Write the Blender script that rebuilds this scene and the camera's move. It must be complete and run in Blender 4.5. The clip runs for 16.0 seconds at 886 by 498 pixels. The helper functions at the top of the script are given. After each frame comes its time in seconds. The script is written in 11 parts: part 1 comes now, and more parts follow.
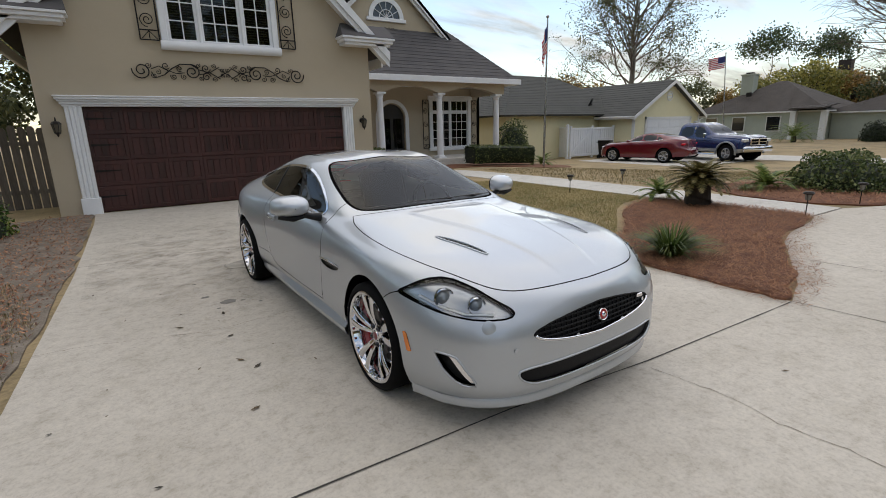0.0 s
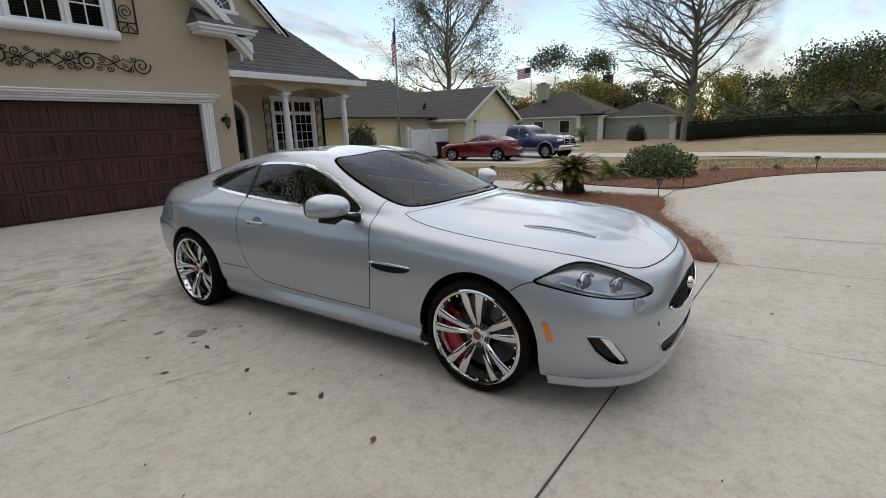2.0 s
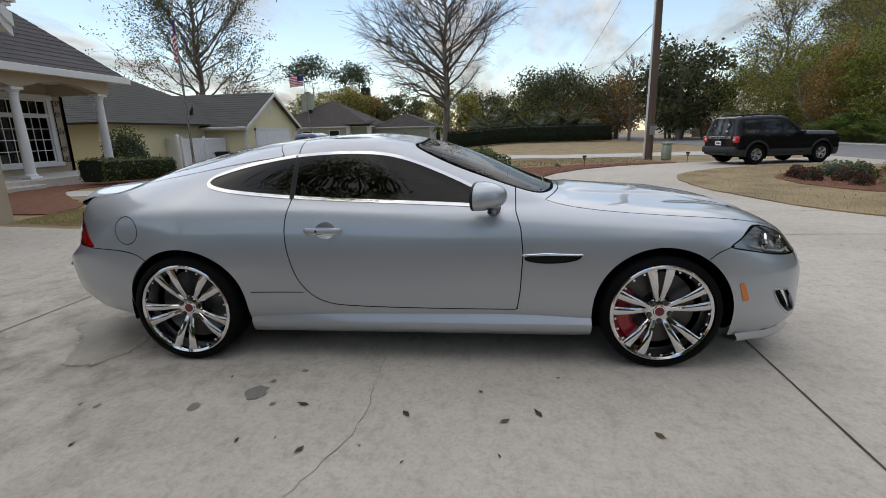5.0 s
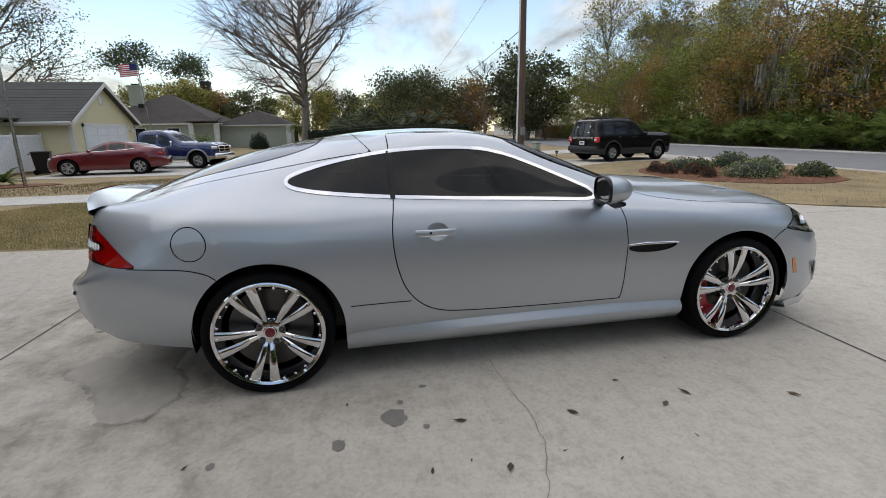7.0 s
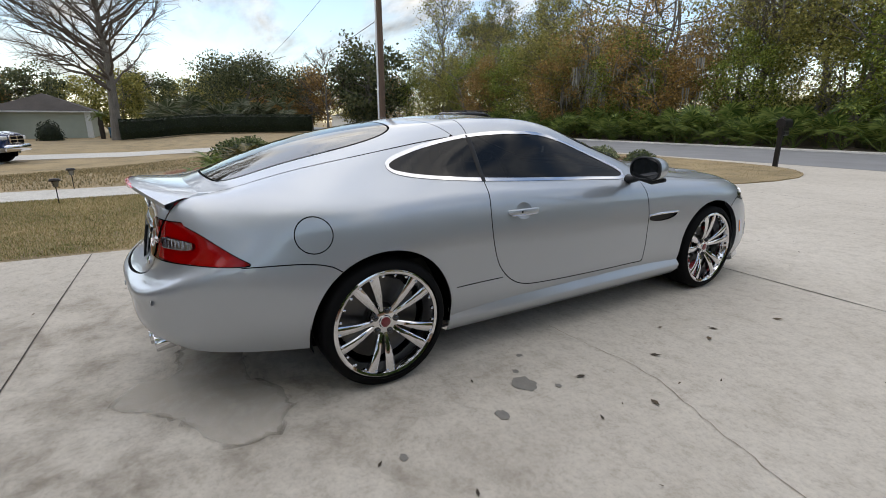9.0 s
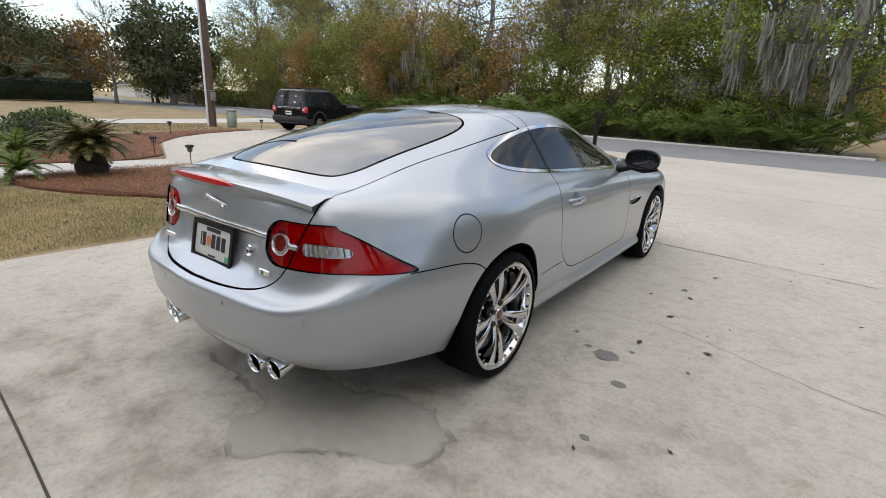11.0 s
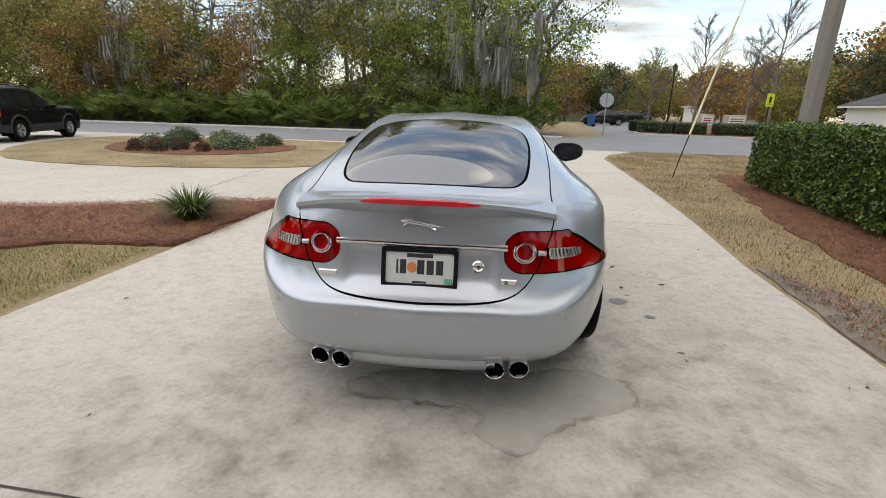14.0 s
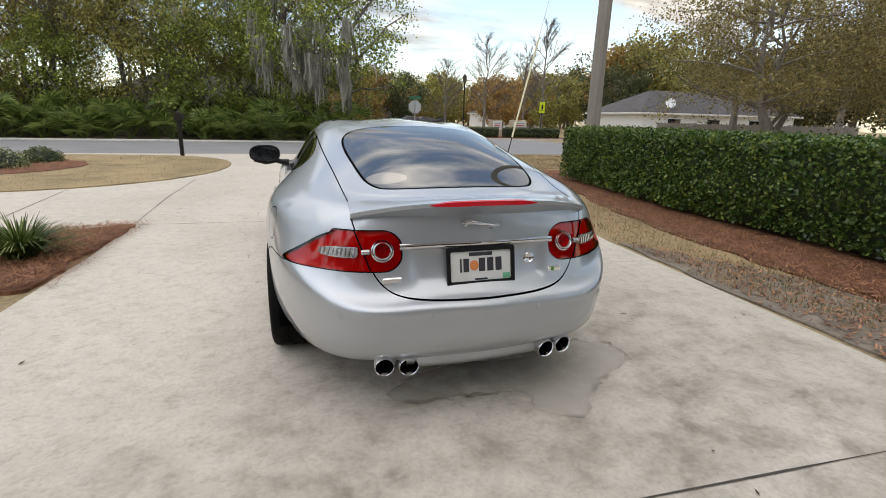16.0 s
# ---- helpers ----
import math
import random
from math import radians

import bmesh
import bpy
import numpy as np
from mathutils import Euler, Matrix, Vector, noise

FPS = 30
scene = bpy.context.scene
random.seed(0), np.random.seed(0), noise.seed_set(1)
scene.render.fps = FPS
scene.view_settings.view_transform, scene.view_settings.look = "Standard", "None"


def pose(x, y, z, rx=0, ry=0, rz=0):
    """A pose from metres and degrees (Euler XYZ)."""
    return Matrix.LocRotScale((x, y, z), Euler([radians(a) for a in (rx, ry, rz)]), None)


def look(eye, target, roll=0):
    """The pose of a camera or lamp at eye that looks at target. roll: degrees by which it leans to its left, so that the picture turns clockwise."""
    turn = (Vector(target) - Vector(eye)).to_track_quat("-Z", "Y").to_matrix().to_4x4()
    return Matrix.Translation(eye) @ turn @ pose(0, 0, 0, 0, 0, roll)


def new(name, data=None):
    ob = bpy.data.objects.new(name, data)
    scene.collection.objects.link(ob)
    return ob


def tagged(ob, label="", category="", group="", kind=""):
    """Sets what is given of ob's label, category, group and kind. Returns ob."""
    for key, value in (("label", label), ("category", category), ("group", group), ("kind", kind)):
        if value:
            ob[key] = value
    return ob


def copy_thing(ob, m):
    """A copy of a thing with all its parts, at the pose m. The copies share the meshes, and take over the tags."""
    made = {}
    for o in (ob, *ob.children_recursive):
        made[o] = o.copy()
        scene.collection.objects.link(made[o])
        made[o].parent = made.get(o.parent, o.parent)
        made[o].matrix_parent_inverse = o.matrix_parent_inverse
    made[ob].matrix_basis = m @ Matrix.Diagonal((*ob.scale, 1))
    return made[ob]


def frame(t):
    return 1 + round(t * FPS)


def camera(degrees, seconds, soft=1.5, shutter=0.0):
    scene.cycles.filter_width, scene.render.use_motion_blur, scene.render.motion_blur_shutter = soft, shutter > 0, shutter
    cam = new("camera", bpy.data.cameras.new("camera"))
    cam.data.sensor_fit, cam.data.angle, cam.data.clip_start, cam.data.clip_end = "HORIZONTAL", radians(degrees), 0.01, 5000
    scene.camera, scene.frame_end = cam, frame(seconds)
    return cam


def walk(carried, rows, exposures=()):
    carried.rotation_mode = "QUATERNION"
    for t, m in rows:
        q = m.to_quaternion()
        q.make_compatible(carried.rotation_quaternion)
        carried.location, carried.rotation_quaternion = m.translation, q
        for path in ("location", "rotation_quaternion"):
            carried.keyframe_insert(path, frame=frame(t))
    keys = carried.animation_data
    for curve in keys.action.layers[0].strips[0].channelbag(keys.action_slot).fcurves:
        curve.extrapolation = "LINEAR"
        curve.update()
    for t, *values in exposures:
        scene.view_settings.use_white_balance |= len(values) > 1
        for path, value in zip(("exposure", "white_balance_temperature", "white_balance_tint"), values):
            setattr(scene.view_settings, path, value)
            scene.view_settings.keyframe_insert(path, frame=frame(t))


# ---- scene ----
cam = camera(85.6, 16.0, soft=0.9)
PATH = [
    (0, (-0.004, 0.008, 1.507), (1.053, 1.633, 1.016), -1.4),
    (0.5, (-0.3, 0.278, 1.502), (0.895, 1.8, 0.999), -1.5),
    (1, (-0.525, 0.571, 1.488), (0.803, 1.977, 0.978), -1.5),
    (1.5, (-0.742, 0.847, 1.481), (0.713, 2.122, 0.976), -1.4),
    (2, (-1.012, 1.138, 1.45), (0.56, 2.272, 0.956), -1.5),
    (2.5, (-1.208, 1.472, 1.418), (0.466, 2.456, 0.939), -1.4),
    (3, (-1.382, 1.822, 1.395), (0.373, 2.659, 0.926), -1.3),
    (3.5, (-1.511, 2.186, 1.377), (0.306, 2.877, 0.908), -1.3),
    (4, (-1.524, 2.572, 1.34), (0.342, 3.117, 0.871), -1.2),
    (4.5, (-1.544, 2.92, 1.328), (0.359, 3.318, 0.857), -1.2),
    (4.7, (-1.549, 3.066, 1.322), (0.365, 3.405, 0.852), -1.3),
    (6.8, (-1.422, 4.557, 1.33), (0.496, 4.291, 0.83), -0.9),
    (7, (-1.407, 4.698, 1.316), (0.503, 4.361, 0.83), -0.8),
    (7.5, (-1.403, 5.012, 1.317), (0.477, 4.533, 0.832), -0.6),
    (8, (-1.337, 5.342, 1.286), (0.495, 4.704, 0.799), -0.6),
    (8.5, (-1.185, 5.663, 1.275), (0.582, 4.866, 0.78), -0.4),
    (9, (-1.075, 6.008, 1.29), (0.606, 5.056, 0.768), -0.0),
    (9.5, (-0.912, 6.303, 1.277), (0.669, 5.202, 0.738), 0.6),
    (9.7, (-0.812, 6.422, 1.259), (0.723, 5.26, 0.717), 0.8),
    (11.8, (0.226, 7.404, 1.346), (1.194, 5.756, 0.756), 2.8),
    (12, (0.324, 7.479, 1.346), (1.24, 5.802, 0.757), 2.5),
    (12.5, (0.615, 7.689, 1.361), (1.375, 5.935, 0.775), 2.7),
    (13, (0.913, 7.815, 1.348), (1.509, 5.996, 0.77), 2.2),
    (13.5, (1.207, 7.92, 1.349), (1.622, 6.05, 0.777), 1.8),
    (14, (1.509, 8.037, 1.354), (1.737, 6.133, 0.785), 1.6),
    (14.5, (1.795, 8.06, 1.333), (1.824, 6.142, 0.768), 1.7),
    (15, (2.045, 8.07, 1.343), (1.881, 6.156, 0.789), 1.5),
    (15.5, (2.311, 8.091, 1.337), (1.948, 6.199, 0.799), 1.5),
    (16, (2.57, 8.068, 1.329), (2.026, 6.217, 0.804), 1.4),
]
EXPOSED = [(0, .92, 7900, 10), (4, .75, 7550, 10), (7.5, .97, 7500, 10), (9.5, 1.15, 7600, 10), (12, 1.33, 7950, 10), (16, 1.37, 8100, 10)]
walk(cam, [(t, look(eye, target, roll)) for t, eye, target, roll in PATH], EXPOSED)

# ---- light ----
world = bpy.data.worlds.new("sky")
scene.world = world
world.use_nodes = True
wn, wl = world.node_tree.nodes, world.node_tree.links
wn.clear()
SUN_AZ, SUN_EL = 50.0, 66.0
sky = wn.new("ShaderNodeTexSky")
sky.sky_type = "NISHITA"
sky.sun_disc = False
sky.sun_elevation, sky.sun_rotation = radians(SUN_EL), radians(SUN_AZ)
sky.air_density, sky.dust_density, sky.ozone_density = 1.0, 0.2, 2.0
# drifting streaks of thin cloud, flattened towards the horizon
geo = wn.new("ShaderNodeTexCoord")
sep = wn.new("ShaderNodeSeparateXYZ")
wl.new(geo.outputs["Generated"], sep.inputs[0])
zc = wn.new("ShaderNodeMath"); zc.operation = "MAXIMUM"; zc.inputs[1].default_value = 0.0
wl.new(sep.outputs[2], zc.inputs[0])
zo = wn.new("ShaderNodeMath"); zo.operation = "ADD"; zo.inputs[1].default_value = 0.22
wl.new(zc.outputs[0], zo.inputs[0])
px = wn.new("ShaderNodeMath"); px.operation = "DIVIDE"
py = wn.new("ShaderNodeMath"); py.operation = "DIVIDE"
wl.new(sep.outputs[0], px.inputs[0]); wl.new(zo.outputs[0], px.inputs[1])
wl.new(sep.outputs[1], py.inputs[0]); wl.new(zo.outputs[0], py.inputs[1])
comb = wn.new("ShaderNodeCombineXYZ")
wl.new(px.outputs[0], comb.inputs[0]); wl.new(py.outputs[0], comb.inputs[1])
mp = wn.new("ShaderNodeMapping")
mp.inputs["Rotation"].default_value = (0, 0, radians(20)); mp.inputs["Scale"].default_value = (0.8, 1.9, 1)
mp.inputs["Location"].default_value = (3.1, 0.7, 0)
wl.new(comb.outputs[0], mp.inputs[0])
cn = wn.new("ShaderNodeTexNoise")
cn.inputs["Scale"].default_value, cn.inputs["Detail"].default_value, cn.inputs["Roughness"].default_value = 1.25, 7, 0.55
cn.inputs["Distortion"].default_value = 0.35
wl.new(mp.outputs[0], cn.inputs["Vector"])
cr = wn.new("ShaderNodeValToRGB")
cr.color_ramp.elements[0].position, cr.color_ramp.elements[0].color = 0.465, (0.03, 0.03, 0.03, 1)
cr.color_ramp.elements[1].position, cr.color_ramp.elements[1].color = 0.665, (1, 1, 1, 1)
wl.new(cn.outputs[0], cr.inputs[0])
cm = wn.new("ShaderNodeMix"); cm.data_type = "RGBA"
wl.new(cr.outputs[0], cm.inputs["Factor"])
wl.new(sky.outputs[0], cm.inputs["A"])
# cloud: grey folds, and thinner and brighter towards the zenith
cg = wn.new("ShaderNodeTexNoise")
cg.inputs["Scale"].default_value, cg.inputs["Detail"].default_value, cg.inputs["Roughness"].default_value = 2.6, 6, 0.6
wl.new(mp.outputs[0], cg.inputs["Vector"])
cgr = wn.new("ShaderNodeMapRange")
cgr.inputs["From Min"].default_value, cgr.inputs["From Max"].default_value = 0.36, 0.62
cgr.inputs["To Min"].default_value, cgr.inputs["To Max"].default_value = 0.50, 1.18
wl.new(cg.outputs[0], cgr.inputs["Value"])
cz_up = wn.new("ShaderNodeMath"); cz_up.operation = "MULTIPLY_ADD"; cz_up.inputs[1].default_value = 1.3; cz_up.inputs[2].default_value = 0.47
wl.new(zc.outputs[0], cz_up.inputs[0])
cmul = wn.new("ShaderNodeMath"); cmul.operation = "MULTIPLY"
wl.new(cgr.outputs[0], cmul.inputs[0]); wl.new(cz_up.outputs[0], cmul.inputs[1])
ccol = wn.new("ShaderNodeMix"); ccol.data_type = "RGBA"; ccol.blend_type = "MULTIPLY"; ccol.inputs["Factor"].default_value = 1.0
ccol.inputs["A"].default_value = (4.7, 4.95, 5.35, 1)
wl.new(cmul.outputs[0], ccol.inputs["B"])
wl.new(ccol.outputs["Result"], cm.inputs["B"])
bg = wn.new("ShaderNodeBackground")
bg.inputs["Strength"].default_value = 0.110
wl.new(cm.outputs["Result"], bg.inputs[0])
out = wn.new("ShaderNodeOutputWorld")
wl.new(bg.outputs[0], out.inputs[0])

sun_data = bpy.data.lights.new("sun", "SUN")
sun_data.energy, sun_data.angle, sun_data.color = 0.75, radians(120), (1.0, 0.98, 0.95)
sun = new("sun", sun_data)
SUN_DIR = Vector((math.sin(radians(SUN_AZ)) * math.cos(radians(SUN_EL)), math.cos(radians(SUN_AZ)) * math.cos(radians(SUN_EL)), math.sin(radians(SUN_EL))))
sun.matrix_world = look(SUN_DIR * 60, (0, 0, 0))

# ---- materials ----
def nodes_of(name):
    m = bpy.data.materials.new(name)
    m.use_nodes = True
    nt = m.node_tree
    return m, nt.nodes, nt.links, nt.nodes["Principled BSDF"]


def ramp(nt, fac, stops):
    r = nt.new("ShaderNodeValToRGB")
    while len(r.color_ramp.elements) < len(stops):
        r.color_ramp.elements.new(0.5)
    for e, (p, c) in zip(r.color_ramp.elements, stops):
        e.position, e.color = p, (*c, 1) if len(c) == 3 else c
    return r


def mat(name, stops, scale=8.0, fine=90.0, rough=0.7, metal=0.0, bump=0.25, bump_dist=0.004, detail=6, coat=0.0, spec=0.5, stretch=None, island=0.0, obrand=0.0, rough_var=0.12, bump_scale=None):
    """A surface with colour that varies at two scales, relief and uneven gloss."""
    m, n, l, b = nodes_of(name)
    tc = n.new("ShaderNodeTexCoord")
    vec = tc.outputs["Object"]
    if stretch:
        mpn = n.new("ShaderNodeMapping"); mpn.inputs["Scale"].default_value = stretch
        l.new(vec, mpn.inputs[0]); vec = mpn.outputs[0]
    big = n.new("ShaderNodeTexNoise"); big.inputs["Scale"].default_value = scale; big.inputs["Detail"].default_value = detail
    big.inputs["Roughness"].default_value = 0.6
    small = n.new("ShaderNodeTexNoise"); small.inputs["Scale"].default_value = fine; small.inputs["Detail"].default_value = 4
    l.new(vec, big.inputs["Vector"]); l.new(vec, small.inputs["Vector"])
    mx = n.new("ShaderNodeMix"); mx.data_type = "FLOAT"; mx.inputs["Factor"].default_value = 0.38
    l.new(big.outputs[0], mx.inputs["A"]); l.new(small.outputs[0], mx.inputs["B"])
    fac = mx.outputs["Result"]
    if island or obrand:
        src = n.new("ShaderNodeNewGeometry").outputs["Random Per Island"] if island else n.new("ShaderNodeObjectInfo").outputs["Random"]
        ma = n.new("ShaderNodeMath"); ma.operation = "MULTIPLY_ADD"
        ma.inputs[1].default_value = (island or obrand); ma.inputs[2].default_value = -(island or obrand) / 2
        l.new(src, ma.inputs[0])
        ad = n.new("ShaderNodeMath"); ad.operation = "ADD"
        l.new(fac, ad.inputs[0]); l.new(ma.outputs[0], ad.inputs[1]); fac = ad.outputs[0]
    r = ramp(n, fac, stops)
    l.new(fac, r.inputs[0]); l.new(r.outputs[0], b.inputs["Base Color"])
    rr = n.new("ShaderNodeMapRange"); rr.inputs["From Min"].default_value, rr.inputs["From Max"].default_value = 0.3, 0.7
    rr.inputs["To Min"].default_value, rr.inputs["To Max"].default_value = max(0.02, rough - rough_var), min(1, rough + rough_var)
    l.new(fac, rr.inputs["Value"]); l.new(rr.outputs[0], b.inputs["Roughness"])
    b.inputs["Metallic"].default_value = metal
    b.inputs["Specular IOR Level"].default_value = spec
    if coat:
        b.inputs["Coat Weight"].default_value = coat; b.inputs["Coat Roughness"].default_value = 0.04
    if bump:
        src = fac
        if bump_scale:
            bs = n.new("ShaderNodeTexNoise"); bs.inputs["Scale"].default_value = bump_scale; bs.inputs["Detail"].default_value = 3
            l.new(vec, bs.inputs["Vector"]); src = bs.outputs[0]
        bp = n.new("ShaderNodeBump"); bp.inputs["Strength"].default_value = bump; bp.inputs["Distance"].default_value = bump_dist
        l.new(src, bp.inputs["Height"]); l.new(bp.outputs[0], b.inputs["Normal"])
    return m


def plain(name, c, rough=0.5, metal=0.0, coat=0.0, spec=0.5, var=0.12, scale=30):
    lo, hi = [x * (1 - var) for x in c], [min(1, x * (1 + var)) for x in c]
    return mat(name, [(0.3, lo), (0.7, hi)], scale=scale, fine=scale * 9, rough=rough, metal=metal, coat=coat, spec=spec, bump=0, rough_var=min(0.06, rough * 0.4))


def leafy(name, stops, trans=0.25, rough=0.5):
    m = mat(name, stops, scale=3.0, fine=30, rough=rough, bump=0, island=0.55)
    b = m.node_tree.nodes["Principled BSDF"]
    b.inputs["Transmission Weight"].default_value = 0.0
    b.inputs["Specular IOR Level"].default_value = 0.35
    b.inputs["Subsurface Weight"].default_value = 0.0
    nt = m.node_tree
    tr = nt.nodes.new("ShaderNodeBsdfTranslucent")
    col = b.inputs["Base Color"].links[0].from_socket
    nt.links.new(col, tr.inputs[0])
    mixs = nt.nodes.new("ShaderNodeMixShader"); mixs.inputs[0].default_value = trans
    nt.links.new(b.outputs[0], mixs.inputs[1]); nt.links.new(tr.outputs[0], mixs.inputs[2])
    nt.links.new(mixs.outputs[0], nt.nodes["Material Output"].inputs[0])
    return m


def glass(name, tint, gloss=1.0, rough=0.01, ior=1.5):
    m, n, l, b = nodes_of(name)
    n.remove(b)
    t = n.new("ShaderNodeBsdfTransparent"); t.inputs[0].default_value = (*tint, 1)
    g = n.new("ShaderNodeBsdfGlossy"); g.inputs["Roughness"].default_value = rough; g.inputs[0].default_value = (gloss, gloss, gloss, 1)
    f = n.new("ShaderNodeFresnel"); f.inputs["IOR"].default_value = ior
    s = n.new("ShaderNodeMixShader")
    l.new(f.outputs[0], s.inputs[0]); l.new(t.outputs[0], s.inputs[1]); l.new(g.outputs[0], s.inputs[2])
    l.new(s.outputs[0], n["Material Output"].inputs[0])
    return m


def glow(name, c, strength):
    m, n, l, b = nodes_of(name)
    b.inputs["Base Color"].default_value = (*c, 1)
    b.inputs["Emission Color"].default_value = (*c, 1)
    b.inputs["Emission Strength"].default_value = strength
    return m


def concrete_mat(name, light, dark, stain):
    """Brushed slab concrete: broad damp stains, mottling, pores."""
    m, n, l, b = nodes_of(name)
    tc = n.new("ShaderNodeTexCoord")
    def ns(scale, detail, rough=0.6, dist=0.0):
        t = n.new("ShaderNodeTexNoise"); t.inputs["Scale"].default_value = scale; t.inputs["Detail"].default_value = detail
        t.inputs["Roughness"].default_value = rough; t.inputs["Distortion"].default_value = dist
        l.new(tc.outputs["Object"], t.inputs["Vector"]); return t
    a, c, d = ns(2.3, 10, 0.68, 0.15), ns(0.33, 6, 0.6, 0.2), ns(42, 9, 0.80)
    r1 = ramp(n, None, [(0.30, dark), (0.47, light), (0.75, [min(1, x * 1.07) for x in light])])
    l.new(a.outputs[0], r1.inputs[0])
    r2 = ramp(n, None, [(0.42, (0, 0, 0)), (0.68, (1, 1, 1))]); l.new(c.outputs[0], r2.inputs[0])
    m1 = n.new("ShaderNodeMix"); m1.data_type = "RGBA"; m1.blend_type = "MIX"
    ms = n.new("ShaderNodeMath"); ms.operation = "MULTIPLY"; ms.inputs[1].default_value = 0.55
    l.new(r2.outputs[0], ms.inputs[0]); l.new(ms.outputs[0], m1.inputs["Factor"])
    l.new(r1.outputs[0], m1.inputs["A"]); m1.inputs["B"].default_value = (*stain, 1)
    r3 = ramp(n, None, [(0.34, (0.80, 0.785, 0.765)), (0.5, (1, 1, 1)), (0.66, (1.09, 1.085, 1.075))]); l.new(d.outputs[0], r3.inputs[0])
    m2 = n.new("ShaderNodeMix"); m2.data_type = "RGBA"; m2.blend_type = "MULTIPLY"; m2.inputs["Factor"].default_value = 1
    mt = ns(11, 9, 0.74, 0.1)
    r6 = ramp(n, None, [(0.34, (0.82, 0.80, 0.775)), (0.50, (1, 1, 1)), (0.68, (1.08, 1.075, 1.06))]); l.new(mt.outputs[0], r6.inputs[0])
    m4 = n.new("ShaderNodeMix"); m4.data_type = "RGBA"; m4.blend_type = "MULTIPLY"; m4.inputs["Factor"].default_value = 1.0
    l.new(m1.outputs["Result"], m4.inputs["A"]); l.new(r6.outputs[0], m4.inputs["B"])
    l.new(m4.outputs["Result"], m2.inputs["A"]); l.new(r3.outputs[0], m2.inputs["B"])
    # pits and specks
    v = n.new("ShaderNodeTexVoronoi"); v.inputs["Scale"].default_value = 38; l.new(tc.outputs["Object"], v.inputs["Vector"])
    r4 = ramp(n, None, [(0.035, (0.35, 0.33, 0.30)), (0.075, (1, 1, 1))]); l.new(v.outputs["Distance"], r4.inputs[0])
    e = ns(0.9, 3); r5 = ramp(n, None, [(0.46, (0, 0, 0)), (0.60, (0.85, 0.85, 0.85))]); l.new(e.outputs[0], r5.inputs[0])
    m3 = n.new("ShaderNodeMix"); m3.data_type = "RGBA"; m3.blend_type = "MULTIPLY"
    l.new(r5.outputs[0], m3.inputs["Factor"]); l.new(m2.outputs["Result"], m3.inputs["A"]); l.new(r4.outputs[0], m3.inputs["B"])
    l.new(m3.outputs["Result"], b.inputs["Base Color"])
    rr = n.new("ShaderNodeMapRange"); rr.inputs["To Min"].default_value, rr.inputs["To Max"].default_value = 0.72, 0.9
    l.new(a.outputs[0], rr.inputs["Value"]); l.new(rr.outputs[0], b.inputs["Roughness"])
    b.inputs["Specular IOR Level"].default_value = 0.3
    bp = n.new("ShaderNodeBump"); bp.inputs["Strength"].default_value = 0.22; bp.inputs["Distance"].default_value = 0.003
    l.new(d.outputs[0], bp.inputs["Height"]); l.new(bp.outputs[0], b.inputs["Normal"])
    return m


def stain_mat(name, c, centre, reach, k=1.0, least=0.0):
    """Blotchy film of dirt about a spot, fading outwards."""
    m, n, l, b = nodes_of(name)
    b.inputs["Base Color"].default_value = (*c, 1); b.inputs["Roughness"].default_value = 0.85
    tc = n.new("ShaderNodeTexCoord")
    t = n.new("ShaderNodeTexNoise"); t.inputs["Scale"].default_value = 3.1; t.inputs["Detail"].default_value = 11; t.inputs["Roughness"].default_value = 0.66; t.inputs["Distortion"].default_value = 0.25
    l.new(tc.outputs["Object"], t.inputs["Vector"])
    r = ramp(n, None, [(q, (min(1, least + w * k),) * 3) for q, w in ((0.42, 0.0), (0.53, 0.13), (0.64, 0.36))]); l.new(t.outputs[0], r.inputs[0])
    d = n.new("ShaderNodeVectorMath"); d.operation = "DISTANCE"; d.inputs[1].default_value = centre
    l.new(tc.outputs["Object"], d.inputs[0])
    f = n.new("ShaderNodeMapRange"); f.interpolation_type = "SMOOTHSTEP"
    f.inputs["From Min"].default_value, f.inputs["From Max"].default_value = reach, reach * 0.35
    l.new(d.outputs["Value"], f.inputs["Value"])
    mu = n.new("ShaderNodeMath"); mu.operation = "MULTIPLY"
    l.new(r.outputs[0], mu.inputs[0]); l.new(f.outputs[0], mu.inputs[1]); l.new(mu.outputs[0], b.inputs["Alpha"])
    return m


M_CONC = concrete_mat("driveway_concrete", (0.535, 0.492, 0.432), (0.462, 0.42, 0.358), (0.415, 0.375, 0.32))
M_WALKC = concrete_mat("walkway_concrete", (0.55, 0.53, 0.49), (0.44, 0.42, 0.385), (0.46, 0.44, 0.41))
M_JOINT = mat("joint_shadow", [(0.3, (0.03, 0.028, 0.024)), (0.7, (0.09, 0.08, 0.07))], rough=0.95, bump=0)
M_CRACK = mat("crack_dirt", [(0.3, (0.170, 0.145, 0.111)), (0.7, (0.340, 0.289, 0.230))], rough=0.95, bump=0)
M_OIL = mat("oil_stain", [(0.3, (0.15, 0.14, 0.125)), (0.7, (0.24, 0.225, 0.2))], scale=14, rough=0.6, bump=0)
M_DAMP = stain_mat("worn_patch", (0.575, 0.53, 0.465), (1.4, 6.0, 0.0), 3.4, .8, .40)
M_RIM = stain_mat("dark_stain_rim", (0.17, 0.145, 0.115), (1.4, 6.0, 0.0), 3.4, 1.15, .03)
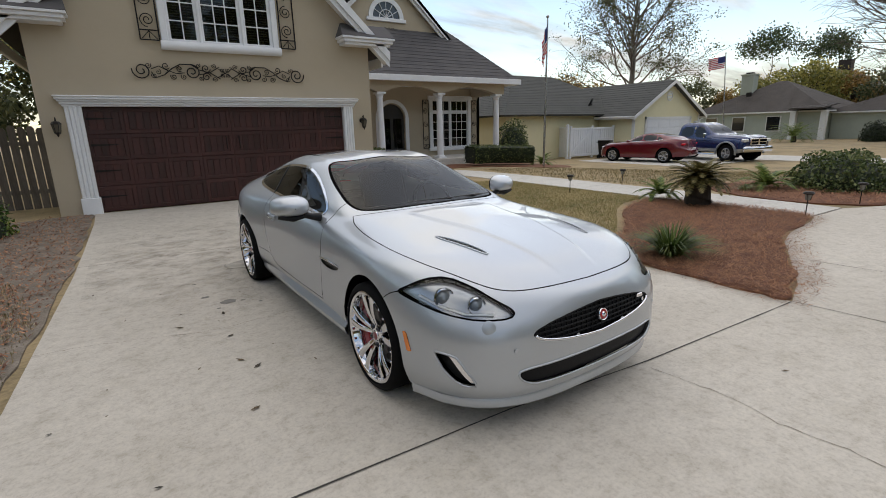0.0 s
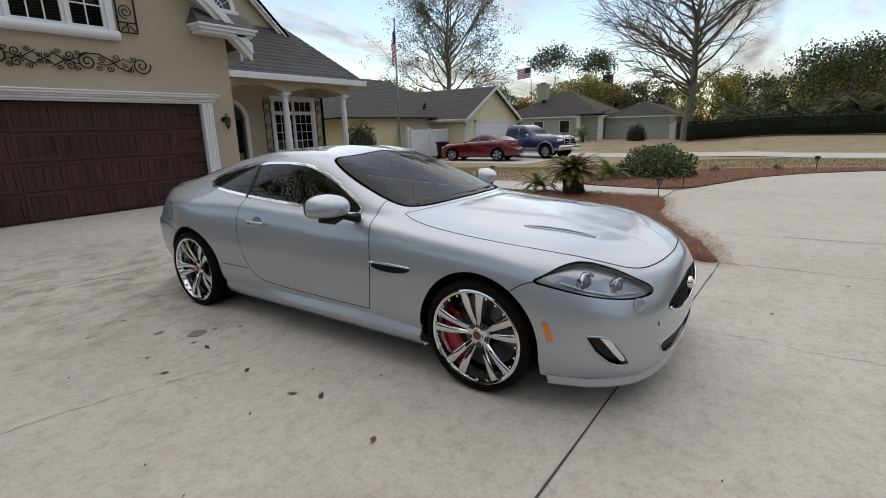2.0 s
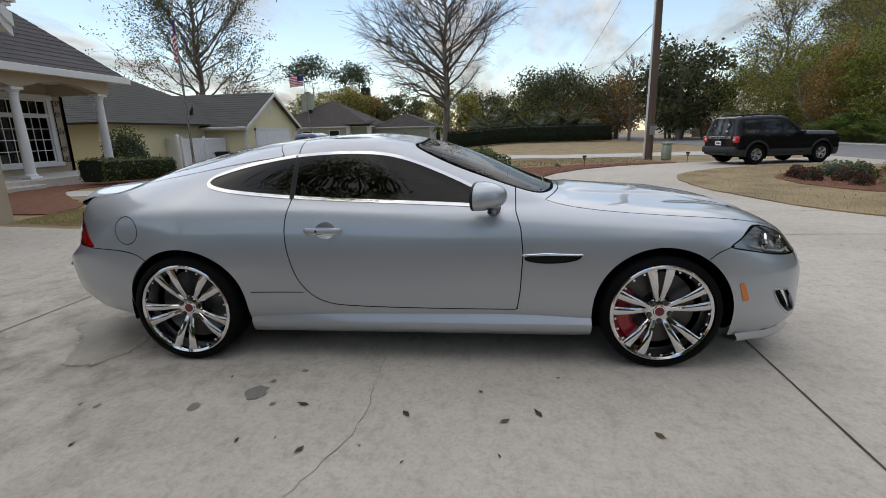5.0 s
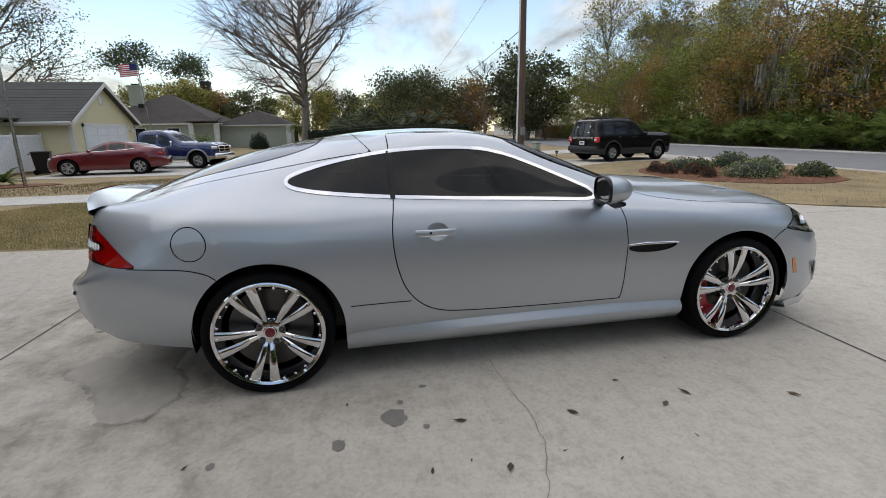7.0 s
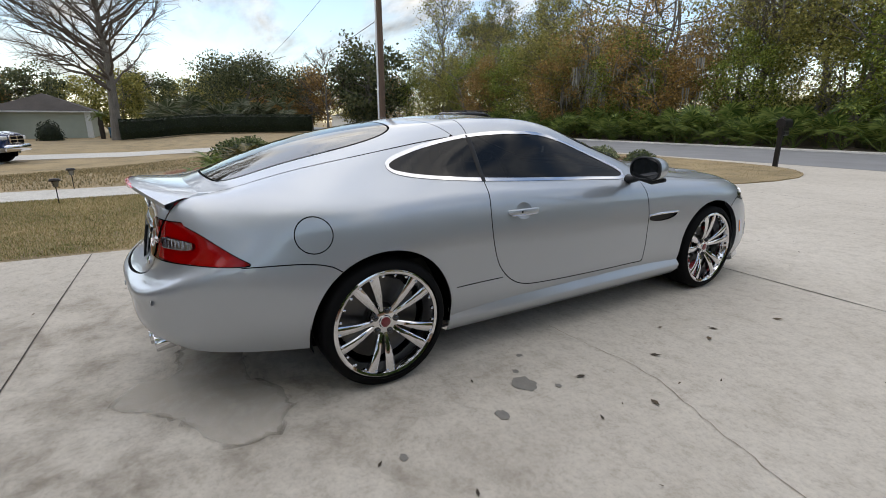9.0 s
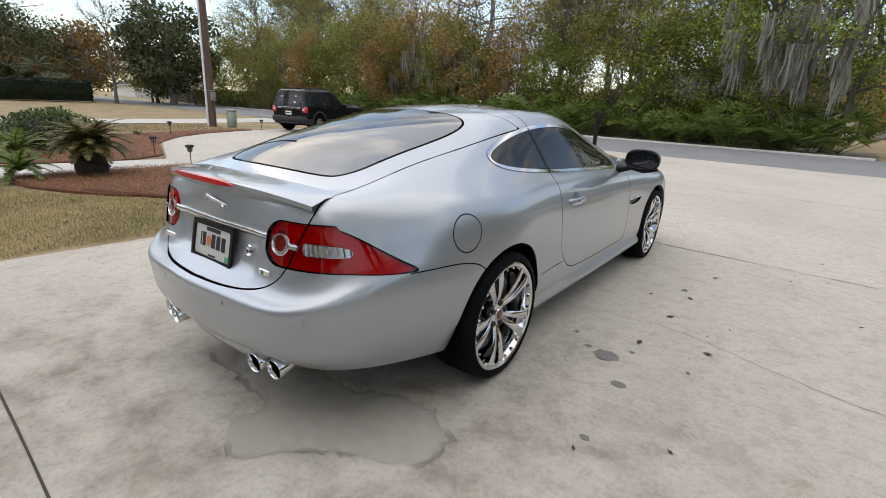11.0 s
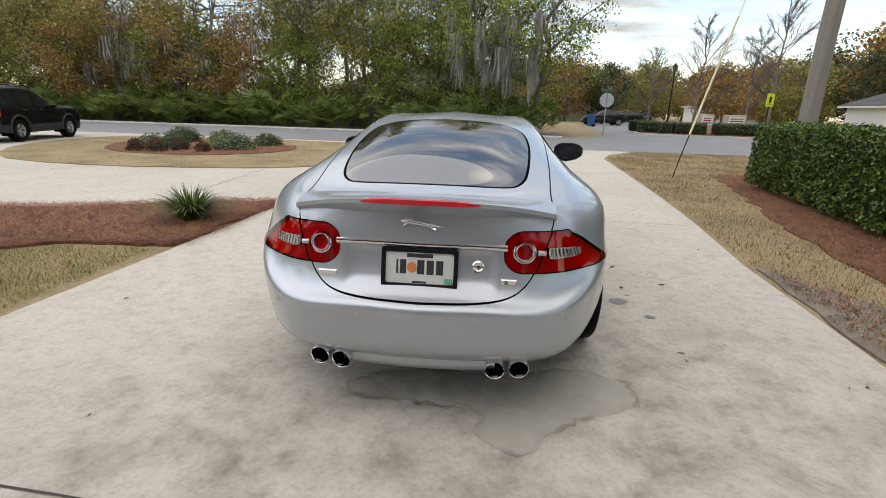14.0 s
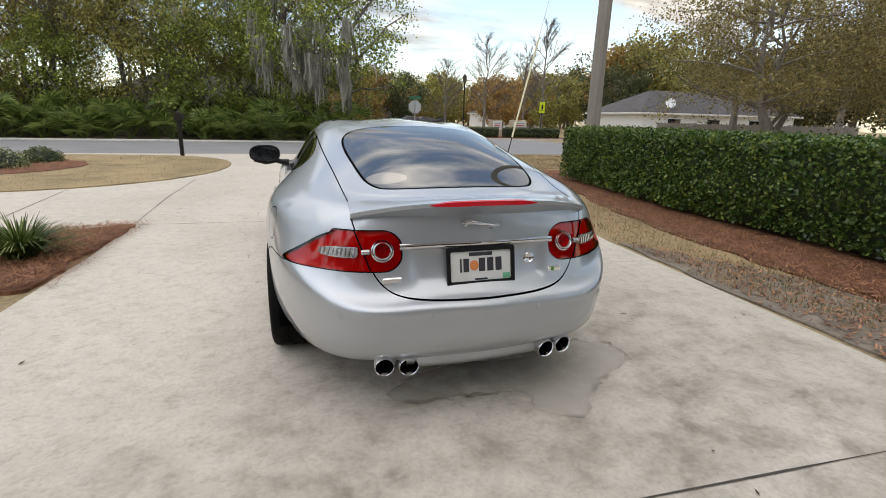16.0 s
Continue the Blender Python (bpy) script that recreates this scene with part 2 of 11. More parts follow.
M_STAIN = stain_mat("weathered_stain", (0.20, 0.160, 0.115), (1.3, 6.6, 0.0), 2.9, .95)
M_ASPH = mat("asphalt", [(0.3, (0.17, 0.17, 0.175)), (0.7, (0.27, 0.27, 0.275))], scale=0.8, fine=120, rough=0.85, bump=0.3)
M_LAWN = mat("dormant_lawn", [(0.30, (0.10, 0.09, 0.036)), (0.42, (0.22, 0.165, 0.088)), (0.54, (0.33, 0.245, 0.132)), (0.66, (0.40, 0.305, 0.168)), (0.78, (0.19, 0.175, 0.062))], scale=0.9, fine=30, rough=0.95, bump=0.8, bump_dist=0.02, detail=9)
M_DIRT = mat("leaf_litter_dirt", [(0.3, (0.10, 0.08, 0.06)), (0.5, (0.20, 0.165, 0.13)), (0.72, (0.34, 0.29, 0.24))], scale=5, fine=60, rough=0.95, bump=0.9, bump_dist=0.015)
M_STRAWBED = mat("pine_straw_bed", [(0.3, (0.065, 0.025, 0.014)), (0.5, (0.17, 0.068, 0.035)), (0.7, (0.29, 0.128, 0.066))], scale=7, fine=70, rough=0.95, bump=1.0, bump_dist=0.02)
M_NEEDLE = mat("pine_needles", [(0.25, (0.105, 0.038, 0.019)), (0.5, (0.275, 0.112, 0.055)), (0.75, (0.46, 0.235, 0.128))], scale=4, fine=20, rough=0.8, bump=0, island=0.7)
M_BLADE = mat("dry_grass_blades", [(0.2, (0.095, 0.10, 0.03)), (0.40, (0.22, 0.17, 0.075)), (0.6, (0.35, 0.265, 0.14)), (0.8, (0.48, 0.38, 0.22))], scale=0.8, fine=8, rough=0.8, bump=0, island=0.6)
M_BLADEG = mat("green_grass_blades", [(0.2, (0.14, 0.165, 0.045)), (0.38, (0.26, 0.245, 0.085)), (0.52, (0.39, 0.315, 0.145)), (0.8, (0.56, 0.44, 0.25))], scale=0.9, fine=8, rough=0.8, bump=0, island=0.5)
M_STUCCO = mat("tan_stucco", [(0.3, (0.42, 0.35, 0.256)), (0.7, (0.49, 0.415, 0.31))], scale=0.9, fine=160, rough=0.92, bump=0.5, bump_dist=0.003)
M_WHITE = mat("white_painted_trim", [(0.3, (0.70, 0.71, 0.73)), (0.7, (0.82, 0.83, 0.84))], scale=2, fine=60, rough=0.45, bump=0.05)
M_GDOOR = mat("mahogany_stained_panel", [(0.25, (0.024, 0.008, 0.007)), (0.5, (0.046, 0.013, 0.011)), (0.75, (0.072, 0.022, 0.017))], scale=2.2, fine=16, rough=0.5, bump=0.12, stretch=(6, 6, 0.8), obrand=0.28)
M_SHINGLE = mat("roof_shingle", [(0.3, (0.055, 0.052, 0.055)), (0.7, (0.115, 0.108, 0.108))], scale=1.4, fine=70, rough=0.95, bump=0.4, obrand=0.2, island=0.0)
M_SHINGLE2 = mat("brown_roof_shingle", [(0.3, (0.048, 0.040, 0.036)), (0.7, (0.092, 0.078, 0.068))], scale=1.2, fine=50, rough=0.95, bump=0.4)
M_SHINGLE3 = mat("green_grey_roof_shingle", [(0.3, (0.046, 0.047, 0.043)), (0.7, (0.082, 0.082, 0.074))], scale=1.2, fine=50, rough=0.95, bump=0.4)
M_IRON = plain("black_iron", (0.018, 0.015, 0.013), rough=0.5, metal=0.6)
M_YSIDING = mat("pale_yellow_siding", [(0.3, (0.66, 0.60, 0.38)), (0.7, (0.74, 0.68, 0.45))], scale=1, fine=30, rough=0.6, bump=0)
M_GRSIDING = mat("sage_stucco", [(0.3, (0.34, 0.37, 0.31)), (0.7, (0.42, 0.45, 0.38))], scale=1, fine=60, rough=0.9, bump=0.2)
M_BARK = mat("grey_bark", [(0.3, (0.085, 0.075, 0.063)), (0.7, (0.24, 0.215, 0.185))], scale=6, fine=50, rough=0.95, bump=0.8, bump_dist=0.02, stretch=(1, 1, 0.25))
M_POLE = mat("weathered_pole", [(0.3, (0.075, 0.048, 0.034)), (0.7, (0.17, 0.115, 0.085))], scale=4, fine=40, rough=0.9, bump=0.6, stretch=(3, 3, 0.2))
M_POLE2 = mat("grey_pole", [(0.3, (0.150, 0.135, 0.116)), (0.7, (0.285, 0.262, 0.232))], scale=4, fine=40, rough=0.9, bump=0.8, stretch=(4, 4, 0.2))
M_FENCE = mat("weathered_fence_board", [(0.3, (0.09, 0.075, 0.06)), (0.7, (0.20, 0.17, 0.14))], scale=3, fine=30, rough=0.95, bump=0.4, stretch=(3, 3, 0.4), obrand=0.3)
M_WINGL = glass("window_glass", (0.28, 0.30, 0.31), 1.0, 0.01, 1.5)
M_BLIND = mat("white_blind", [(0.3, (0.55, 0.55, 0.53)), (0.7, (0.70, 0.70, 0.68))], rough=0.7, bump=0)
M_DARK = plain("dark_interior", (0.012, 0.012, 0.013), rough=0.8)
M_RUBBER = plain("tyre_rubber", (0.0036, 0.0036, 0.0040), rough=0.75, spec=0.12, scale=14)
M_BLKPL = plain("black_plastic", (0.009, 0.009, 0.010), rough=0.35, spec=0.3)
M_CHROME = plain("chrome", (0.74, 0.74, 0.76), rough=0.045, metal=1.0, var=0.02)
M_GREYPL = plain("grey_plastic", (0.22, 0.23, 0.23), rough=0.5)

# leaves
M_LF_OAK = leafy("live_oak_leaves", [(0.2, (0.060, 0.091, 0.018)), (0.5, (0.176, 0.220, 0.042)), (0.8, (0.398, 0.429, 0.085))], trans=0.3)
M_LF_RUST = leafy("rusty_autumn_leaves", [(0.2, (0.141, 0.089, 0.031)), (0.5, (0.314, 0.187, 0.061)), (0.8, (0.496, 0.313, 0.100))], trans=0.3)
M_LF_MIX = leafy("thin_winter_leaves", [(0.2, (0.107, 0.114, 0.029)), (0.5, (0.247, 0.236, 0.063)), (0.8, (0.463, 0.394, 0.112))], trans=0.3)
M_LF_FAR = leafy("distant_leaves", [(0.2, (0.030, 0.044, 0.020)), (0.5, (0.080, 0.094, 0.040)), (0.8, (0.17, 0.175, 0.080))], trans=0.4)
M_LF_OLIVEB = leafy("olive_brown_leaves", [(0.2, (0.085, 0.072, 0.028)), (0.5, (0.205, 0.165, 0.060)), (0.8, (0.36, 0.285, 0.11))], trans=0.3)
M_LF_PINE = leafy("pine_foliage", [(0.2, (0.020, 0.038, 0.017)), (0.5, (0.051, 0.080, 0.032)), (0.8, (0.109, 0.138, 0.058))])
M_LF_HEDGE = leafy("glossy_hedge_leaves", [(0.2, (0.020, 0.048, 0.012)), (0.5, (0.066, 0.122, 0.026)), (0.76, (0.165, 0.222, 0.050)), (0.92, (0.46, 0.46, 0.085))], trans=0.2, rough=0.24)
M_LF_SHRUB = leafy("shrub_leaves", [(0.2, (0.027, 0.047, 0.016)), (0.5, (0.081, 0.115, 0.038)), (0.8, (0.216, 0.243, 0.095))])
M_LF_VARI = leafy("variegated_leaves", [(0.2, (0.05, 0.075, 0.03)), (0.5, (0.16, 0.19, 0.085)), (0.8, (0.40, 0.42, 0.24))])
# dark foliage; inside hedges and shrubs the same colour paints their inner shade
M_LF_DARK_SHADE = leafy("dark_leaves_and_inner_shade", [(0.2, (0.006, 0.011, 0.006)), (0.5, (0.016, 0.026, 0.011)), (0.8, (0.04, 0.055, 0.022))])
M_LF_REDB = leafy("red_brown_leaves", [(0.2, (0.045, 0.018, 0.014)), (0.5, (0.11, 0.045, 0.03)), (0.8, (0.2, 0.10, 0.06))])
M_FROND = leafy("sago_fronds", [(0.2, (0.05, 0.05, 0.014)), (0.5, (0.14, 0.12, 0.04)), (0.8, (0.30, 0.23, 0.10))])
M_PALE = leafy("pale_palm_leaves", [(0.2, (0.05, 0.07, 0.03)), (0.5, (0.11, 0.13, 0.065)), (0.8, (0.30, 0.30, 0.21))], trans=0.3)
M_FRONDG = leafy("green_fronds", [(0.2, (0.053, 0.098, 0.022)), (0.5, (0.135, 0.195, 0.048)), (0.8, (0.300, 0.345, 0.096))], trans=0.35)
M_CLUMP = leafy("strappy_leaves", [(0.2, (0.03, 0.055, 0.012)), (0.5, (0.08, 0.125, 0.028)), (0.8, (0.20, 0.25, 0.075))])
M_MOSS = leafy("grey_moss", [(0.2, (0.14, 0.132, 0.108)), (0.5, (0.25, 0.24, 0.205)), (0.8, (0.38, 0.365, 0.32))], trans=0.35)
M_TWIG = mat("bare_twigs", [(0.3, (0.07, 0.055, 0.045)), (0.7, (0.17, 0.14, 0.115))], rough=0.95, bump=0)

# ---- building blocks ----
class MB:
    """Gathers faces for one mesh object."""
    def __init__(self):
        self.v, self.f = [], []

    def add(self, vs, fs, m=None):
        o = len(self.v)
        self.v += [tuple(m @ Vector(p)) for p in vs] if m is not None else [tuple(p) for p in vs]
        self.f += [tuple(i + o for i in f) for f in fs]
        return self

    def box(self, x0, y0, z0, x1, y1, z1, b=0.0, m=None):
        lo, hi = (min(x0, x1), min(y0, y1), min(z0, z1)), (max(x0, x1), max(y0, y1), max(z0, z1))
        if b <= 0:
            vs = [(a, c, d) for a in (lo[0], hi[0]) for c in (lo[1], hi[1]) for d in (lo[2], hi[2])]
            return self.add(vs, [(0, 1, 3, 2), (4, 6, 7, 5), (0, 4, 5, 1), (2, 3, 7, 6), (0, 2, 6, 4), (1, 5, 7, 3)], m)
        b = min(b, *[(hi[i] - lo[i]) * 0.49 for i in range(3)])
        vs, ix = [], {}
        for s in [(i, j, k) for i in (0, 1) for j in (0, 1) for k in (0, 1)]:
            for a in range(3):
                p = [(hi if s[i] else lo)[i] for i in range(3)]
                for i in range(3):
                    if i != a:
                        p[i] += -b if s[i] else b
                ix[s, a] = len(vs)
                vs.append(tuple(p))
        fs = []
        for a in range(3):
            o1, o2 = [i for i in range(3) if i != a]
            for s in (0, 1):
                ring = []
                for u, w in ((0, 0), (1, 0), (1, 1), (0, 1)):
                    k = [0, 0, 0]; k[a] = s; k[o1] = u; k[o2] = w
                    ring.append(ix[tuple(k), a])
                fs.append(ring)
            for u in (0, 1):
                for w in (0, 1):
                    k0, k1 = [0, 0, 0], [0, 0, 0]
                    k0[o1] = k1[o1] = u; k0[o2] = k1[o2] = w; k1[a] = 1
                    fs.append([ix[tuple(k0), o1], ix[tuple(k1), o1], ix[tuple(k1), o2], ix[tuple(k0), o2]])
        for s in [(i, j, k) for i in (0, 1) for j in (0, 1) for k in (0, 1)]:
            fs.append([ix[s, 0], ix[s, 1], ix[s, 2]])
        c = Vector([(lo[i] + hi[i]) / 2 for i in range(3)])
        good = []
        for f in fs:
            p = [Vector(vs[i]) for i in f]
            nrm = (p[1] - p[0]).cross(p[2] - p[0])
            mid = sum(p, Vector()) / len(p)
            good.append(tuple(f) if nrm.dot(mid - c) > 0 else tuple(reversed(f)))
        return self.add(vs, good, m)

    def tube(self, pts, r, n=8, cap=True, m=None):
        pts = [Vector(p) for p in pts]
        rs = r if isinstance(r, (list, tuple)) else [r] * len(pts)
        vs, fs = [], []
        up = Vector((0, 0, 1))
        for i, p in enumerate(pts):
            d = (pts[min(i + 1, len(pts) - 1)] - pts[max(i - 1, 0)]).normalized()
            if abs(d.dot(up)) > 0.95:
                up = Vector((1, 0, 0)) if abs(d.x) < 0.9 else Vector((0, 1, 0))
            s = d.cross(up).normalized()
            q = s.cross(d).normalized()
            for k in range(n):
                a = 2 * math.pi * k / n
                vs.append(p + (s * math.cos(a) + q * math.sin(a)) * rs[i])
            up = q
        for i in range(len(pts) - 1):
            for k in range(n):
                k2 = (k + 1) % n
                fs.append((i * n + k, i * n + k2, (i + 1) * n + k2, (i + 1) * n + k))
        if cap:
            fs.append(tuple(reversed(range(n))))
            fs.append(tuple((len(pts) - 1) * n + k for k in range(n)))
        return self.add(vs, fs, m)

    def lathe(self, prof, n=24, m=None, closed=False):
        """prof: (radius, height) pairs about z."""
        vs, fs = [], []
        for r, z in prof:
            for k in range(n):
                a = 2 * math.pi * k / n
                vs.append((r * math.cos(a), r * math.sin(a), z))
        rows = len(prof)
        for i in range(rows if closed else rows - 1):
            j = (i + 1) % rows
            for k in range(n):
                k2 = (k + 1) % n
                fs.append((i * n + k, i * n + k2, j * n + k2, j * n + k))
        return self.add(vs, fs, m)

    def prism(self, poly, a0, a1, axis="z", m=None):
        """poly in the plane across axis: z -> (x, y), y -> (x, z), x -> (y, z)."""
        def at(p, h):
            return {"z": (p[0], p[1], h), "y": (p[0], h, p[1]), "x": (h, p[0], p[1])}[axis]
        n = len(poly)
        vs = [at(p, a0) for p in poly] + [at(p, a1) for p in poly]
        fs = [tuple(range(n)), tuple(range(2 * n - 1, n - 1, -1))] + [(i, n + i, n + (i + 1) % n, (i + 1) % n) for i in range(n)]
        return self.add(vs, fs, m)

    def sheet(self, rows, m=None):
        """A grid from rows of points."""
        n = len(rows[0])
        vs = [p for r in rows for p in r]
        fs = [(i * n + j, i * n + j + 1, (i + 1) * n + j + 1, (i + 1) * n + j) for i in range(len(rows) - 1) for j in range(n - 1)]
        return self.add(vs, fs, m)

    def mesh(self, name, smooth=None):
        me = bpy.data.meshes.new(name)
        me.from_pydata(self.v, [], self.f)
        if smooth is not None:
            me.shade_smooth()
            if smooth < 180:
                me.set_sharp_from_angle(angle=radians(smooth))
        me.update()
        return me


def part(name, mb, material, parent=None, label="", smooth=None, fix=True):
    me = mb.mesh(name, smooth)
    if fix:
        b = bmesh.new(); b.from_mesh(me)
        bmesh.ops.recalc_face_normals(b, faces=b.faces)
        b.to_mesh(me); b.free()
    me.materials.append(material)
    ob = new(name, me)
    if parent is not None:
        ob.parent = parent
    if label:
        tagged(ob, label)
    return ob


def thing(name, label, category, m=None, group="", kind=""):
    ob = new(name)
    ob.empty_display_size = 0.1
    if m is not None:
        ob.matrix_basis = m
    return tagged(ob, label, category, group, kind)


def smooth01(t):
    t = max(0.0, min(1.0, t))
    return t * t * (3 - 2 * t)


def gz(x, y):
    """Height of the ground: level round the drives, lower towards the neighbour."""
    return 0.05 * smooth01((y - 7.5) / 4) * (1 - smooth01((x - 5.5) / 3)) - 0.48 * smooth01((x - 11) / 11) * smooth01((y - 1.5) / 8)


def inside(poly, x, y):
    c = False
    j = len(poly) - 1
    for i in range(len(poly)):
        xi, yi = poly[i]; xj, yj = poly[j]
        if (yi > y) != (yj > y) and x < (xj - xi) * (y - yi) / (yj - yi) + xi:
            c = not c
        j = i
    return c


def rounded(poly, k=3):
    """Cuts corners a few times, so that an outline curves."""
    for _ in range(k):
        q = []
        for i, p in enumerate(poly):
            n = poly[(i + 1) % len(poly)]
            q += [(p[0] * 0.75 + n[0] * 0.25, p[1] * 0.75 + n[1] * 0.25), (p[0] * 0.25 + n[0] * 0.75, p[1] * 0.25 + n[1] * 0.75)]
        poly = q
    return poly


def ragged(poly, step=0.12, amp=0.03, seed=1):
    """Walks an outline in small steps and makes it uneven."""
    out = []
    for i, p in enumerate(poly):
        n = poly[(i + 1) % len(poly)]
        d = math.hypot(n[0] - p[0], n[1] - p[1])
        k = max(1, int(d / step))
        for j in range(k):
            t = j / k
            x, y = p[0] + (n[0] - p[0]) * t, p[1] + (n[1] - p[1]) * t
            a = noise.noise((x * 2.3, y * 2.3, seed)) * amp * 2 + noise.noise((x * 9, y * 9, seed + 5)) * amp
            nx, ny = (n[1] - p[1]) / (d + 1e-6), -(n[0] - p[0]) / (d + 1e-6)
            out.append((x + nx * a, y + ny * a))
    return out


def slab(name, poly, top, thick, material, label, category, kind="structure", step=1.2, bevel=0.012, parent=None):
    """A flat area that follows the ground: filled outline, with a rounded rim and sides."""
    b = bmesh.new()
    vs = [b.verts.new((x, y, 0)) for x, y in poly]
    f = b.faces.new(vs)
    f.normal_update()
    if f.normal.z < 0:
        f.normal_flip()
    for lo, hi, ax in ((min(p[0] for p in poly), max(p[0] for p in poly), 0), (min(p[1] for p in poly), max(p[1] for p in poly), 1)):
        c = lo + step
        while c < hi:
            co, no = [0, 0, 0], [0, 0, 0]
            co[ax], no[ax] = c, 1
            bmesh.ops.bisect_plane(b, geom=b.verts[:] + b.edges[:] + b.faces[:], plane_co=co, plane_no=no)
            c += step
    rim = [e for e in b.edges if e.is_boundary]
    ex = bmesh.ops.extrude_edge_only(b, edges=rim)
    low = [g for g in ex["geom"] if isinstance(g, bmesh.types.BMVert)]
    for v in b.verts:
        v.co.z = gz(v.co.x, v.co.y) + top
    for v in low:
        v.co.z -= thick
    bmesh.ops.recalc_face_normals(b, faces=b.faces)
    me = bpy.data.meshes.new(name)
    b.to_mesh(me); b.free()
    me.materials.append(material)
    ob = new(name, me)
    if parent is not None:
        ob.parent = parent
    return tagged(ob, label, category, "", kind)


def strands(name, n, region, height, width, material, label, category, lean=0.5, seed=3, box=None, tri=True, flat=False, lift=0.0):
    """Thin blades or needles strewn over a region, one mesh of stuff."""
    rng = random.Random(seed)
    V, F = [], []
    x0, y0, x1, y1 = box
    c = 0
    tries = 0
    while c < n and tries < n * 30:
        tries += 1
        x, y = rng.uniform(x0, x1), rng.uniform(y0, y1)
        keep = region(x, y)
        if keep <= 0 or rng.random() > keep:
            continue
        a = rng.uniform(0, 2 * math.pi)
        h = height * rng.uniform(0.5, 1.25)
        w = width * rng.uniform(0.7, 1.3)
        z = gz(x, y) + lift
        dx, dy = math.cos(a), math.sin(a)
        if flat:
            e = rng.uniform(0.0, 0.35) * h
            k = rng.uniform(0, 0.03)
            b0 = a + rng.uniform(-0.6, 0.6)
            V += [(x - dy * w, y + dx * w, z + k), (x + dy * w, y - dx * w, z + k),
                  (x + dx * h * 0.5 + dy * w, y + dy * h * 0.5 - dx * w, z + k + e * 0.7 + 0.004), (x + dx * h * 0.5 - dy * w, y + dy * h * 0.5 + dx * w, z + k + e * 0.7 + 0.004),
                  (x + dx * h * 0.5 + math.cos(b0) * h * 0.5, y + dy * h * 0.5 + math.sin(b0) * h * 0.5, z + k + e * 0.4)]
            o = 5 * c
            F += [(o, o + 1, o + 2, o + 3), (o + 3, o + 2, o + 4)]
        else:
            l = lean * rng.uniform(0.1, 1) * h
            V += [(x - dy * w, y + dx * w, z), (x + dy * w, y - dx * w, z), (x + dx * l, y + dy * l, z + h * math.sqrt(max(0.05, 1 - (l / h) ** 2)))]
            o = 3 * c
            F += [(o, o + 1, o + 2)]
        c += 1
    me = bpy.data.meshes.new(name)
    me.from_pydata(V, [], F)
    me.materials.append(material)
    ob = new(name, me)
    return tagged(ob, label, category, "", "stuff")

# ---- ground and paving ----
DRIVE = [(-0.62, 11.36), (-0.60, 10.2), (-0.67, 6.5), (-0.80, 3.4), (-1.0, 1.6), (-1.15, -0.5), (-1.32, -4), (-1.45, -6.9), (-1.9, -8.4), (-3.0, -10.02),
         (20.6, -10.02), (19.3, -8.7), (18.6, -6.5), (17.9, -4.2), (17.1, -2.2), (16.3, -0.7), (15.1, 0.7), (13.6, 1.75), (12.0, 2.35), (10.5, 2.9),
         (10.2, 3.06), (9.05, 3.06), (8.6, 2.92), (7.5, 2.77), (6.9, 2.6), (6.1, 2.22), (5.2, 1.80), (4.57, 1.60), (4.54, 3.0), (4.60, 5.0), (4.66, 6.8), (4.75, 9.0), (4.95, 11.36)]
ISLAND = rounded([(12.3, -1.25), (10.0, -0.9), (8.0, -1.2), (6.2, -1.75), (5.0, -3.0), (4.4, -4.7), (4.45, -6.6), (5.1, -8.1), (6.6, -9.1), (10, -9.35), (14.4, -9.1), (15.7, -8.1), (15.75, -5.8), (14.8, -3.6), (13.6, -2.2)], 2)
MULCH_A = [(4.56, 1.62), (5.2, 1.84), (6.1, 2.26), (6.9, 2.64), (7.5, 2.81), (8.6, 2.96), (9.05, 3.12), (9.10, 4.3), (9.06, 5.5), (8.6, 5.75), (8.0, 5.6), (7.3, 5.3), (6.4, 4.6), (5.66, 4.1), (4.62, 3.95)]
WALK = [(9.07, 3.08), (10.22, 3.08), (10.42, 5.2), (10.44, 8.0), (10.5, 10.7), (10.35, 13.5), (9.6, 17.0), (8.3, 17.0), (9.0, 13.5), (9.1, 10.5), (9.06, 8.3), (9.05, 6.0)]
BED_B = rounded([(10.34, 4.6), (10.45, 3.0), (12.0, 2.42), (13.6, 1.82), (15.1, 0.77), (16.3, -0.6), (17.1, -2.1), (17.6, -3.3), (17.9, -2.4), (17.3, 0.0), (16.2, 2.4), (14.8, 5.0), (13.0, 6.2), (11.2, 6.1)], 2)
BED_I = rounded([(11.9, -3.4), (9.8, -3.15), (8.6, -3.6), (7.6, -4.9), (7.8, -6.7), (9.8, -7.8), (13.0, -7.9), (13.6, -5.6)], 2)
BED_H = rounded([(-1.75, 5.6), (-1.82, 3.4), (-2.1, 1.5), (-2.95, -2.0), (-3.3, -3.9), (-5.0, -4.2), (-5.2, 7.0), (-1.9, 7.0)], 1)
BED_P = rounded([(5.5, 11.5), (8.2, 16.8), (15.3, 16.9), (16.4, 14.6), (14.2, 12.9), (12.5, 14.6), (10.6, 15.6), (9.1, 14.2), (7.2, 11.6)], 2)
STREET_N, STREET_F = -10.0, -17.6

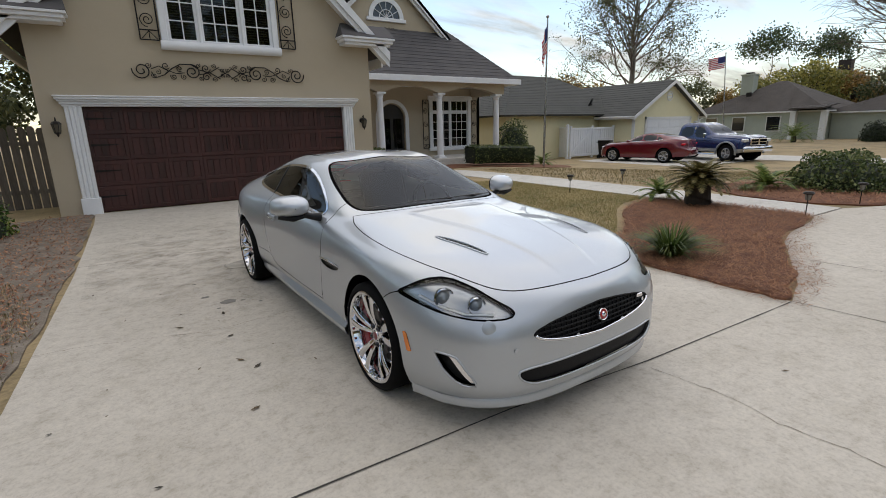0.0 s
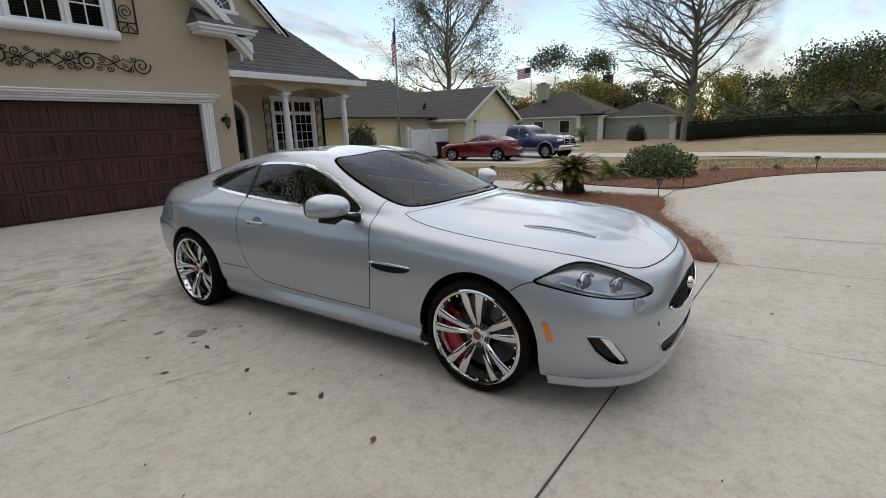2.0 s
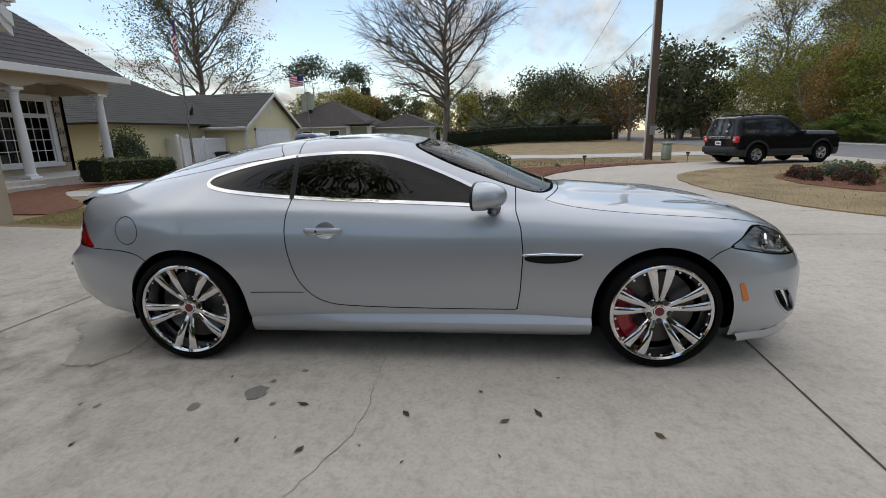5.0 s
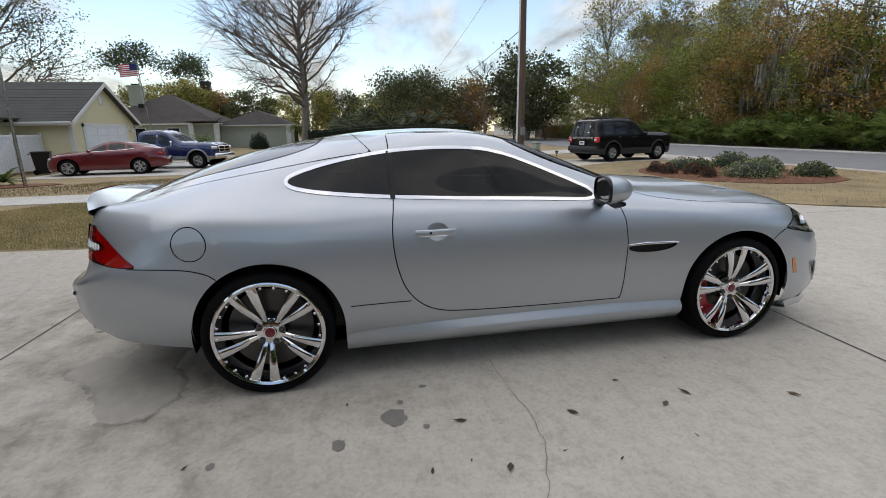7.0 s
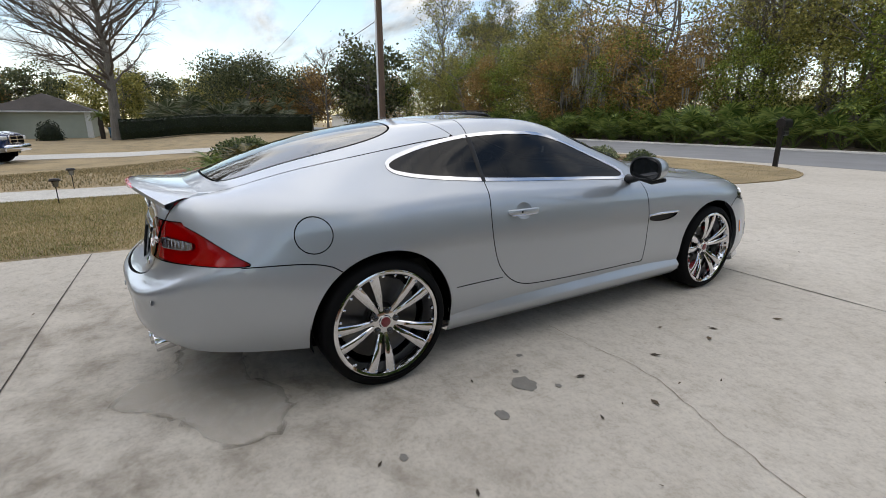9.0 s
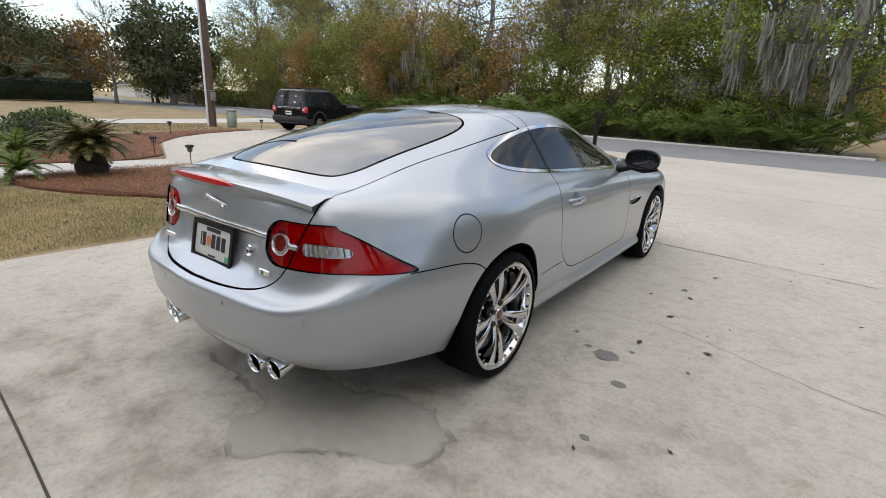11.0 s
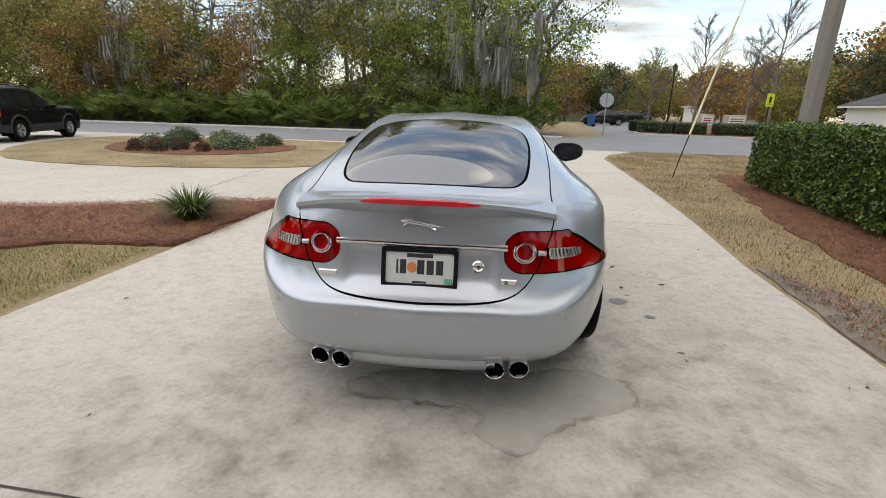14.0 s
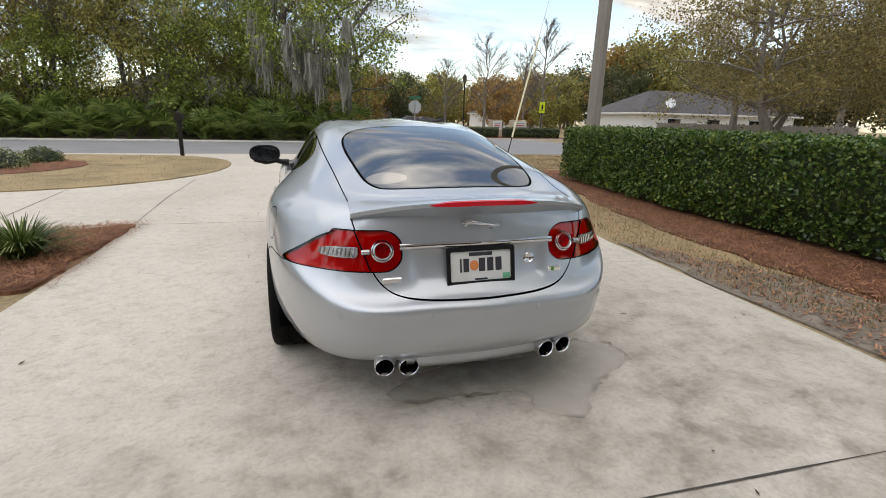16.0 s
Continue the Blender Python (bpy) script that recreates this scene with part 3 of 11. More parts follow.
g = MB()
gx = [-220, -120, -60, -30] + [x * 2.0 for x in range(-10, 25)] + [60, 90, 140, 240]
gy = [-260, -150, -90, -60, -40] + [y * 2.0 for y in range(-14, 22)] + [60, 100, 160, 240]
g.sheet([[(x, y, gz(x, y) - 0.012) for x in gx] for y in gy])
tagged(part("ground", g, M_LAWN, smooth=180), "brown dormant lawn with green patches", "lawn", "", "structure")
slab("driveway", DRIVE, 0.0, 0.08, M_CONC, "pale concrete driveway with cracks and stains", "driveway")
slab("lawn_island", ragged(ISLAND, 0.2, 0.02), 0.022, 0.1, M_LAWN, "oval lawn island of dry grass in the drive", "lawn")
slab("pavement_walk", WALK, 0.006, 0.08, M_WALKC, "pale concrete walkway to the porch", "walkway")
slab("mulch_bed_front", ragged(MULCH_A, 0.1, 0.035, 2), 0.020, 0.1, M_STRAWBED, "pine straw bed with a pointed end", "mulch bed")
slab("mulch_bed_round", ragged(BED_B, 0.15, 0.04, 4), 0.014, 0.1, M_STRAWBED, "pine straw bed along the curved drive", "mulch bed")
slab("mulch_bed_island", ragged(BED_I, 0.15, 0.04, 6), 0.035, 0.1, M_STRAWBED, "pine straw bed in the lawn island", "mulch bed")
slab("mulch_bed_hedge", ragged(BED_H, 0.15, 0.06, 8), 0.010, 0.1, M_STRAWBED, "pine straw strip under the hedge", "mulch bed")
slab("mulch_bed_porch", ragged(BED_P, 0.2, 0.05, 9), 0.010, 0.1, M_STRAWBED, "pine straw bed in front of the porch", "mulch bed")
slab("dirt_verge", ragged([(-0.72, 6.5), (-0.64, 10.2), (-0.66, 11.3), (-1.3, 11.3), (-5.2, 10.2), (-5.2, 7.05), (-2.0, 7.05), (-1.72, 5.0), (-1.0, 3.6), (-0.86, 3.5)], 0.2, 0.04, 11), 0.004, 0.1, M_DIRT, "dusty leaf litter beside the driveway", "verge")
road = MB()
road.sheet([[(x, y, 0.004) for x in (-140, -60, -20, 0, 20, 60, 140)] for y in (STREET_F, -13.8, STREET_N)])
tagged(part("road", road, M_ASPH), "grey asphalt street along the lots", "road", "", "structure")
side = MB()
side.sheet([[(-14.5, -17.5, 0.006), (-2.6, -17.5, 0.006)], [(-12.0, -24, 0.006), (-4.6, -24, 0.006)], [(-13.5, -45, 0.006), (-6.5, -45, 0.006)], [(-23, -90, 0.006), (-15, -90, 0.006)], [(-52, -190, 0.006), (-42, -190, 0.006)]])
tagged(part("road_side", side, M_ASPH), "grey asphalt side street leading away", "road", "", "structure")
for nm, x0, x1 in (("kerb_east", -1.4, 60.0), ("kerb_west", -60.0, -15.5)):
    k = MB()
    k.box(x0, STREET_F - 0.45, -0.02, x1, STREET_F, 0.075, 0.02)
    tagged(part(nm, k, M_WALKC), "low concrete kerb along the street", "kerb", "", "structure")
lit = MB()
lit.sheet([[(x, y, gz(x, y) + .012 + .012 * noise.noise((x, y * 2, 4))) for x in np.linspace(-1.6, 58, 70)] for y in (STREET_F - .46, -18.6, -19.6, -21.5, -24.0)])
tagged(part("verge_wood", lit, M_DIRT, smooth=60), "brown leaf litter along the edge of the wood", "verge", "", "structure")
drv = MB()
drv.sheet([[(x, y, gz(x, y) + 0.006) for x in (21.2, 23, 25, 27.5, 31.4)] for y in (12, 13.5, 15, 16.5, 18.62)])
edge_l = [(27.4, 12), (27.6, 9), (25.5, 6), (23.3, 4), (21.6, 1), (22.0, -3), (22.6, -7), (22.8, -10)]
edge_r = [(31.4, 12), (31.6, 9), (29.2, 6), (26.8, 4), (24.8, 1), (25.2, -3), (26.0, -7), (27.5, -10)]
rows_ = []
for (la, ra), (lb, rb) in zip(zip(edge_l, edge_r), zip(edge_l[1:], edge_r[1:])):
    for k in range(5):
        u = k / 5
        a_, b_ = (la[0] + (lb[0] - la[0]) * u, la[1] + (lb[1] - la[1]) * u), (ra[0] + (rb[0] - ra[0]) * u, ra[1] + (rb[1] - ra[1]) * u)
        rows_.append([(a_[0] + (b_[0] - a_[0]) * v, a_[1], gz(a_[0] + (b_[0] - a_[0]) * v, a_[1]) + .005) for v in (0, .33, .67, 1)])
drv.sheet(rows_)
tagged(part("driveway_neighbour", drv, M_WALKC), "pale concrete drive beside the neighbouring house", "driveway", "", "structure")

# joints, cracks and stains of the drive
def ribbon(pts, w, z, seed=0, jag=0.0):
    mb = MB()
    rng = random.Random(seed)
    L, R = [], []
    for i, p in enumerate(pts):
        a, b = pts[max(i - 1, 0)], pts[min(i + 1, len(pts) - 1)]
        d = math.hypot(b[0] - a[0], b[1] - a[1]) + 1e-9
        nx, ny = -(b[1] - a[1]) / d, (b[0] - a[0]) / d
        ww = w * rng.uniform(0.35, 1.3) if jag else w
        jx = rng.uniform(-jag, jag)
        L.append((p[0] + nx * (ww + jx), p[1] + ny * (ww + jx), gz(*p) + z)); R.append((p[0] + nx * (jx - ww), p[1] + ny * (jx - ww), gz(*p) + z))
    return mb.sheet([L, R])


def dense(pts, step):
    out = []
    for a, b in zip(pts, pts[1:]):
        k = max(1, int(math.dist(a, b) / step))
        out += [(a[0] + (b[0] - a[0]) * i / k, a[1] + (b[1] - a[1]) * i / k) for i in range(k)]
    return out + [pts[-1]]


drive_ob = bpy.data.objects["driveway"]
for pts in ([(-0.95, 1.83), (0.4, 1.80), (1.55, 1.77), (2.66, 1.67), (4.55, 1.60)], [(4.57, 1.60), (4.62, 0.95), (4.70, -0.5), (4.72, -2.9)], [(-0.68, 6.95), (0.24, 6.92), (1.85, 6.87), (2.75, 6.85), (4.66, 6.79)],
            [(9.1, 3.05), (10.2, 3.05)], [(-1.25, -3.2), (4.5, -3.4)], [(6.1, 2.2), (6.5, -1.7)], [(10.55, 2.85), (10.1, -0.95)]):
    part("joint", ribbon(dense(pts, 0.25), 0.005, 0.0035, 3, 0.001), M_JOINT, drive_ob)
CRACKS = [[(-.82, 4.23), (-.5, 4.21), (-.28, 4.15), (-.1, 4.1), (.1, 4.03), (.28, 3.97), (.49, 3.95), (.74, 3.98), (1.08, 4.0)],
          [(2.58, 1.6), (2.64, 1.13), (2.58, .88), (2.62, .6), (2.6, .4), (2.52, .0)],
          [(2.47, -1.8), (2.66, -3.1), (2.27, -3.2), (2.07, -4.0)]]
for i, c in enumerate(CRACKS):
    part("crack", ribbon(dense(c, 0.04), 0.0022, 0.003, 10 + i, 0.008), M_CRACK, drive_ob)


def blob(x, y, rx, ry, seed, z=0.003, n=26, rot=0.0):
    vs = []
    for k in range(n):
        a = 2 * math.pi * k / n
        q = 1 + 0.35 * noise.noise((math.cos(a) * 1.7, math.sin(a) * 1.7, seed)) + 0.15 * noise.noise((math.cos(a) * 5, math.sin(a) * 5, seed + 3))
        u, w = rx * q * math.cos(a), ry * q * math.sin(a)
        X, Y = x + u * math.cos(rot) - w * math.sin(rot), y + u * math.sin(rot) + w * math.cos(rot)
        vs.append((X, Y, gz(X, Y) + z))
    return MB().add(vs, [tuple(range(n))])


for i, (x, y, rx, ry) in enumerate([(0.605, 4.59, 0.075, 0.055), (0.44, 4.84, 0.04, 0.028), (0.72, 4.55, 0.02, 0.016), (0.5, 4.45, 0.018, 0.014), (0.40, 5.35, 0.022, 0.018), (0.85, 4.42, 0.016, 0.02)]):
    part("oil_spot", blob(x, y, rx, ry, i), M_OIL, drive_ob, "dark oil spot")
STAINED = [(1.3 + 2.9 * math.cos(a * .2618) if 1.3 + 2.9 * math.cos(a * .2618) > -.55 else -.55, 6.6 + 2.9 * math.sin(a * .2618)) for a in range(24)]
part("dirt_stain", MB().add([(x, y, gz(x, y) + .002) for x, y in STAINED], [tuple(range(24))]), M_STAIN, drive_ob, "brownish weathered stain")
PATCH = ragged(rounded([(1.55, 6.30), (1.34, 6.36), (1.28, 6.2), (1.05, 6.08), (.88, 6.0), (.76, 5.85), (.86, 5.70), (1.12, 5.68), (1.45, 5.78), (1.95, 5.82), (2.25, 5.95), (2.2, 6.1), (1.8, 6.08), (1.55, 6.1)], 1), .03, .03, 41)
part("dried_patch", MB().add([(x, y, gz(x, y) + .0060) for x, y in PATCH], [tuple(range(len(PATCH)))]), M_DAMP, drive_ob, "pale worn concrete patch")
part("patch_rim", ribbon(PATCH + PATCH[:1], .016, .0070, 43, .02), M_RIM, drive_ob, "dark dirt along the worn patch")

# ---- the house ----
YW = 11.40
house = thing("house", "tan stucco two-storey house with white trim and dark shingle roofs", "house")
GX0, GX1, GAPEX, GEAVE, GSL = -1.15, 5.36, 2.10, 3.55, 0.94
zt = GEAVE + (GX1 - GAPEX) * GSL
w = MB()
w.prism([(GX0, -0.1), (-0.52, -0.1), (-0.52, 2.05), (4.62, 2.05), (4.62, -0.1), (GX1, -0.1), (GX1, GEAVE), (GX1, 3.6), (3.10, 3.6 + 1.9), (3.10, 3.25), (1.10, 3.25), (1.10, 5.50), (GX0, 3.6)], YW, YW + 0.22, "y")
w.prism([(1.10, 4.75), (3.10, 4.75), (3.10, 5.50), (GAPEX, zt), (1.10, 5.50)], YW, YW + 0.22, "y")
part("front_wall", w, M_STUCCO, house)
part("side_wall", MB().box(GX1 - 0.2, YW + 0.22, -0.1, GX1, 19.5, 3.6), M_STUCCO, house)
part("side_wall", MB().box(GX0, YW + 0.22, -0.1, GX0 + 0.2, 19.5, 3.6), M_STUCCO, house)
# gable roof over the garage
def roof_sheet(a, b, c, d, t=0.12):
    a, b, c, d = map(Vector, (a, b, c, d))
    n = (b - a).cross(d - a).normalized()
    if n.z < 0:
        n = -n
    mb = MB()
    lo = [p - n * t for p in (a, b, c, d)]
    mb.add([*(tuple(p) for p in (a, b, c, d)), *(tuple(p) for p in lo)], [(0, 1, 2, 3), (7, 6, 5, 4), (0, 4, 5, 1), (1, 5, 6, 2), (2, 6, 7, 3), (3, 7, 4, 0)])
    return mb


def shingle_rows(a, b, c, d, rows, parent, material=M_SHINGLE, tab=0.35):
    """Courses of shingles on a roof plane: a-b is the eave, d-c the ridge."""
    a, b, c, d = map(Vector, (a, b, c, d))
    n = (b - a).cross(d - a).normalized()
    if n.z < 0:
        n = -n
    for i in range(rows):
        t0, t1 = i / rows, (i + 1.12) / rows
        t1 = min(t1, 1.0)
        l0, r0, l1, r1 = a.lerp(d, t0), b.lerp(c, t0), a.lerp(d, t1), b.lerp(c, t1)
        mb = MB()
        mb.add([tuple(l0 + n * 0.016), tuple(r0 + n * 0.016), tuple(r1 + n * 0.004), tuple(l1 + n * 0.004), tuple(l0), tuple(r0)], [(0, 1, 2, 3), (0, 4, 5, 1)])
        part("shingle_course", mb, material, parent)


roofg = thing("roof_garage", "steep dark shingle gable roof with white rake boards", "roof", kind="structure")
for s in (-1, 1):
    ex = GX1 + 0.42 if s > 0 else GX0 - 0.42
    ez = zt - (abs(ex - GAPEX)) * GSL + 0.16
    A, B, C, D = (ex, YW - 0.32, ez), (ex, 19.0, ez), (GAPEX, 19.0, zt + 0.16), (GAPEX, YW - 0.32, zt + 0.16)
    part("deck", roof_sheet(A, B, C, D), M_SHINGLE, roofg)
    shingle_rows(A, B, C, D, 30, roofg)
    # two-step white rake board
    for o, h, dp in ((0.0, 0.20, 0.04), (0.20, 0.14, 0.0)):
        mb = MB()
        y0 = YW - 0.36 + (0.05 if o else 0)
        mb.prism([(ex, ez - o), (GAPEX, zt + 0.16 - o), (GAPEX, zt + 0.16 - o - h), (ex, ez - o - h)], y0, y0 + 0.05 + dp, "y")
        part("rake_board", mb, M_WHITE, roofg)
    part("soffit", MB().prism([(ex, ez - 0.20), (GAPEX, zt - 0.04), (GAPEX, zt - 0.10), (ex, ez - 0.26)], YW - 0.30, YW - 0.005, "y"), M_WHITE, roofg)
    # boxed eave return with its own little roof
    x0, x1 = (GX1 - 0.72, GX1 + 0.44) if s > 0 else (GX0 - 0.44, GX0 + 0.62)
    rt = MB()
    for k, (zz, hh, oo) in enumerate(((3.42, 0.06, 0.0), (3.48, 0.07, 0.05), (3.55, 0.05, 0.09))):
        rt.box(x0 - oo, YW - 0.36 - oo, zz, x1 + oo, YW - 0.003, zz + hh, 0.008)
    part("eave_return", rt, M_WHITE, roofg)
    part("return_roof", MB().add([(x0 - 0.09, YW - 0.45, 3.605), (x1 + 0.09, YW - 0.45, 3.605), (x1 + 0.09, YW - 0.003, 3.605), (x0 - 0.09, YW - 0.003, 3.605), (x0 + 0.05, YW - 0.004, 3.93), (x1 + 0.05, YW - 0.004, 3.93)],
                                 [(0, 1, 5, 4), (0, 4, 3), (1, 2, 5), (3, 2, 1, 0), (2, 3, 4, 5)]), M_SHINGLE, roofg)
    part("eave_side", MB().box(ex - 0.03, YW + 0.1, ez - 0.30, ex + 0.03, 19.0, ez - 0.08, 0.006), M_WHITE, roofg)

# garage door and its surround
gd = thing("garage_door", "wide dark mahogany panelled garage door, closed", "garage door")
part("backing", MB().box(-0.52, YW + 0.10, 0.05, 4.62, YW + 0.14, 2.05), M_GDOOR, gd)
NCOL = 22
for r in range(4):
    z0, z1 = 0.06 + r * 0.495, 0.06 + (r + 1) * 0.495 - 0.012
    for s in range(8):
        xa = -0.52 + s * 5.14 / 8
        xb = xa + 5.14 / 8
        fr = MB()
        fr.box(xa, YW + 0.075, z0, xb, YW + 0.10, z0 + 0.075, 0.006).box(xa, YW + 0.075, z1 - 0.075, xb, YW + 0.10, z1, 0.006)
        fr.box(xa, YW + 0.076, z0 + 0.06, xa + 0.07, YW + 0.10, z1 - 0.06, 0.006).box(xb - 0.07, YW + 0.076, z0 + 0.06, xb, YW + 0.10, z1 - 0.06, 0.006)
        part("panel_frame", fr, M_GDOOR, gd)
        for k in range(4):
            xx = xa + 0.075 + k * (5.14 / 8 - 0.15) / 4
            part("plank", MB().box(xx, YW + 0.084, z0 + 0.07, xx + (5.14 / 8 - 0.15) / 4 - 0.004, YW + 0.10, z1 - 0.07, 0.004), M_GDOOR, gd)
for x in (1.92, 2.18):
    part("handle", MB().tube([(x, YW + 0.05, 1.18), (x, YW + 0.02, 1.22), (x, YW + 0.02, 1.40), (x, YW + 0.05, 1.44)], 0.011, 8), M_IRON, gd, "black iron pull handle")
for z in (0.35, 0.85, 1.34, 1.83):
    for s in (-1, 1):
        xx = -0.48 if s < 0 else 4.58
        part("strap_hinge", MB().prism([(xx, z - 0.022), (xx - s * 0.42, z - 0.008), (xx - s * 0.45, z), (xx - s * 0.42, z + 0.008), (xx, z + 0.022)], YW + 0.066, YW + 0.074, "y"), M_IRON, gd, "black iron strap hinge")
sur = thing("trim_garage", "white fluted garage door surround with a crown moulding", "door trim", kind="structure")
for x0, x1 in ((-0.78, -0.50), (4.60, 4.86)):
    pl = MB()
    for k in range(4):
        xx = x0 + 0.012 + k * (x1 - x0 - 0.024) / 4
        pl.box(xx, YW - 0.055, 0.36, xx + (x1 - x0 - 0.024) / 4 - 0.008, YW + 0.02, 2.06, 0.014)
    pl.box(x0 + 0.01, YW - 0.035, 0.3, x1 - 0.01, YW + 0.10, 2.06)
    part("pilaster", pl, M_WHITE, sur)
    part("plinth", MB().box(x0 - 0.02, YW - 0.085, 0.02, x1 + 0.02, YW + 0.05, 0.36, 0.012), M_WHITE, sur)
cv = MB()
for z0, h, o in ((2.045, 0.035, 0.0), (2.08, 0.05, 0.025), (2.13, 0.035, 0.055), (2.165, 0.045, 0.085), (2.21, 0.03, 0.10)):
    cv.box(-0.80 - o, YW - 0.06 - o, z0, 4.88 + o, YW + 0.01, z0 + h, 0.010)
part("crown", cv, M_WHITE, sur)


def sash(parent, x0, x1, z0, z1, y, cols, rows, depth=0.05, bar=0.022, blinds=True):
    fr = MB()
    f = 0.055
    fr.box(x0, y, z0, x0 + f, y + depth, z1, 0.006).box(x1 - f, y, z0, x1, y + depth, z1, 0.006)
    fr.box(x0 + f - 0.004, y + 0.002, z0, x1 - f + 0.004, y + depth, z0 + f, 0.006).box(x0 + f - 0.004, y + 0.002, z1 - f, x1 - f + 0.004, y + depth, z1, 0.006)
    sub = part("window_frame", fr, M_WHITE, parent)
    for i in range(1, cols):
        xx = x0 + f + (x1 - x0 - 2 * f) * i / cols
        part("muntin", MB().box(xx - bar / 2, y + 0.012, z0 + f, xx + bar / 2, y + depth - 0.01, z1 - f, 0.004), M_WHITE, parent)
    for i in range(1, rows):
        zz = z0 + f + (z1 - z0 - 2 * f) * i / rows
        part("muntin", MB().box(x0 + f, y + 0.014, zz - bar / 2, x1 - f, y + depth - 0.012, zz + bar / 2, 0.004), M_WHITE, parent)
    pane = part("pane", MB().box(x0 + f - 0.005, y + 0.026, z0 + f - 0.005, x1 - f + 0.005, y + 0.030, z1 - f + 0.005), M_WINGL, parent)
    pane.visible_shadow = False
    if blinds:
        k = int((z1 - z0) / 0.05)
        for i in range(k):
            zz = z0 + f + 0.02 + i * 0.05
            if zz < z1 - f:
                part("blind_slat", MB().add([(x0 + f, y + 0.085, zz), (x1 - f, y + 0.085, zz), (x1 - f, y + 0.115, zz + 0.026), (x0 + f, y + 0.115, zz + 0.026)], [(0, 1, 2, 3)]), M_BLIND, parent)
    part("reveal", MB().box(x0, y + 0.16, z0, x1, y + 0.17, z1), M_DARK, parent)


win = thing("window_1", "white triple sash window with dark blinds over the garage", "window", kind="structure")
sash(win, 1.10, 1.66, 3.28, 4.75, YW - 0.01, 2, 4)
sash(win, 1.70, 2.48, 3.28, 4.75, YW - 0.01, 3, 4)
sash(win, 2.52, 3.10, 3.28, 4.75, YW - 0.01, 2, 4)
cs = MB()
for x0, x1 in ((0.97, 1.10), (1.655, 1.705), (2.475, 2.525), (3.10, 3.23)):
    cs.box(x0, YW - 0.045, 3.27, x1, YW + 0.02, 4.80, 0.012)
cs.box(0.97, YW - 0.046, 4.75, 3.23, YW + 0.02, 4.95, 0.012)
part("casing", cs, M_WHITE, win)
sl = MB()
sl.tube([(0.95, YW - 0.05, 3.20), (3.25, YW - 0.05, 3.20)], 0.088, 16)
part("window_sill", sl, M_WHITE, win, "rounded white sill", smooth=60)


def spiral(cx, cz, r, turns, a0, ccw=1, n=26):
    return [(cx + math.cos(a0 + ccw * 2 * math.pi * turns * i / n) * r * (1 - 0.82 * i / n), cz + math.sin(a0 + ccw * 2 * math.pi * turns * i / n) * r * (1 - 0.82 * i / n)) for i in range(n + 1)]


def iron(parent, name, pts2, y, r=0.0095):
    return part(name, MB().tube([(p[0], y, p[1]) for p in pts2], r, 6), M_IRON, parent, smooth=60)


def iron_shutter(x0, x1, z0, z1, y, name_label):
    t = thing("iron_shutter", name_label, "shutter")
    cx, wv = (x0 + x1) / 2, x1 - x0
    fr = MB()
    for x in (x0, x1):
        fr.box(x - 0.012, y - 0.014, z0, x + 0.012, y + 0.014, z1, 0.003)
    for z in (z0, z0 + wv * 0.55, z1 - wv * 0.55, z1):
        fr.box(x0, y - 0.012, z - 0.011, x1, y + 0.012, z + 0.011, 0.003)
    part("frame", fr, M_IRON, t)
    h = z1 - z0
    k = 3
    for i in range(k):
        zc = z0 + wv * 0.55 + (h - wv * 1.1) * (i + 0.5) / k
        rr = min(wv * 0.42, (h - wv * 1.1) / k * 0.46)
        iron(t, "scroll", spiral(cx, zc, rr, 1.8, math.pi / 2 * (1 if i % 2 else -1), 1 if i % 2 else -1), y)
    for zz, s in ((z0 + 0.02, 1), (z1 - 0.02, -1)):
        iron(t, "leaf_point", [(cx - wv * 0.4, zz), (cx, zz + s * wv * 0.45), (cx + wv * 0.4, zz)], y)
        iron(t, "stem", [(cx, zz), (cx, zz + s * wv * 0.5)], y)
    return t


iron_shutter(0.62, 0.94, 3.28, 4.75, YW - 0.05, "black wrought iron scroll shutter beside the upper window")
iron_shutter(3.27, 3.58, 3.28, 4.75, YW - 0.05, "black wrought iron scroll shutter beside the upper window")

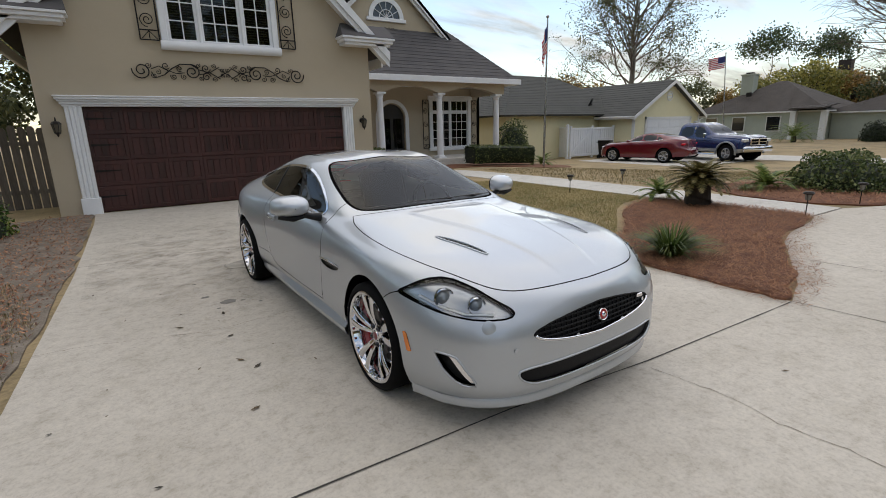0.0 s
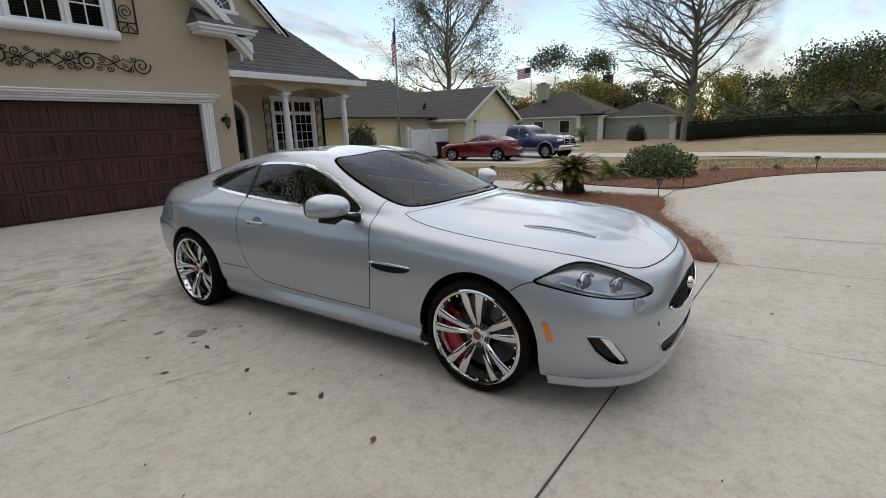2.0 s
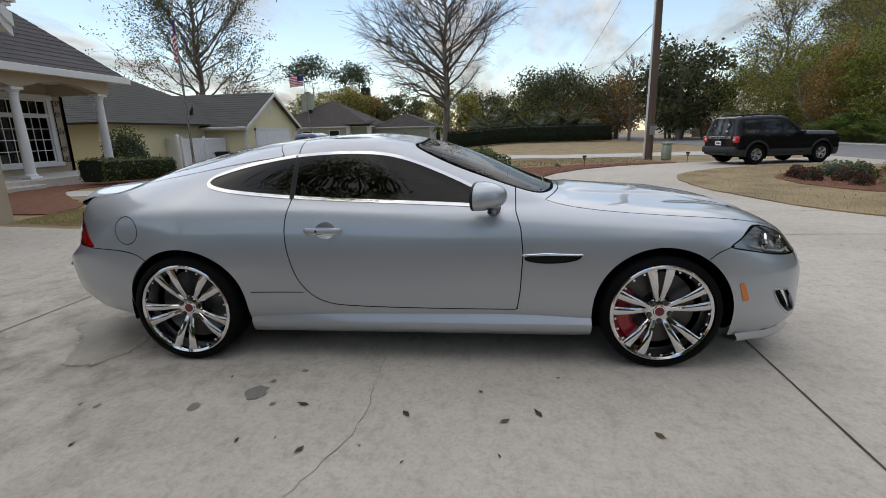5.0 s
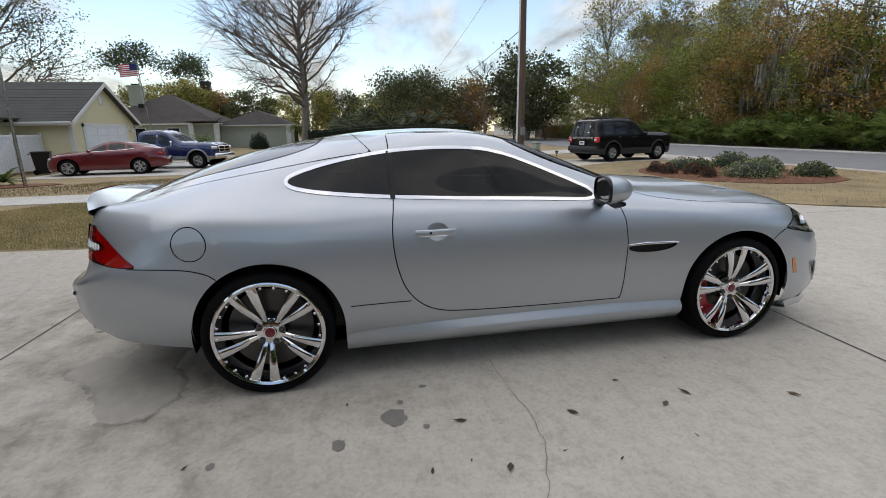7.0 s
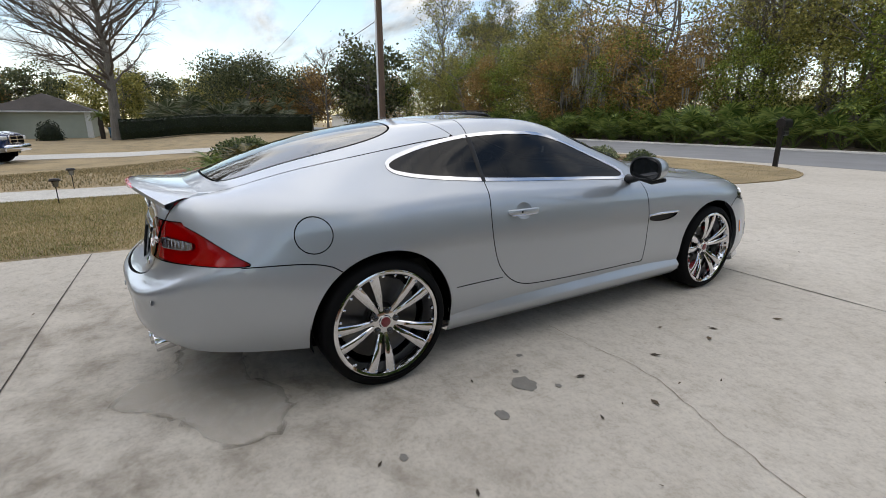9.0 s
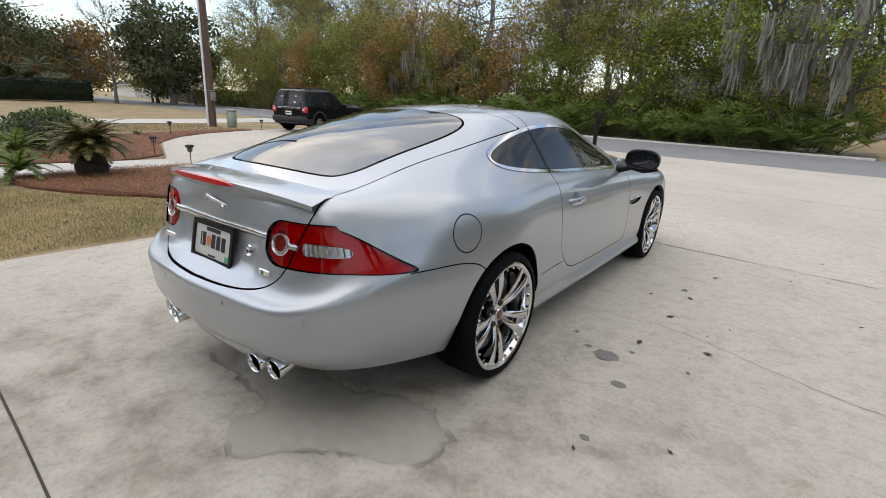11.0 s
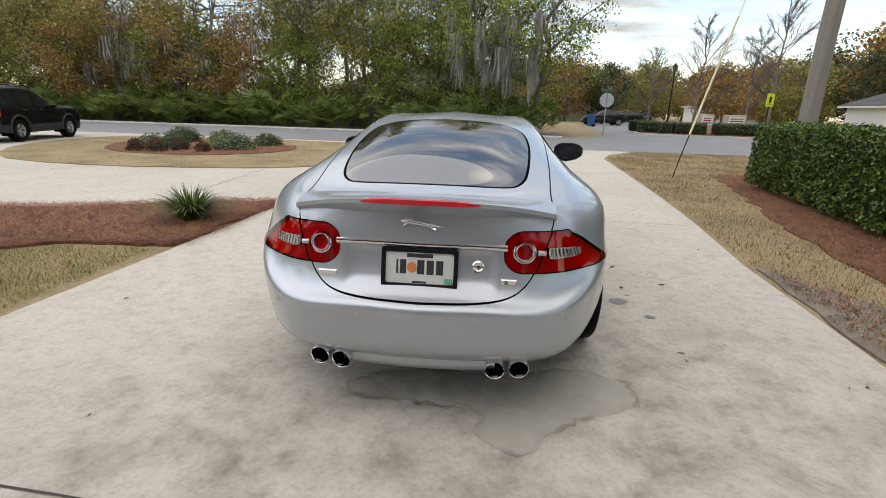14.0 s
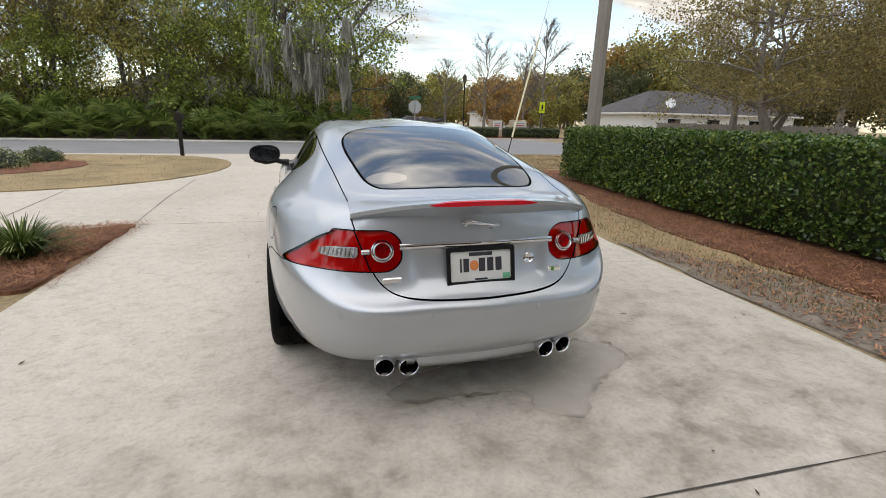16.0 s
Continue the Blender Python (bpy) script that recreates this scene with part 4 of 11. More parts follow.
orn = thing("wall_ornament", "long black wrought iron scroll ornament on stucco", "ornament")
YO, ZO, XO = YW - 0.04, 2.72, 2.05
for s in (-1, 1):
    X = lambda d: XO + s * d
    iron(orn, "scroll", [(X(p[0]), p[1]) for p in spiral(1.50, ZO + 0.0, 0.165, 1.7, 0.2, -1)], YO, 0.012)
    iron(orn, "stem", [(X(1.50 - 0.16 + 0.0), ZO - 0.02), (X(1.28), ZO - 0.13), (X(1.12), ZO - 0.07), (X(0.98), ZO + 0.05), (X(0.82), ZO + 0.14), (X(0.62), ZO + 0.14), (X(0.5), ZO + 0.06)], YO, 0.012)
    iron(orn, "scroll", [(X(p[0]), p[1]) for p in spiral(0.62, ZO + 0.0, 0.15, 1.7, 1.2, 1)], YO, 0.012)
    iron(orn, "scroll", [(X(p[0]), p[1]) for p in spiral(1.08, ZO + 0.10, 0.07, 1.4, 3.6, 1)], YO, 0.009)
    iron(orn, "scroll", [(X(p[0]), p[1]) for p in spiral(0.96, ZO - 0.10, 0.06, 1.4, 0.6, -1)], YO, 0.009)
    iron(orn, "scroll", [(X(p[0]), p[1]) for p in spiral(1.22, ZO - 0.02, 0.05, 1.2, 2.0, 1)], YO, 0.008)
    iron(orn, "scroll", [(X(p[0]), p[1]) for p in spiral(0.36, ZO + 0.08, 0.085, 1.5, 3.3, 1)], YO, 0.010)
    iron(orn, "scroll", [(X(p[0]), p[1]) for p in spiral(0.36, ZO - 0.085, 0.085, 1.5, 3.0, -1)], YO, 0.010)
    iron(orn, "stem", [(X(0.0), ZO), (X(0.14), ZO + 0.09), (X(0.28), ZO), (X(0.14), ZO - 0.09), (X(0.0), ZO)], YO, 0.009)
    for d_, z_, r_, a_, w_ in ((1.38, .10, .055, 2.6, 1), (1.30, -.09, .05, .5, -1), (.84, .055, .06, 4.2, 1), (.78, -.10, .055, 1.0, -1), (.50, .13, .045, 2.2, 1), (.47, -.13, .045, 4.1, -1), (.20, .135, .05, .4, -1), (.20, -.135, .05, 5.9, 1), (.06, .055, .045, 2.4, 1), (.06, -.055, .045, 3.9, -1)):
        iron(orn, "scroll", [(X(p[0]), p[1]) for p in spiral(d_, ZO + z_, r_, 1.4, a_, w_, 16)], YO, 0.008)
    iron(orn, "stem", [(X(1.34), ZO + .03), (X(1.2), ZO + .09), (X(1.05), ZO + .01), (X(.9), ZO - .04), (X(.76), ZO - .02)], YO, 0.009)
    iron(orn, "stem", [(X(0.5), ZO + 0.05), (X(0.3), ZO + 0.0), (X(0.1), ZO + 0.12)], YO, 0.009)
    iron(orn, "stem", [(X(0.5), ZO - 0.05), (X(0.3), ZO - 0.0), (X(0.1), ZO - 0.12)], YO, 0.009)


def wall_lantern(x, y, z, lab):
    t = thing("wall_lantern", lab, "wall lamp", Matrix.Translation((x, y, z)))
    part("back_plate", MB().lathe([(0.001, 0.0), (0.055, 0.002), (0.06, 0.014), (0.02, 0.02), (0.001, 0.02)], 16, pose(0, 0, 0.05, 90)), M_IRON, t)
    part("arm", MB().tube([(0, 0, 0.05), (0, -0.07, 0.14), (0, -0.13, 0.17), (0, -0.15, 0.13)], 0.009, 8), M_IRON, t)
    part("cage", MB().lathe([(0.015, 0.11), (0.05, 0.10), (0.085, 0.06), (0.075, 0.05)], 6, Matrix.Translation((0, -0.15, 0))), M_IRON, t)
    part("glass_body", MB().lathe([(0.072, 0.05), (0.045, -0.10)], 6, Matrix.Translation((0, -0.15, 0))), M_LAMPGL, t)
    part("base", MB().lathe([(0.05, -0.09), (0.052, -0.105), (0.022, -0.13), (0.012, -0.16), (0.001, -0.175)], 6, Matrix.Translation((0, -0.15, 0))), M_IRON, t)
    part("finial", MB().lathe([(0.012, 0.11), (0.018, 0.125), (0.006, 0.14), (0.012, 0.155), (0.001, 0.175)], 8, Matrix.Translation((0, -0.15, 0))), M_IRON, t)
    for k in range(6):
        a = k * math.pi / 3
        part("rib", MB().tube([(0.074 * math.cos(a), -0.15 + 0.074 * math.sin(a), 0.05), (0.047 * math.cos(a), -0.15 + 0.047 * math.sin(a), -0.10)], 0.005, 5), M_IRON, t)
    return t


M_LAMPGL = plain("seeded_lamp_glass", (0.10, 0.09, 0.07), rough=0.15)
wall_lantern(-0.92, YW, 1.68, "black iron wall lantern on stucco beside the garage door")
wall_lantern(5.08, YW, 1.68, "black iron wall lantern on stucco beside the garage door")

# ---- porch ----
YP, YB = 17.5, 19.5
porch = thing("porch", "recessed porch with white columns and arched stucco beam", "porch", kind="structure")
part("porch_floor", MB().box(5.36, YP - 0.45, -0.1, 15.0, YB, 0.25, 0.02), M_WALKC, porch)
part("step", MB().box(7.9, YP - 0.85, -0.1, 11.0, YP - 0.45, 0.12, 0.015), M_WALKC, porch)
bm_pts = [(5.36, 3.36), (5.36, 2.95)]
cols_x = [5.40, 8.62, 11.37, 14.42]
for a, b in zip(cols_x, cols_x[1:]):
    for k in range(0, 13):
        t = k / 12
        bm_pts.append((a + 0.12 + (b - a - 0.24) * t, 2.90 + 0.26 * math.sin(math.pi * t)))
bm_pts += [(14.75, 2.90), (14.75, 3.36)]
part("arched_beam", MB().prism(bm_pts, YP - 0.16, YP + 0.16, "y"), M_STUCCO, porch)
part("side_beam", MB().box(14.45, YP + 0.16, 2.90, 14.75, YB, 3.36), M_STUCCO, porch)
part("porch_ceiling", MB().box(5.36, YP + 0.16, 3.30, 14.45, YB, 3.34), M_WHITE, porch)
for x in cols_x[1:]:
    c = thing("porch_column", "round white porch column with plain capital and base", "column", Matrix.Translation((x, YP, 0.25)), "porch columns")
    part("shaft", MB().lathe([(0.135, 0.14), (0.14, 0.8), (0.115, 2.42)], 24), M_WHITE, c, smooth=60)
    part("base", MB().box(-0.19, -0.19, 0, 0.19, 0.19, 0.07, 0.008).lathe([(0.18, 0.07), (0.185, 0.10), (0.15, 0.14), (0.13, 0.15)], 24), M_WHITE, c)
    part("capital", MB().lathe([(0.115, 2.42), (0.135, 2.44), (0.125, 2.47), (0.165, 2.54), (0.17, 2.57)], 24).box(-0.19, -0.19, 2.57, 0.19, 0.19, 2.65, 0.008), M_WHITE, c)
bw = MB()
arch = [(9.55 + 0.02, 0.25)] + [(10.17 - 0.62 * math.cos(math.pi * k / 14), 1.95 + 0.62 * math.sin(math.pi * k / 14)) for k in range(15)] + [(10.79, 0.25)]
bw.prism([(5.36, -0.1), (5.36, 5.2), (15.0, 5.2), (15.0, -0.1), (14.30, -0.1), (14.30, 2.78), (12.22, 2.78), (12.22, 0.58), (14.30, 0.58), (14.30, -0.1)][:0] or [(5.36, 0.2)] + arch + [(12.22, 0.2), (12.22, 2.78), (14.30, 2.78), (14.30, 0.2), (15.0, 0.2), (15.0, 3.6), (5.36, 3.6)], YB, YB + 0.2, "y")
bw.box(12.22, YB, 0.2, 14.30, YB + 0.2, 0.60)
part("porch_wall", bw, M_STUCCO, porch)
part("return_wall", MB().box(14.85, YB, -0.1, 15.0, 27.0, 3.6), M_STUCCO, house)
ap = []
for k in range(19):
    a = math.pi * k / 18
    ap.append((10.17 - math.cos(a) * 0.66, 1.95 + math.sin(a) * 0.66))
am = MB()
ring_in, ring_out = ap, [(10.17 + (p[0] - 10.17) * 1.22, 1.95 + (p[1] - 1.95) * 1.22) for p in ap]
am.sheet([[(p[0], YB - 0.05, p[1]) for p in ring_in], [(p[0], YB - 0.05, p[1]) for p in ring_out], [(p[0], YB + 0.0, p[1]) for p in ring_out]])
am.sheet([[(p[0], YB + 0.1, p[1]) for p in ring_in], [(p[0], YB - 0.05, p[1]) for p in ring_in]])
for x0, x1 in ((9.36, 9.53), (10.81, 10.98)):
    am.box(x0, YB - 0.05, 0.25, x1, YB, 1.95, 0.006)
part("door_arch", am, M_WHITE, porch)
door = thing("door_1", "dark arched double front door with iron glass panels", "door", kind="structure")
part("leaf", MB().prism([(p[0], p[1]) for p in [(9.55, 0.25)] + [(10.17 - 0.62 * math.cos(math.pi * k / 14), 1.95 + 0.62 * math.sin(math.pi * k / 14)) for k in range(15)] + [(10.79, 0.25)]], YB + 0.10, YB + 0.15, "y"), plain("black_door", (0.02, 0.019, 0.02), 0.35), door)
for x0, x1 in ((9.66, 10.10), (10.24, 10.68)):
    part("pane", MB().box(x0, YB + 0.09, 0.65, x1, YB + 0.098, 1.95), M_WINGL, door)
    iron(door, "grille_scroll", spiral((x0 + x1) / 2, 1.35, 0.18, 1.8, 0), YB + 0.08, 0.010)
    iron(door, "grille_scroll", spiral((x0 + x1) / 2, 0.95, 0.15, 1.8, 3, -1), YB + 0.08, 0.010)
part("door_handle", MB().tube([(10.20, YB + 0.09, 1.05), (10.20, YB + 0.03, 1.08), (10.20, YB + 0.03, 1.3), (10.20, YB + 0.09, 1.33)], 0.012, 8), M_CHROME, door)
win2 = thing("window_2", "white sash window with many small panes on the porch", "window", kind="structure")
for x0, x1 in ((12.24, 13.24), (13.28, 14.28)):
    sash(win2, x0, x1, 0.60, 2.20, YB - 0.01, 3, 4, blinds=False)
    sash(win2, x0, x1, 2.24, 2.76, YB - 0.01, 3, 1, blinds=False)
cs = MB()
for x0, x1 in ((12.08, 12.24), (13.22, 13.30), (14.28, 14.44)):
    cs.box(x0, YB - 0.06, 0.5, x1, YB + 0.0, 2.80, 0.01)
cs.box(12.08, YB - 0.055, 2.18, 14.44, YB, 2.26, 0.01).box(12.02, YB - 0.09, 2.76, 14.50, YB, 2.94, 0.015).box(12.02, YB - 0.12, 0.46, 14.50, YB, 0.60, 0.02)
part("casing", cs, M_WHITE, win2)
iron_shutter(11.72, 12.02, 0.6, 2.75, YB - 0.06, "black wrought iron scroll shutter beside the porch window")
iron_shutter(14.50, 14.80, 0.6, 2.75, YB - 0.06, "black wrought iron scroll shutter beside the porch window")
# roofs over the porch and main block
mainr = thing("roof_main", "steep dark shingle hipped roof above the porch", "roof", kind="structure")
EV = 3.50
A, B, C, D = (5.0, YP - 0.45, EV), (15.4, YP - 0.45, EV), (9.9, YP + 5.0, EV + 5.2), (5.0, YP + 5.0, EV + 5.2)
part("deck", roof_sheet(A, B, C, D), M_SHINGLE, mainr)
shingle_rows(A, B, C, D, 34, mainr)
A2, B2, C2 = (15.4, YP - 0.45, EV), (15.4, YP + 10.5, EV), (9.9, YP + 5.0, EV + 5.2)
part("deck", MB().add([A2, B2, C2], [(0, 1, 2)]), M_SHINGLE, mainr)
part("deck", MB().add([B2, (5.0, YP + 10.5, EV), (5.0, YP + 5.0, EV + 5.2), C2], [(0, 1, 2, 3)]), M_SHINGLE, mainr)
part("fascia", MB().box(5.38, YP - 0.52, EV - 0.20, 15.45, YP - 0.46, EV + 0.02, 0.008), M_WHITE, mainr)
part("fascia", MB().box(15.40, YP - 0.46, EV - 0.20, 15.46, YP + 10, EV + 0.02, 0.008), M_WHITE, mainr)
part("soffit", MB().box(5.38, YP - 0.46, EV - 0.18, 15.40, YB, EV - 0.14), M_WHITE, mainr)
# upper gable with the half-round window
UG, UZ, UH, UW = 9.95, 5.05, 2.95, 3.30
YG = 19.2
ug = thing("dormer_gable", "stucco gable with a half-round white window", "dormer", kind="structure")
part("gable_wall", MB().prism([(UG - UW, 4.0), (UG + UW, 4.0), (UG + UW, UZ), (UG, UZ + UH), (UG - UW, UZ)], YG, YG + 0.2, "y"), M_STUCCO, ug)
for s in (-1, 1):
    for o, h in ((0.0, 0.20), (0.20, 0.15)):
        y0 = YG - 0.30 + o * 0.4
        part("rake_board", MB().prism([(UG + s * (UW + 0.42), UZ - 0.37 - o), (UG, UZ + UH + 0.02 - o), (UG, UZ + UH - h - o), (UG + s * (UW + 0.42), UZ - 0.37 - h - o)], y0, y0 + 0.07, "y"), M_WHITE, ug)
    part("gable_roof", roof_sheet((UG + s * (UW + 0.42), YG - 0.3, UZ - 0.34), (UG + s * (UW + 0.42), YG + 6, UZ - 0.34), (UG, YG + 6, UZ + UH + 0.05), (UG, YG - 0.3, UZ + UH + 0.05)), M_SHINGLE, ug)
hw = thing("window_3", "white half-round window with radiating bars in the gable", "window", kind="structure")
def half_ring(r0, r1, y0, y1, cx, cz, n=20):
    mb = MB()
    a = [(math.cos(math.pi * k / n), math.sin(math.pi * k / n)) for k in range(n + 1)]
    mb.sheet([[(cx + c * r0, y1, cz + s * r0) for c, s in a], [(cx + c * r0, y0, cz + s * r0) for c, s in a], [(cx + c * r1, y0, cz + s * r1) for c, s in a], [(cx + c * r1, y1, cz + s * r1) for c, s in a]])
    return mb
part("casing", half_ring(0.62, 0.80, YG - 0.06, YG, UG, 5.95), M_WHITE, hw)
part("window_sill", MB().box(UG - 0.9, YG - 0.10, 5.80, UG + 0.9, YG, 5.95, 0.015), M_WHITE, hw)
part("pane", MB().add([(UG, YG - 0.012, 5.95)] + [(UG + 0.63 * math.cos(math.pi * k / 16), YG - 0.012, 5.95 + 0.63 * math.sin(math.pi * k / 16)) for k in range(17)], [tuple(range(18))]), plain("dark_pane", (0.05, 0.06, 0.07), 0.05), hw)
part("muntin", half_ring(0.30, 0.33, YG - 0.04, YG - 0.01, UG, 5.95), M_WHITE, hw)
for k in range(1, 6):
    a = math.pi * k / 6
    part("muntin", MB().tube([(UG + 0.02 * math.cos(a), YG - 0.03, 5.95 + 0.02 * math.sin(a)), (UG + 0.63 * math.cos(a), YG - 0.03, 5.95 + 0.63 * math.sin(a))], 0.014, 6), M_WHITE, hw)
go = thing("gable_ornament", "small black iron scroll ornament under the half-round window", "ornament")
for s in (-1, 1):
    iron(go, "scroll", [(UG + s * p[0], p[1]) for p in spiral(0.28, 5.52, 0.11, 1.6, 0.3, -1)], YG - 0.04, 0.012)
    iron(go, "stem", [(UG, 5.52), (UG + s * 0.1, 5.60), (UG + s * 0.2, 5.50), (UG + s * 0.5, 5.54)], YG - 0.04, 0.012)

# ---- bodywork by splined sections ----
def spline_rows(P, t, tn):
    """Natural cubic splines through rows P (n, k) at t, read at tn."""
    n = len(t)
    h = np.diff(t)
    A = np.zeros((n, n)); R = np.zeros((n, P.shape[1]))
    A[0, 0] = A[-1, -1] = 1
    for i in range(1, n - 1):
        A[i, i - 1], A[i, i], A[i, i + 1] = h[i - 1], 2 * (h[i - 1] + h[i]), h[i]
        R[i] = 6 * ((P[i + 1] - P[i]) / h[i] - (P[i] - P[i - 1]) / h[i - 1])
    S = np.linalg.solve(A, R)
    k = np.clip(np.searchsorted(t, tn) - 1, 0, n - 2)
    a, b, hh = (t[k + 1] - tn)[:, None], (tn - t[k])[:, None], h[k][:, None]
    return (S[k] * a ** 3 + S[k + 1] * b ** 3) / (6 * hh) + (P[k] / hh - S[k] * hh / 6) * a + (P[k + 1] / hh - S[k + 1] * hh / 6) * b


def blur(G, s, flip0, flip1, axis):
    """Fairs a grid along an axis; at a flipped end it goes on in its mirror image."""
    if s <= 0:
        return G
    r = int(3 * s)
    w = np.exp(-0.5 * (np.arange(-r, r + 1) / s) ** 2); w /= w.sum()
    G = np.moveaxis(G, axis, 0)
    def ext(E, flip):
        E = E.copy()
        if flip:
            E[..., 0] *= -1
        return E
    a = ext(G[1:r + 1][::-1], flip0) if flip0 else 2 * G[:1] - G[1:r + 1][::-1]
    b = ext(G[-r - 1:-1][::-1], flip1) if flip1 else 2 * G[-1:] - G[-r - 1:-1][::-1]
    E = np.concatenate([a, G, b], 0)
    out = sum(w[i] * E[i:i + len(G)] for i in range(2 * r + 1))
    return np.moveaxis(out, 0, axis)


def surface(stations, nu, nv, fair=(3.0, 1.5)):
    """stations: sections of (x, y, z), from the front's middle line to the rear's, each from sill to middle line."""
    C = np.array(stations, float)
    mir = C * np.array([-1, 1, 1])
    E = np.concatenate([mir[2:0:-1], C, mir[-2:-4:-1]], 0)
    d = np.linalg.norm(np.diff(E, axis=0), axis=2).mean(1)
    t = np.concatenate([[0], np.cumsum(d)])
    tn = np.linspace(t[2], t[-3], nu)
    k = E.shape[1]
    G = spline_rows(E.reshape(len(E), -1), t, tn).reshape(nu, k, 3)
    F = np.concatenate([G, (G * np.array([-1, 1, 1]))[:, -2:-4:-1]], 1)
    d = np.linalg.norm(np.diff(F, axis=1), axis=2).mean(0)
    s = np.concatenate([[0], np.cumsum(d)])
    sn = np.linspace(0, s[k - 1], nv)
    H = spline_rows(np.moveaxis(F, 1, 0).reshape(F.shape[1], -1), s, sn).reshape(nv, nu, 3)
    H = np.moveaxis(H, 0, 1)
    H = blur(H, fair[0], True, True, 0)
    H = blur(H, fair[1], False, True, 1)
    H[0, :, 0] = H[-1, :, 0] = 0
    H[:, -1, 0] = 0
    return H, normals_of(H)


def normals_of(H):
    du, dv = np.gradient(H, axis=0), np.gradient(H, axis=1)
    du[0, :, 1:] = du[-1, :, 1:] = 0; du[0, :, 0] = np.abs(du[0, :, 0]) + 1e-9; du[-1, :, 0] = -np.abs(du[-1, :, 0]) - 1e-9
    dv[:, -1, 1:] = 0; dv[:, -1, 0] = -np.abs(dv[:, -1, 0]) - 1e-9
    N = np.cross(dv, du)
    N /= np.linalg.norm(N, axis=2, keepdims=True) + 1e-12
    c = H.reshape(-1, 3).mean(0) * np.array([0, 1, 1])
    if (N * (H - c)).sum() < 0:
        N = -N
    return N


def poly_sd(pts, poly):
    """Signed distance of points to a polygon, negative inside."""
    poly = np.array(poly, float)
    a, b = poly, np.roll(poly, -1, 0)
    best = np.full(len(pts), 1e9)
    ins = np.zeros(len(pts), bool)
    for p, q in zip(a, b):
        e = q - p
        w_ = pts - p
        t = np.clip((w_ @ e) / (e @ e + 1e-12), 0, 1)
        best = np.minimum(best, np.linalg.norm(w_ - t[:, None] * e, axis=1))
        c = (p[1] > pts[:, 1]) != (q[1] > pts[:, 1])
        with np.errstate(divide="ignore", invalid="ignore"):
            xx = (q[0] - p[0]) * (pts[:, 1] - p[1]) / (q[1] - p[1]) + p[0]
        ins ^= c & (pts[:, 0] < xx)
    return np.where(ins, -best, best)


def line_sd(pts, line):
    line = np.array(line, float)
    best = np.full(len(pts), 1e9)
    for p, q in zip(line[:-1], line[1:]):
        e = q - p
        w_ = pts - p
        t = np.clip((w_ @ e) / (e @ e + 1e-12), 0, 1)
        best = np.minimum(best, np.linalg.norm(w_ - t[:, None] * e, axis=1))
    return best


def open_curve(pts, k=2):
    """Rounds a line's inner corners and keeps its ends."""
    for _ in range(k):
        q = [pts[0]]
        for a, b in zip(pts, pts[1:]):
            q += [(a[0] * 0.75 + b[0] * 0.25, a[1] * 0.75 + b[1] * 0.25), (a[0] * 0.25 + b[0] * 0.75, a[1] * 0.25 + b[1] * 0.75)]
        pts = q + [pts[-1]]
    return pts


def carve(H, N, cutters):
    """Splits a surface grid into named regions along exact curves."""
    nu, nv = H.shape[:2]
    V = np.concatenate([H, N], 2).reshape(-1, 6)
    idx = np.arange(nu * nv).reshape(nu, nv)
    Q = np.stack([idx[:-1, :-1], idx[1:, :-1], idx[1:, 1:], idx[:-1, 1:]], -1).reshape(-1, 4)
    state = np.full(len(Q), -1)
    loose = []
    res = {}
    for c, (name, fn) in enumerate(cutters):
        f = fn(V[:, :3])
        fq = f[Q]
        und = state == -1
        inn = und & (fq.max(1) <= 0)
        mixed = und & (fq.min(1) < 0) & (fq.max(1) > 0)
        state[inn] = c
        state[mixed] = -2
        work = [V[q] for q in Q[mixed]]
        nxt = []
        if loose:
            sizes = [len(p) for p in loose]
            fl = fn(np.concatenate(loose)[:, :3])
            o = 0
            for p, k in zip(loose, sizes):
                ff = fl[o:o + k]; o += k
                if ff.max() <= 0:
                    res.setdefault(name, []).append(p)
                elif ff.min() >= 0:
                    nxt.append(p)
                else:
                    work.append(p)
        if work:
            sizes = [len(p) for p in work]
            fl = fn(np.concatenate(work)[:, :3])
            o = 0
            for p, k in zip(work, sizes):
                ff = fl[o:o + k]; o += k
                ip, op = [], []
                for i in range(k):
                    j = (i + 1) % k
                    (ip if ff[i] <= 0 else op).append(p[i])
                    if (ff[i] <= 0) != (ff[j] <= 0):
                        t = ff[i] / (ff[i] - ff[j])
                        m = p[i] + (p[j] - p[i]) * t
                        ip.append(m); op.append(m)
                if len(ip) > 2:
                    res.setdefault(name, []).append(np.array(ip))
                if len(op) > 2:
                    nxt.append(np.array(op))
        loose = nxt
        for q in Q[state == c]:
            res.setdefault(name, []).append(V[q])
    for q in Q[state == -1]:
        res.setdefault("rest", []).append(V[q])
    res.setdefault("rest", [])
    res["rest"] += loose
    return res


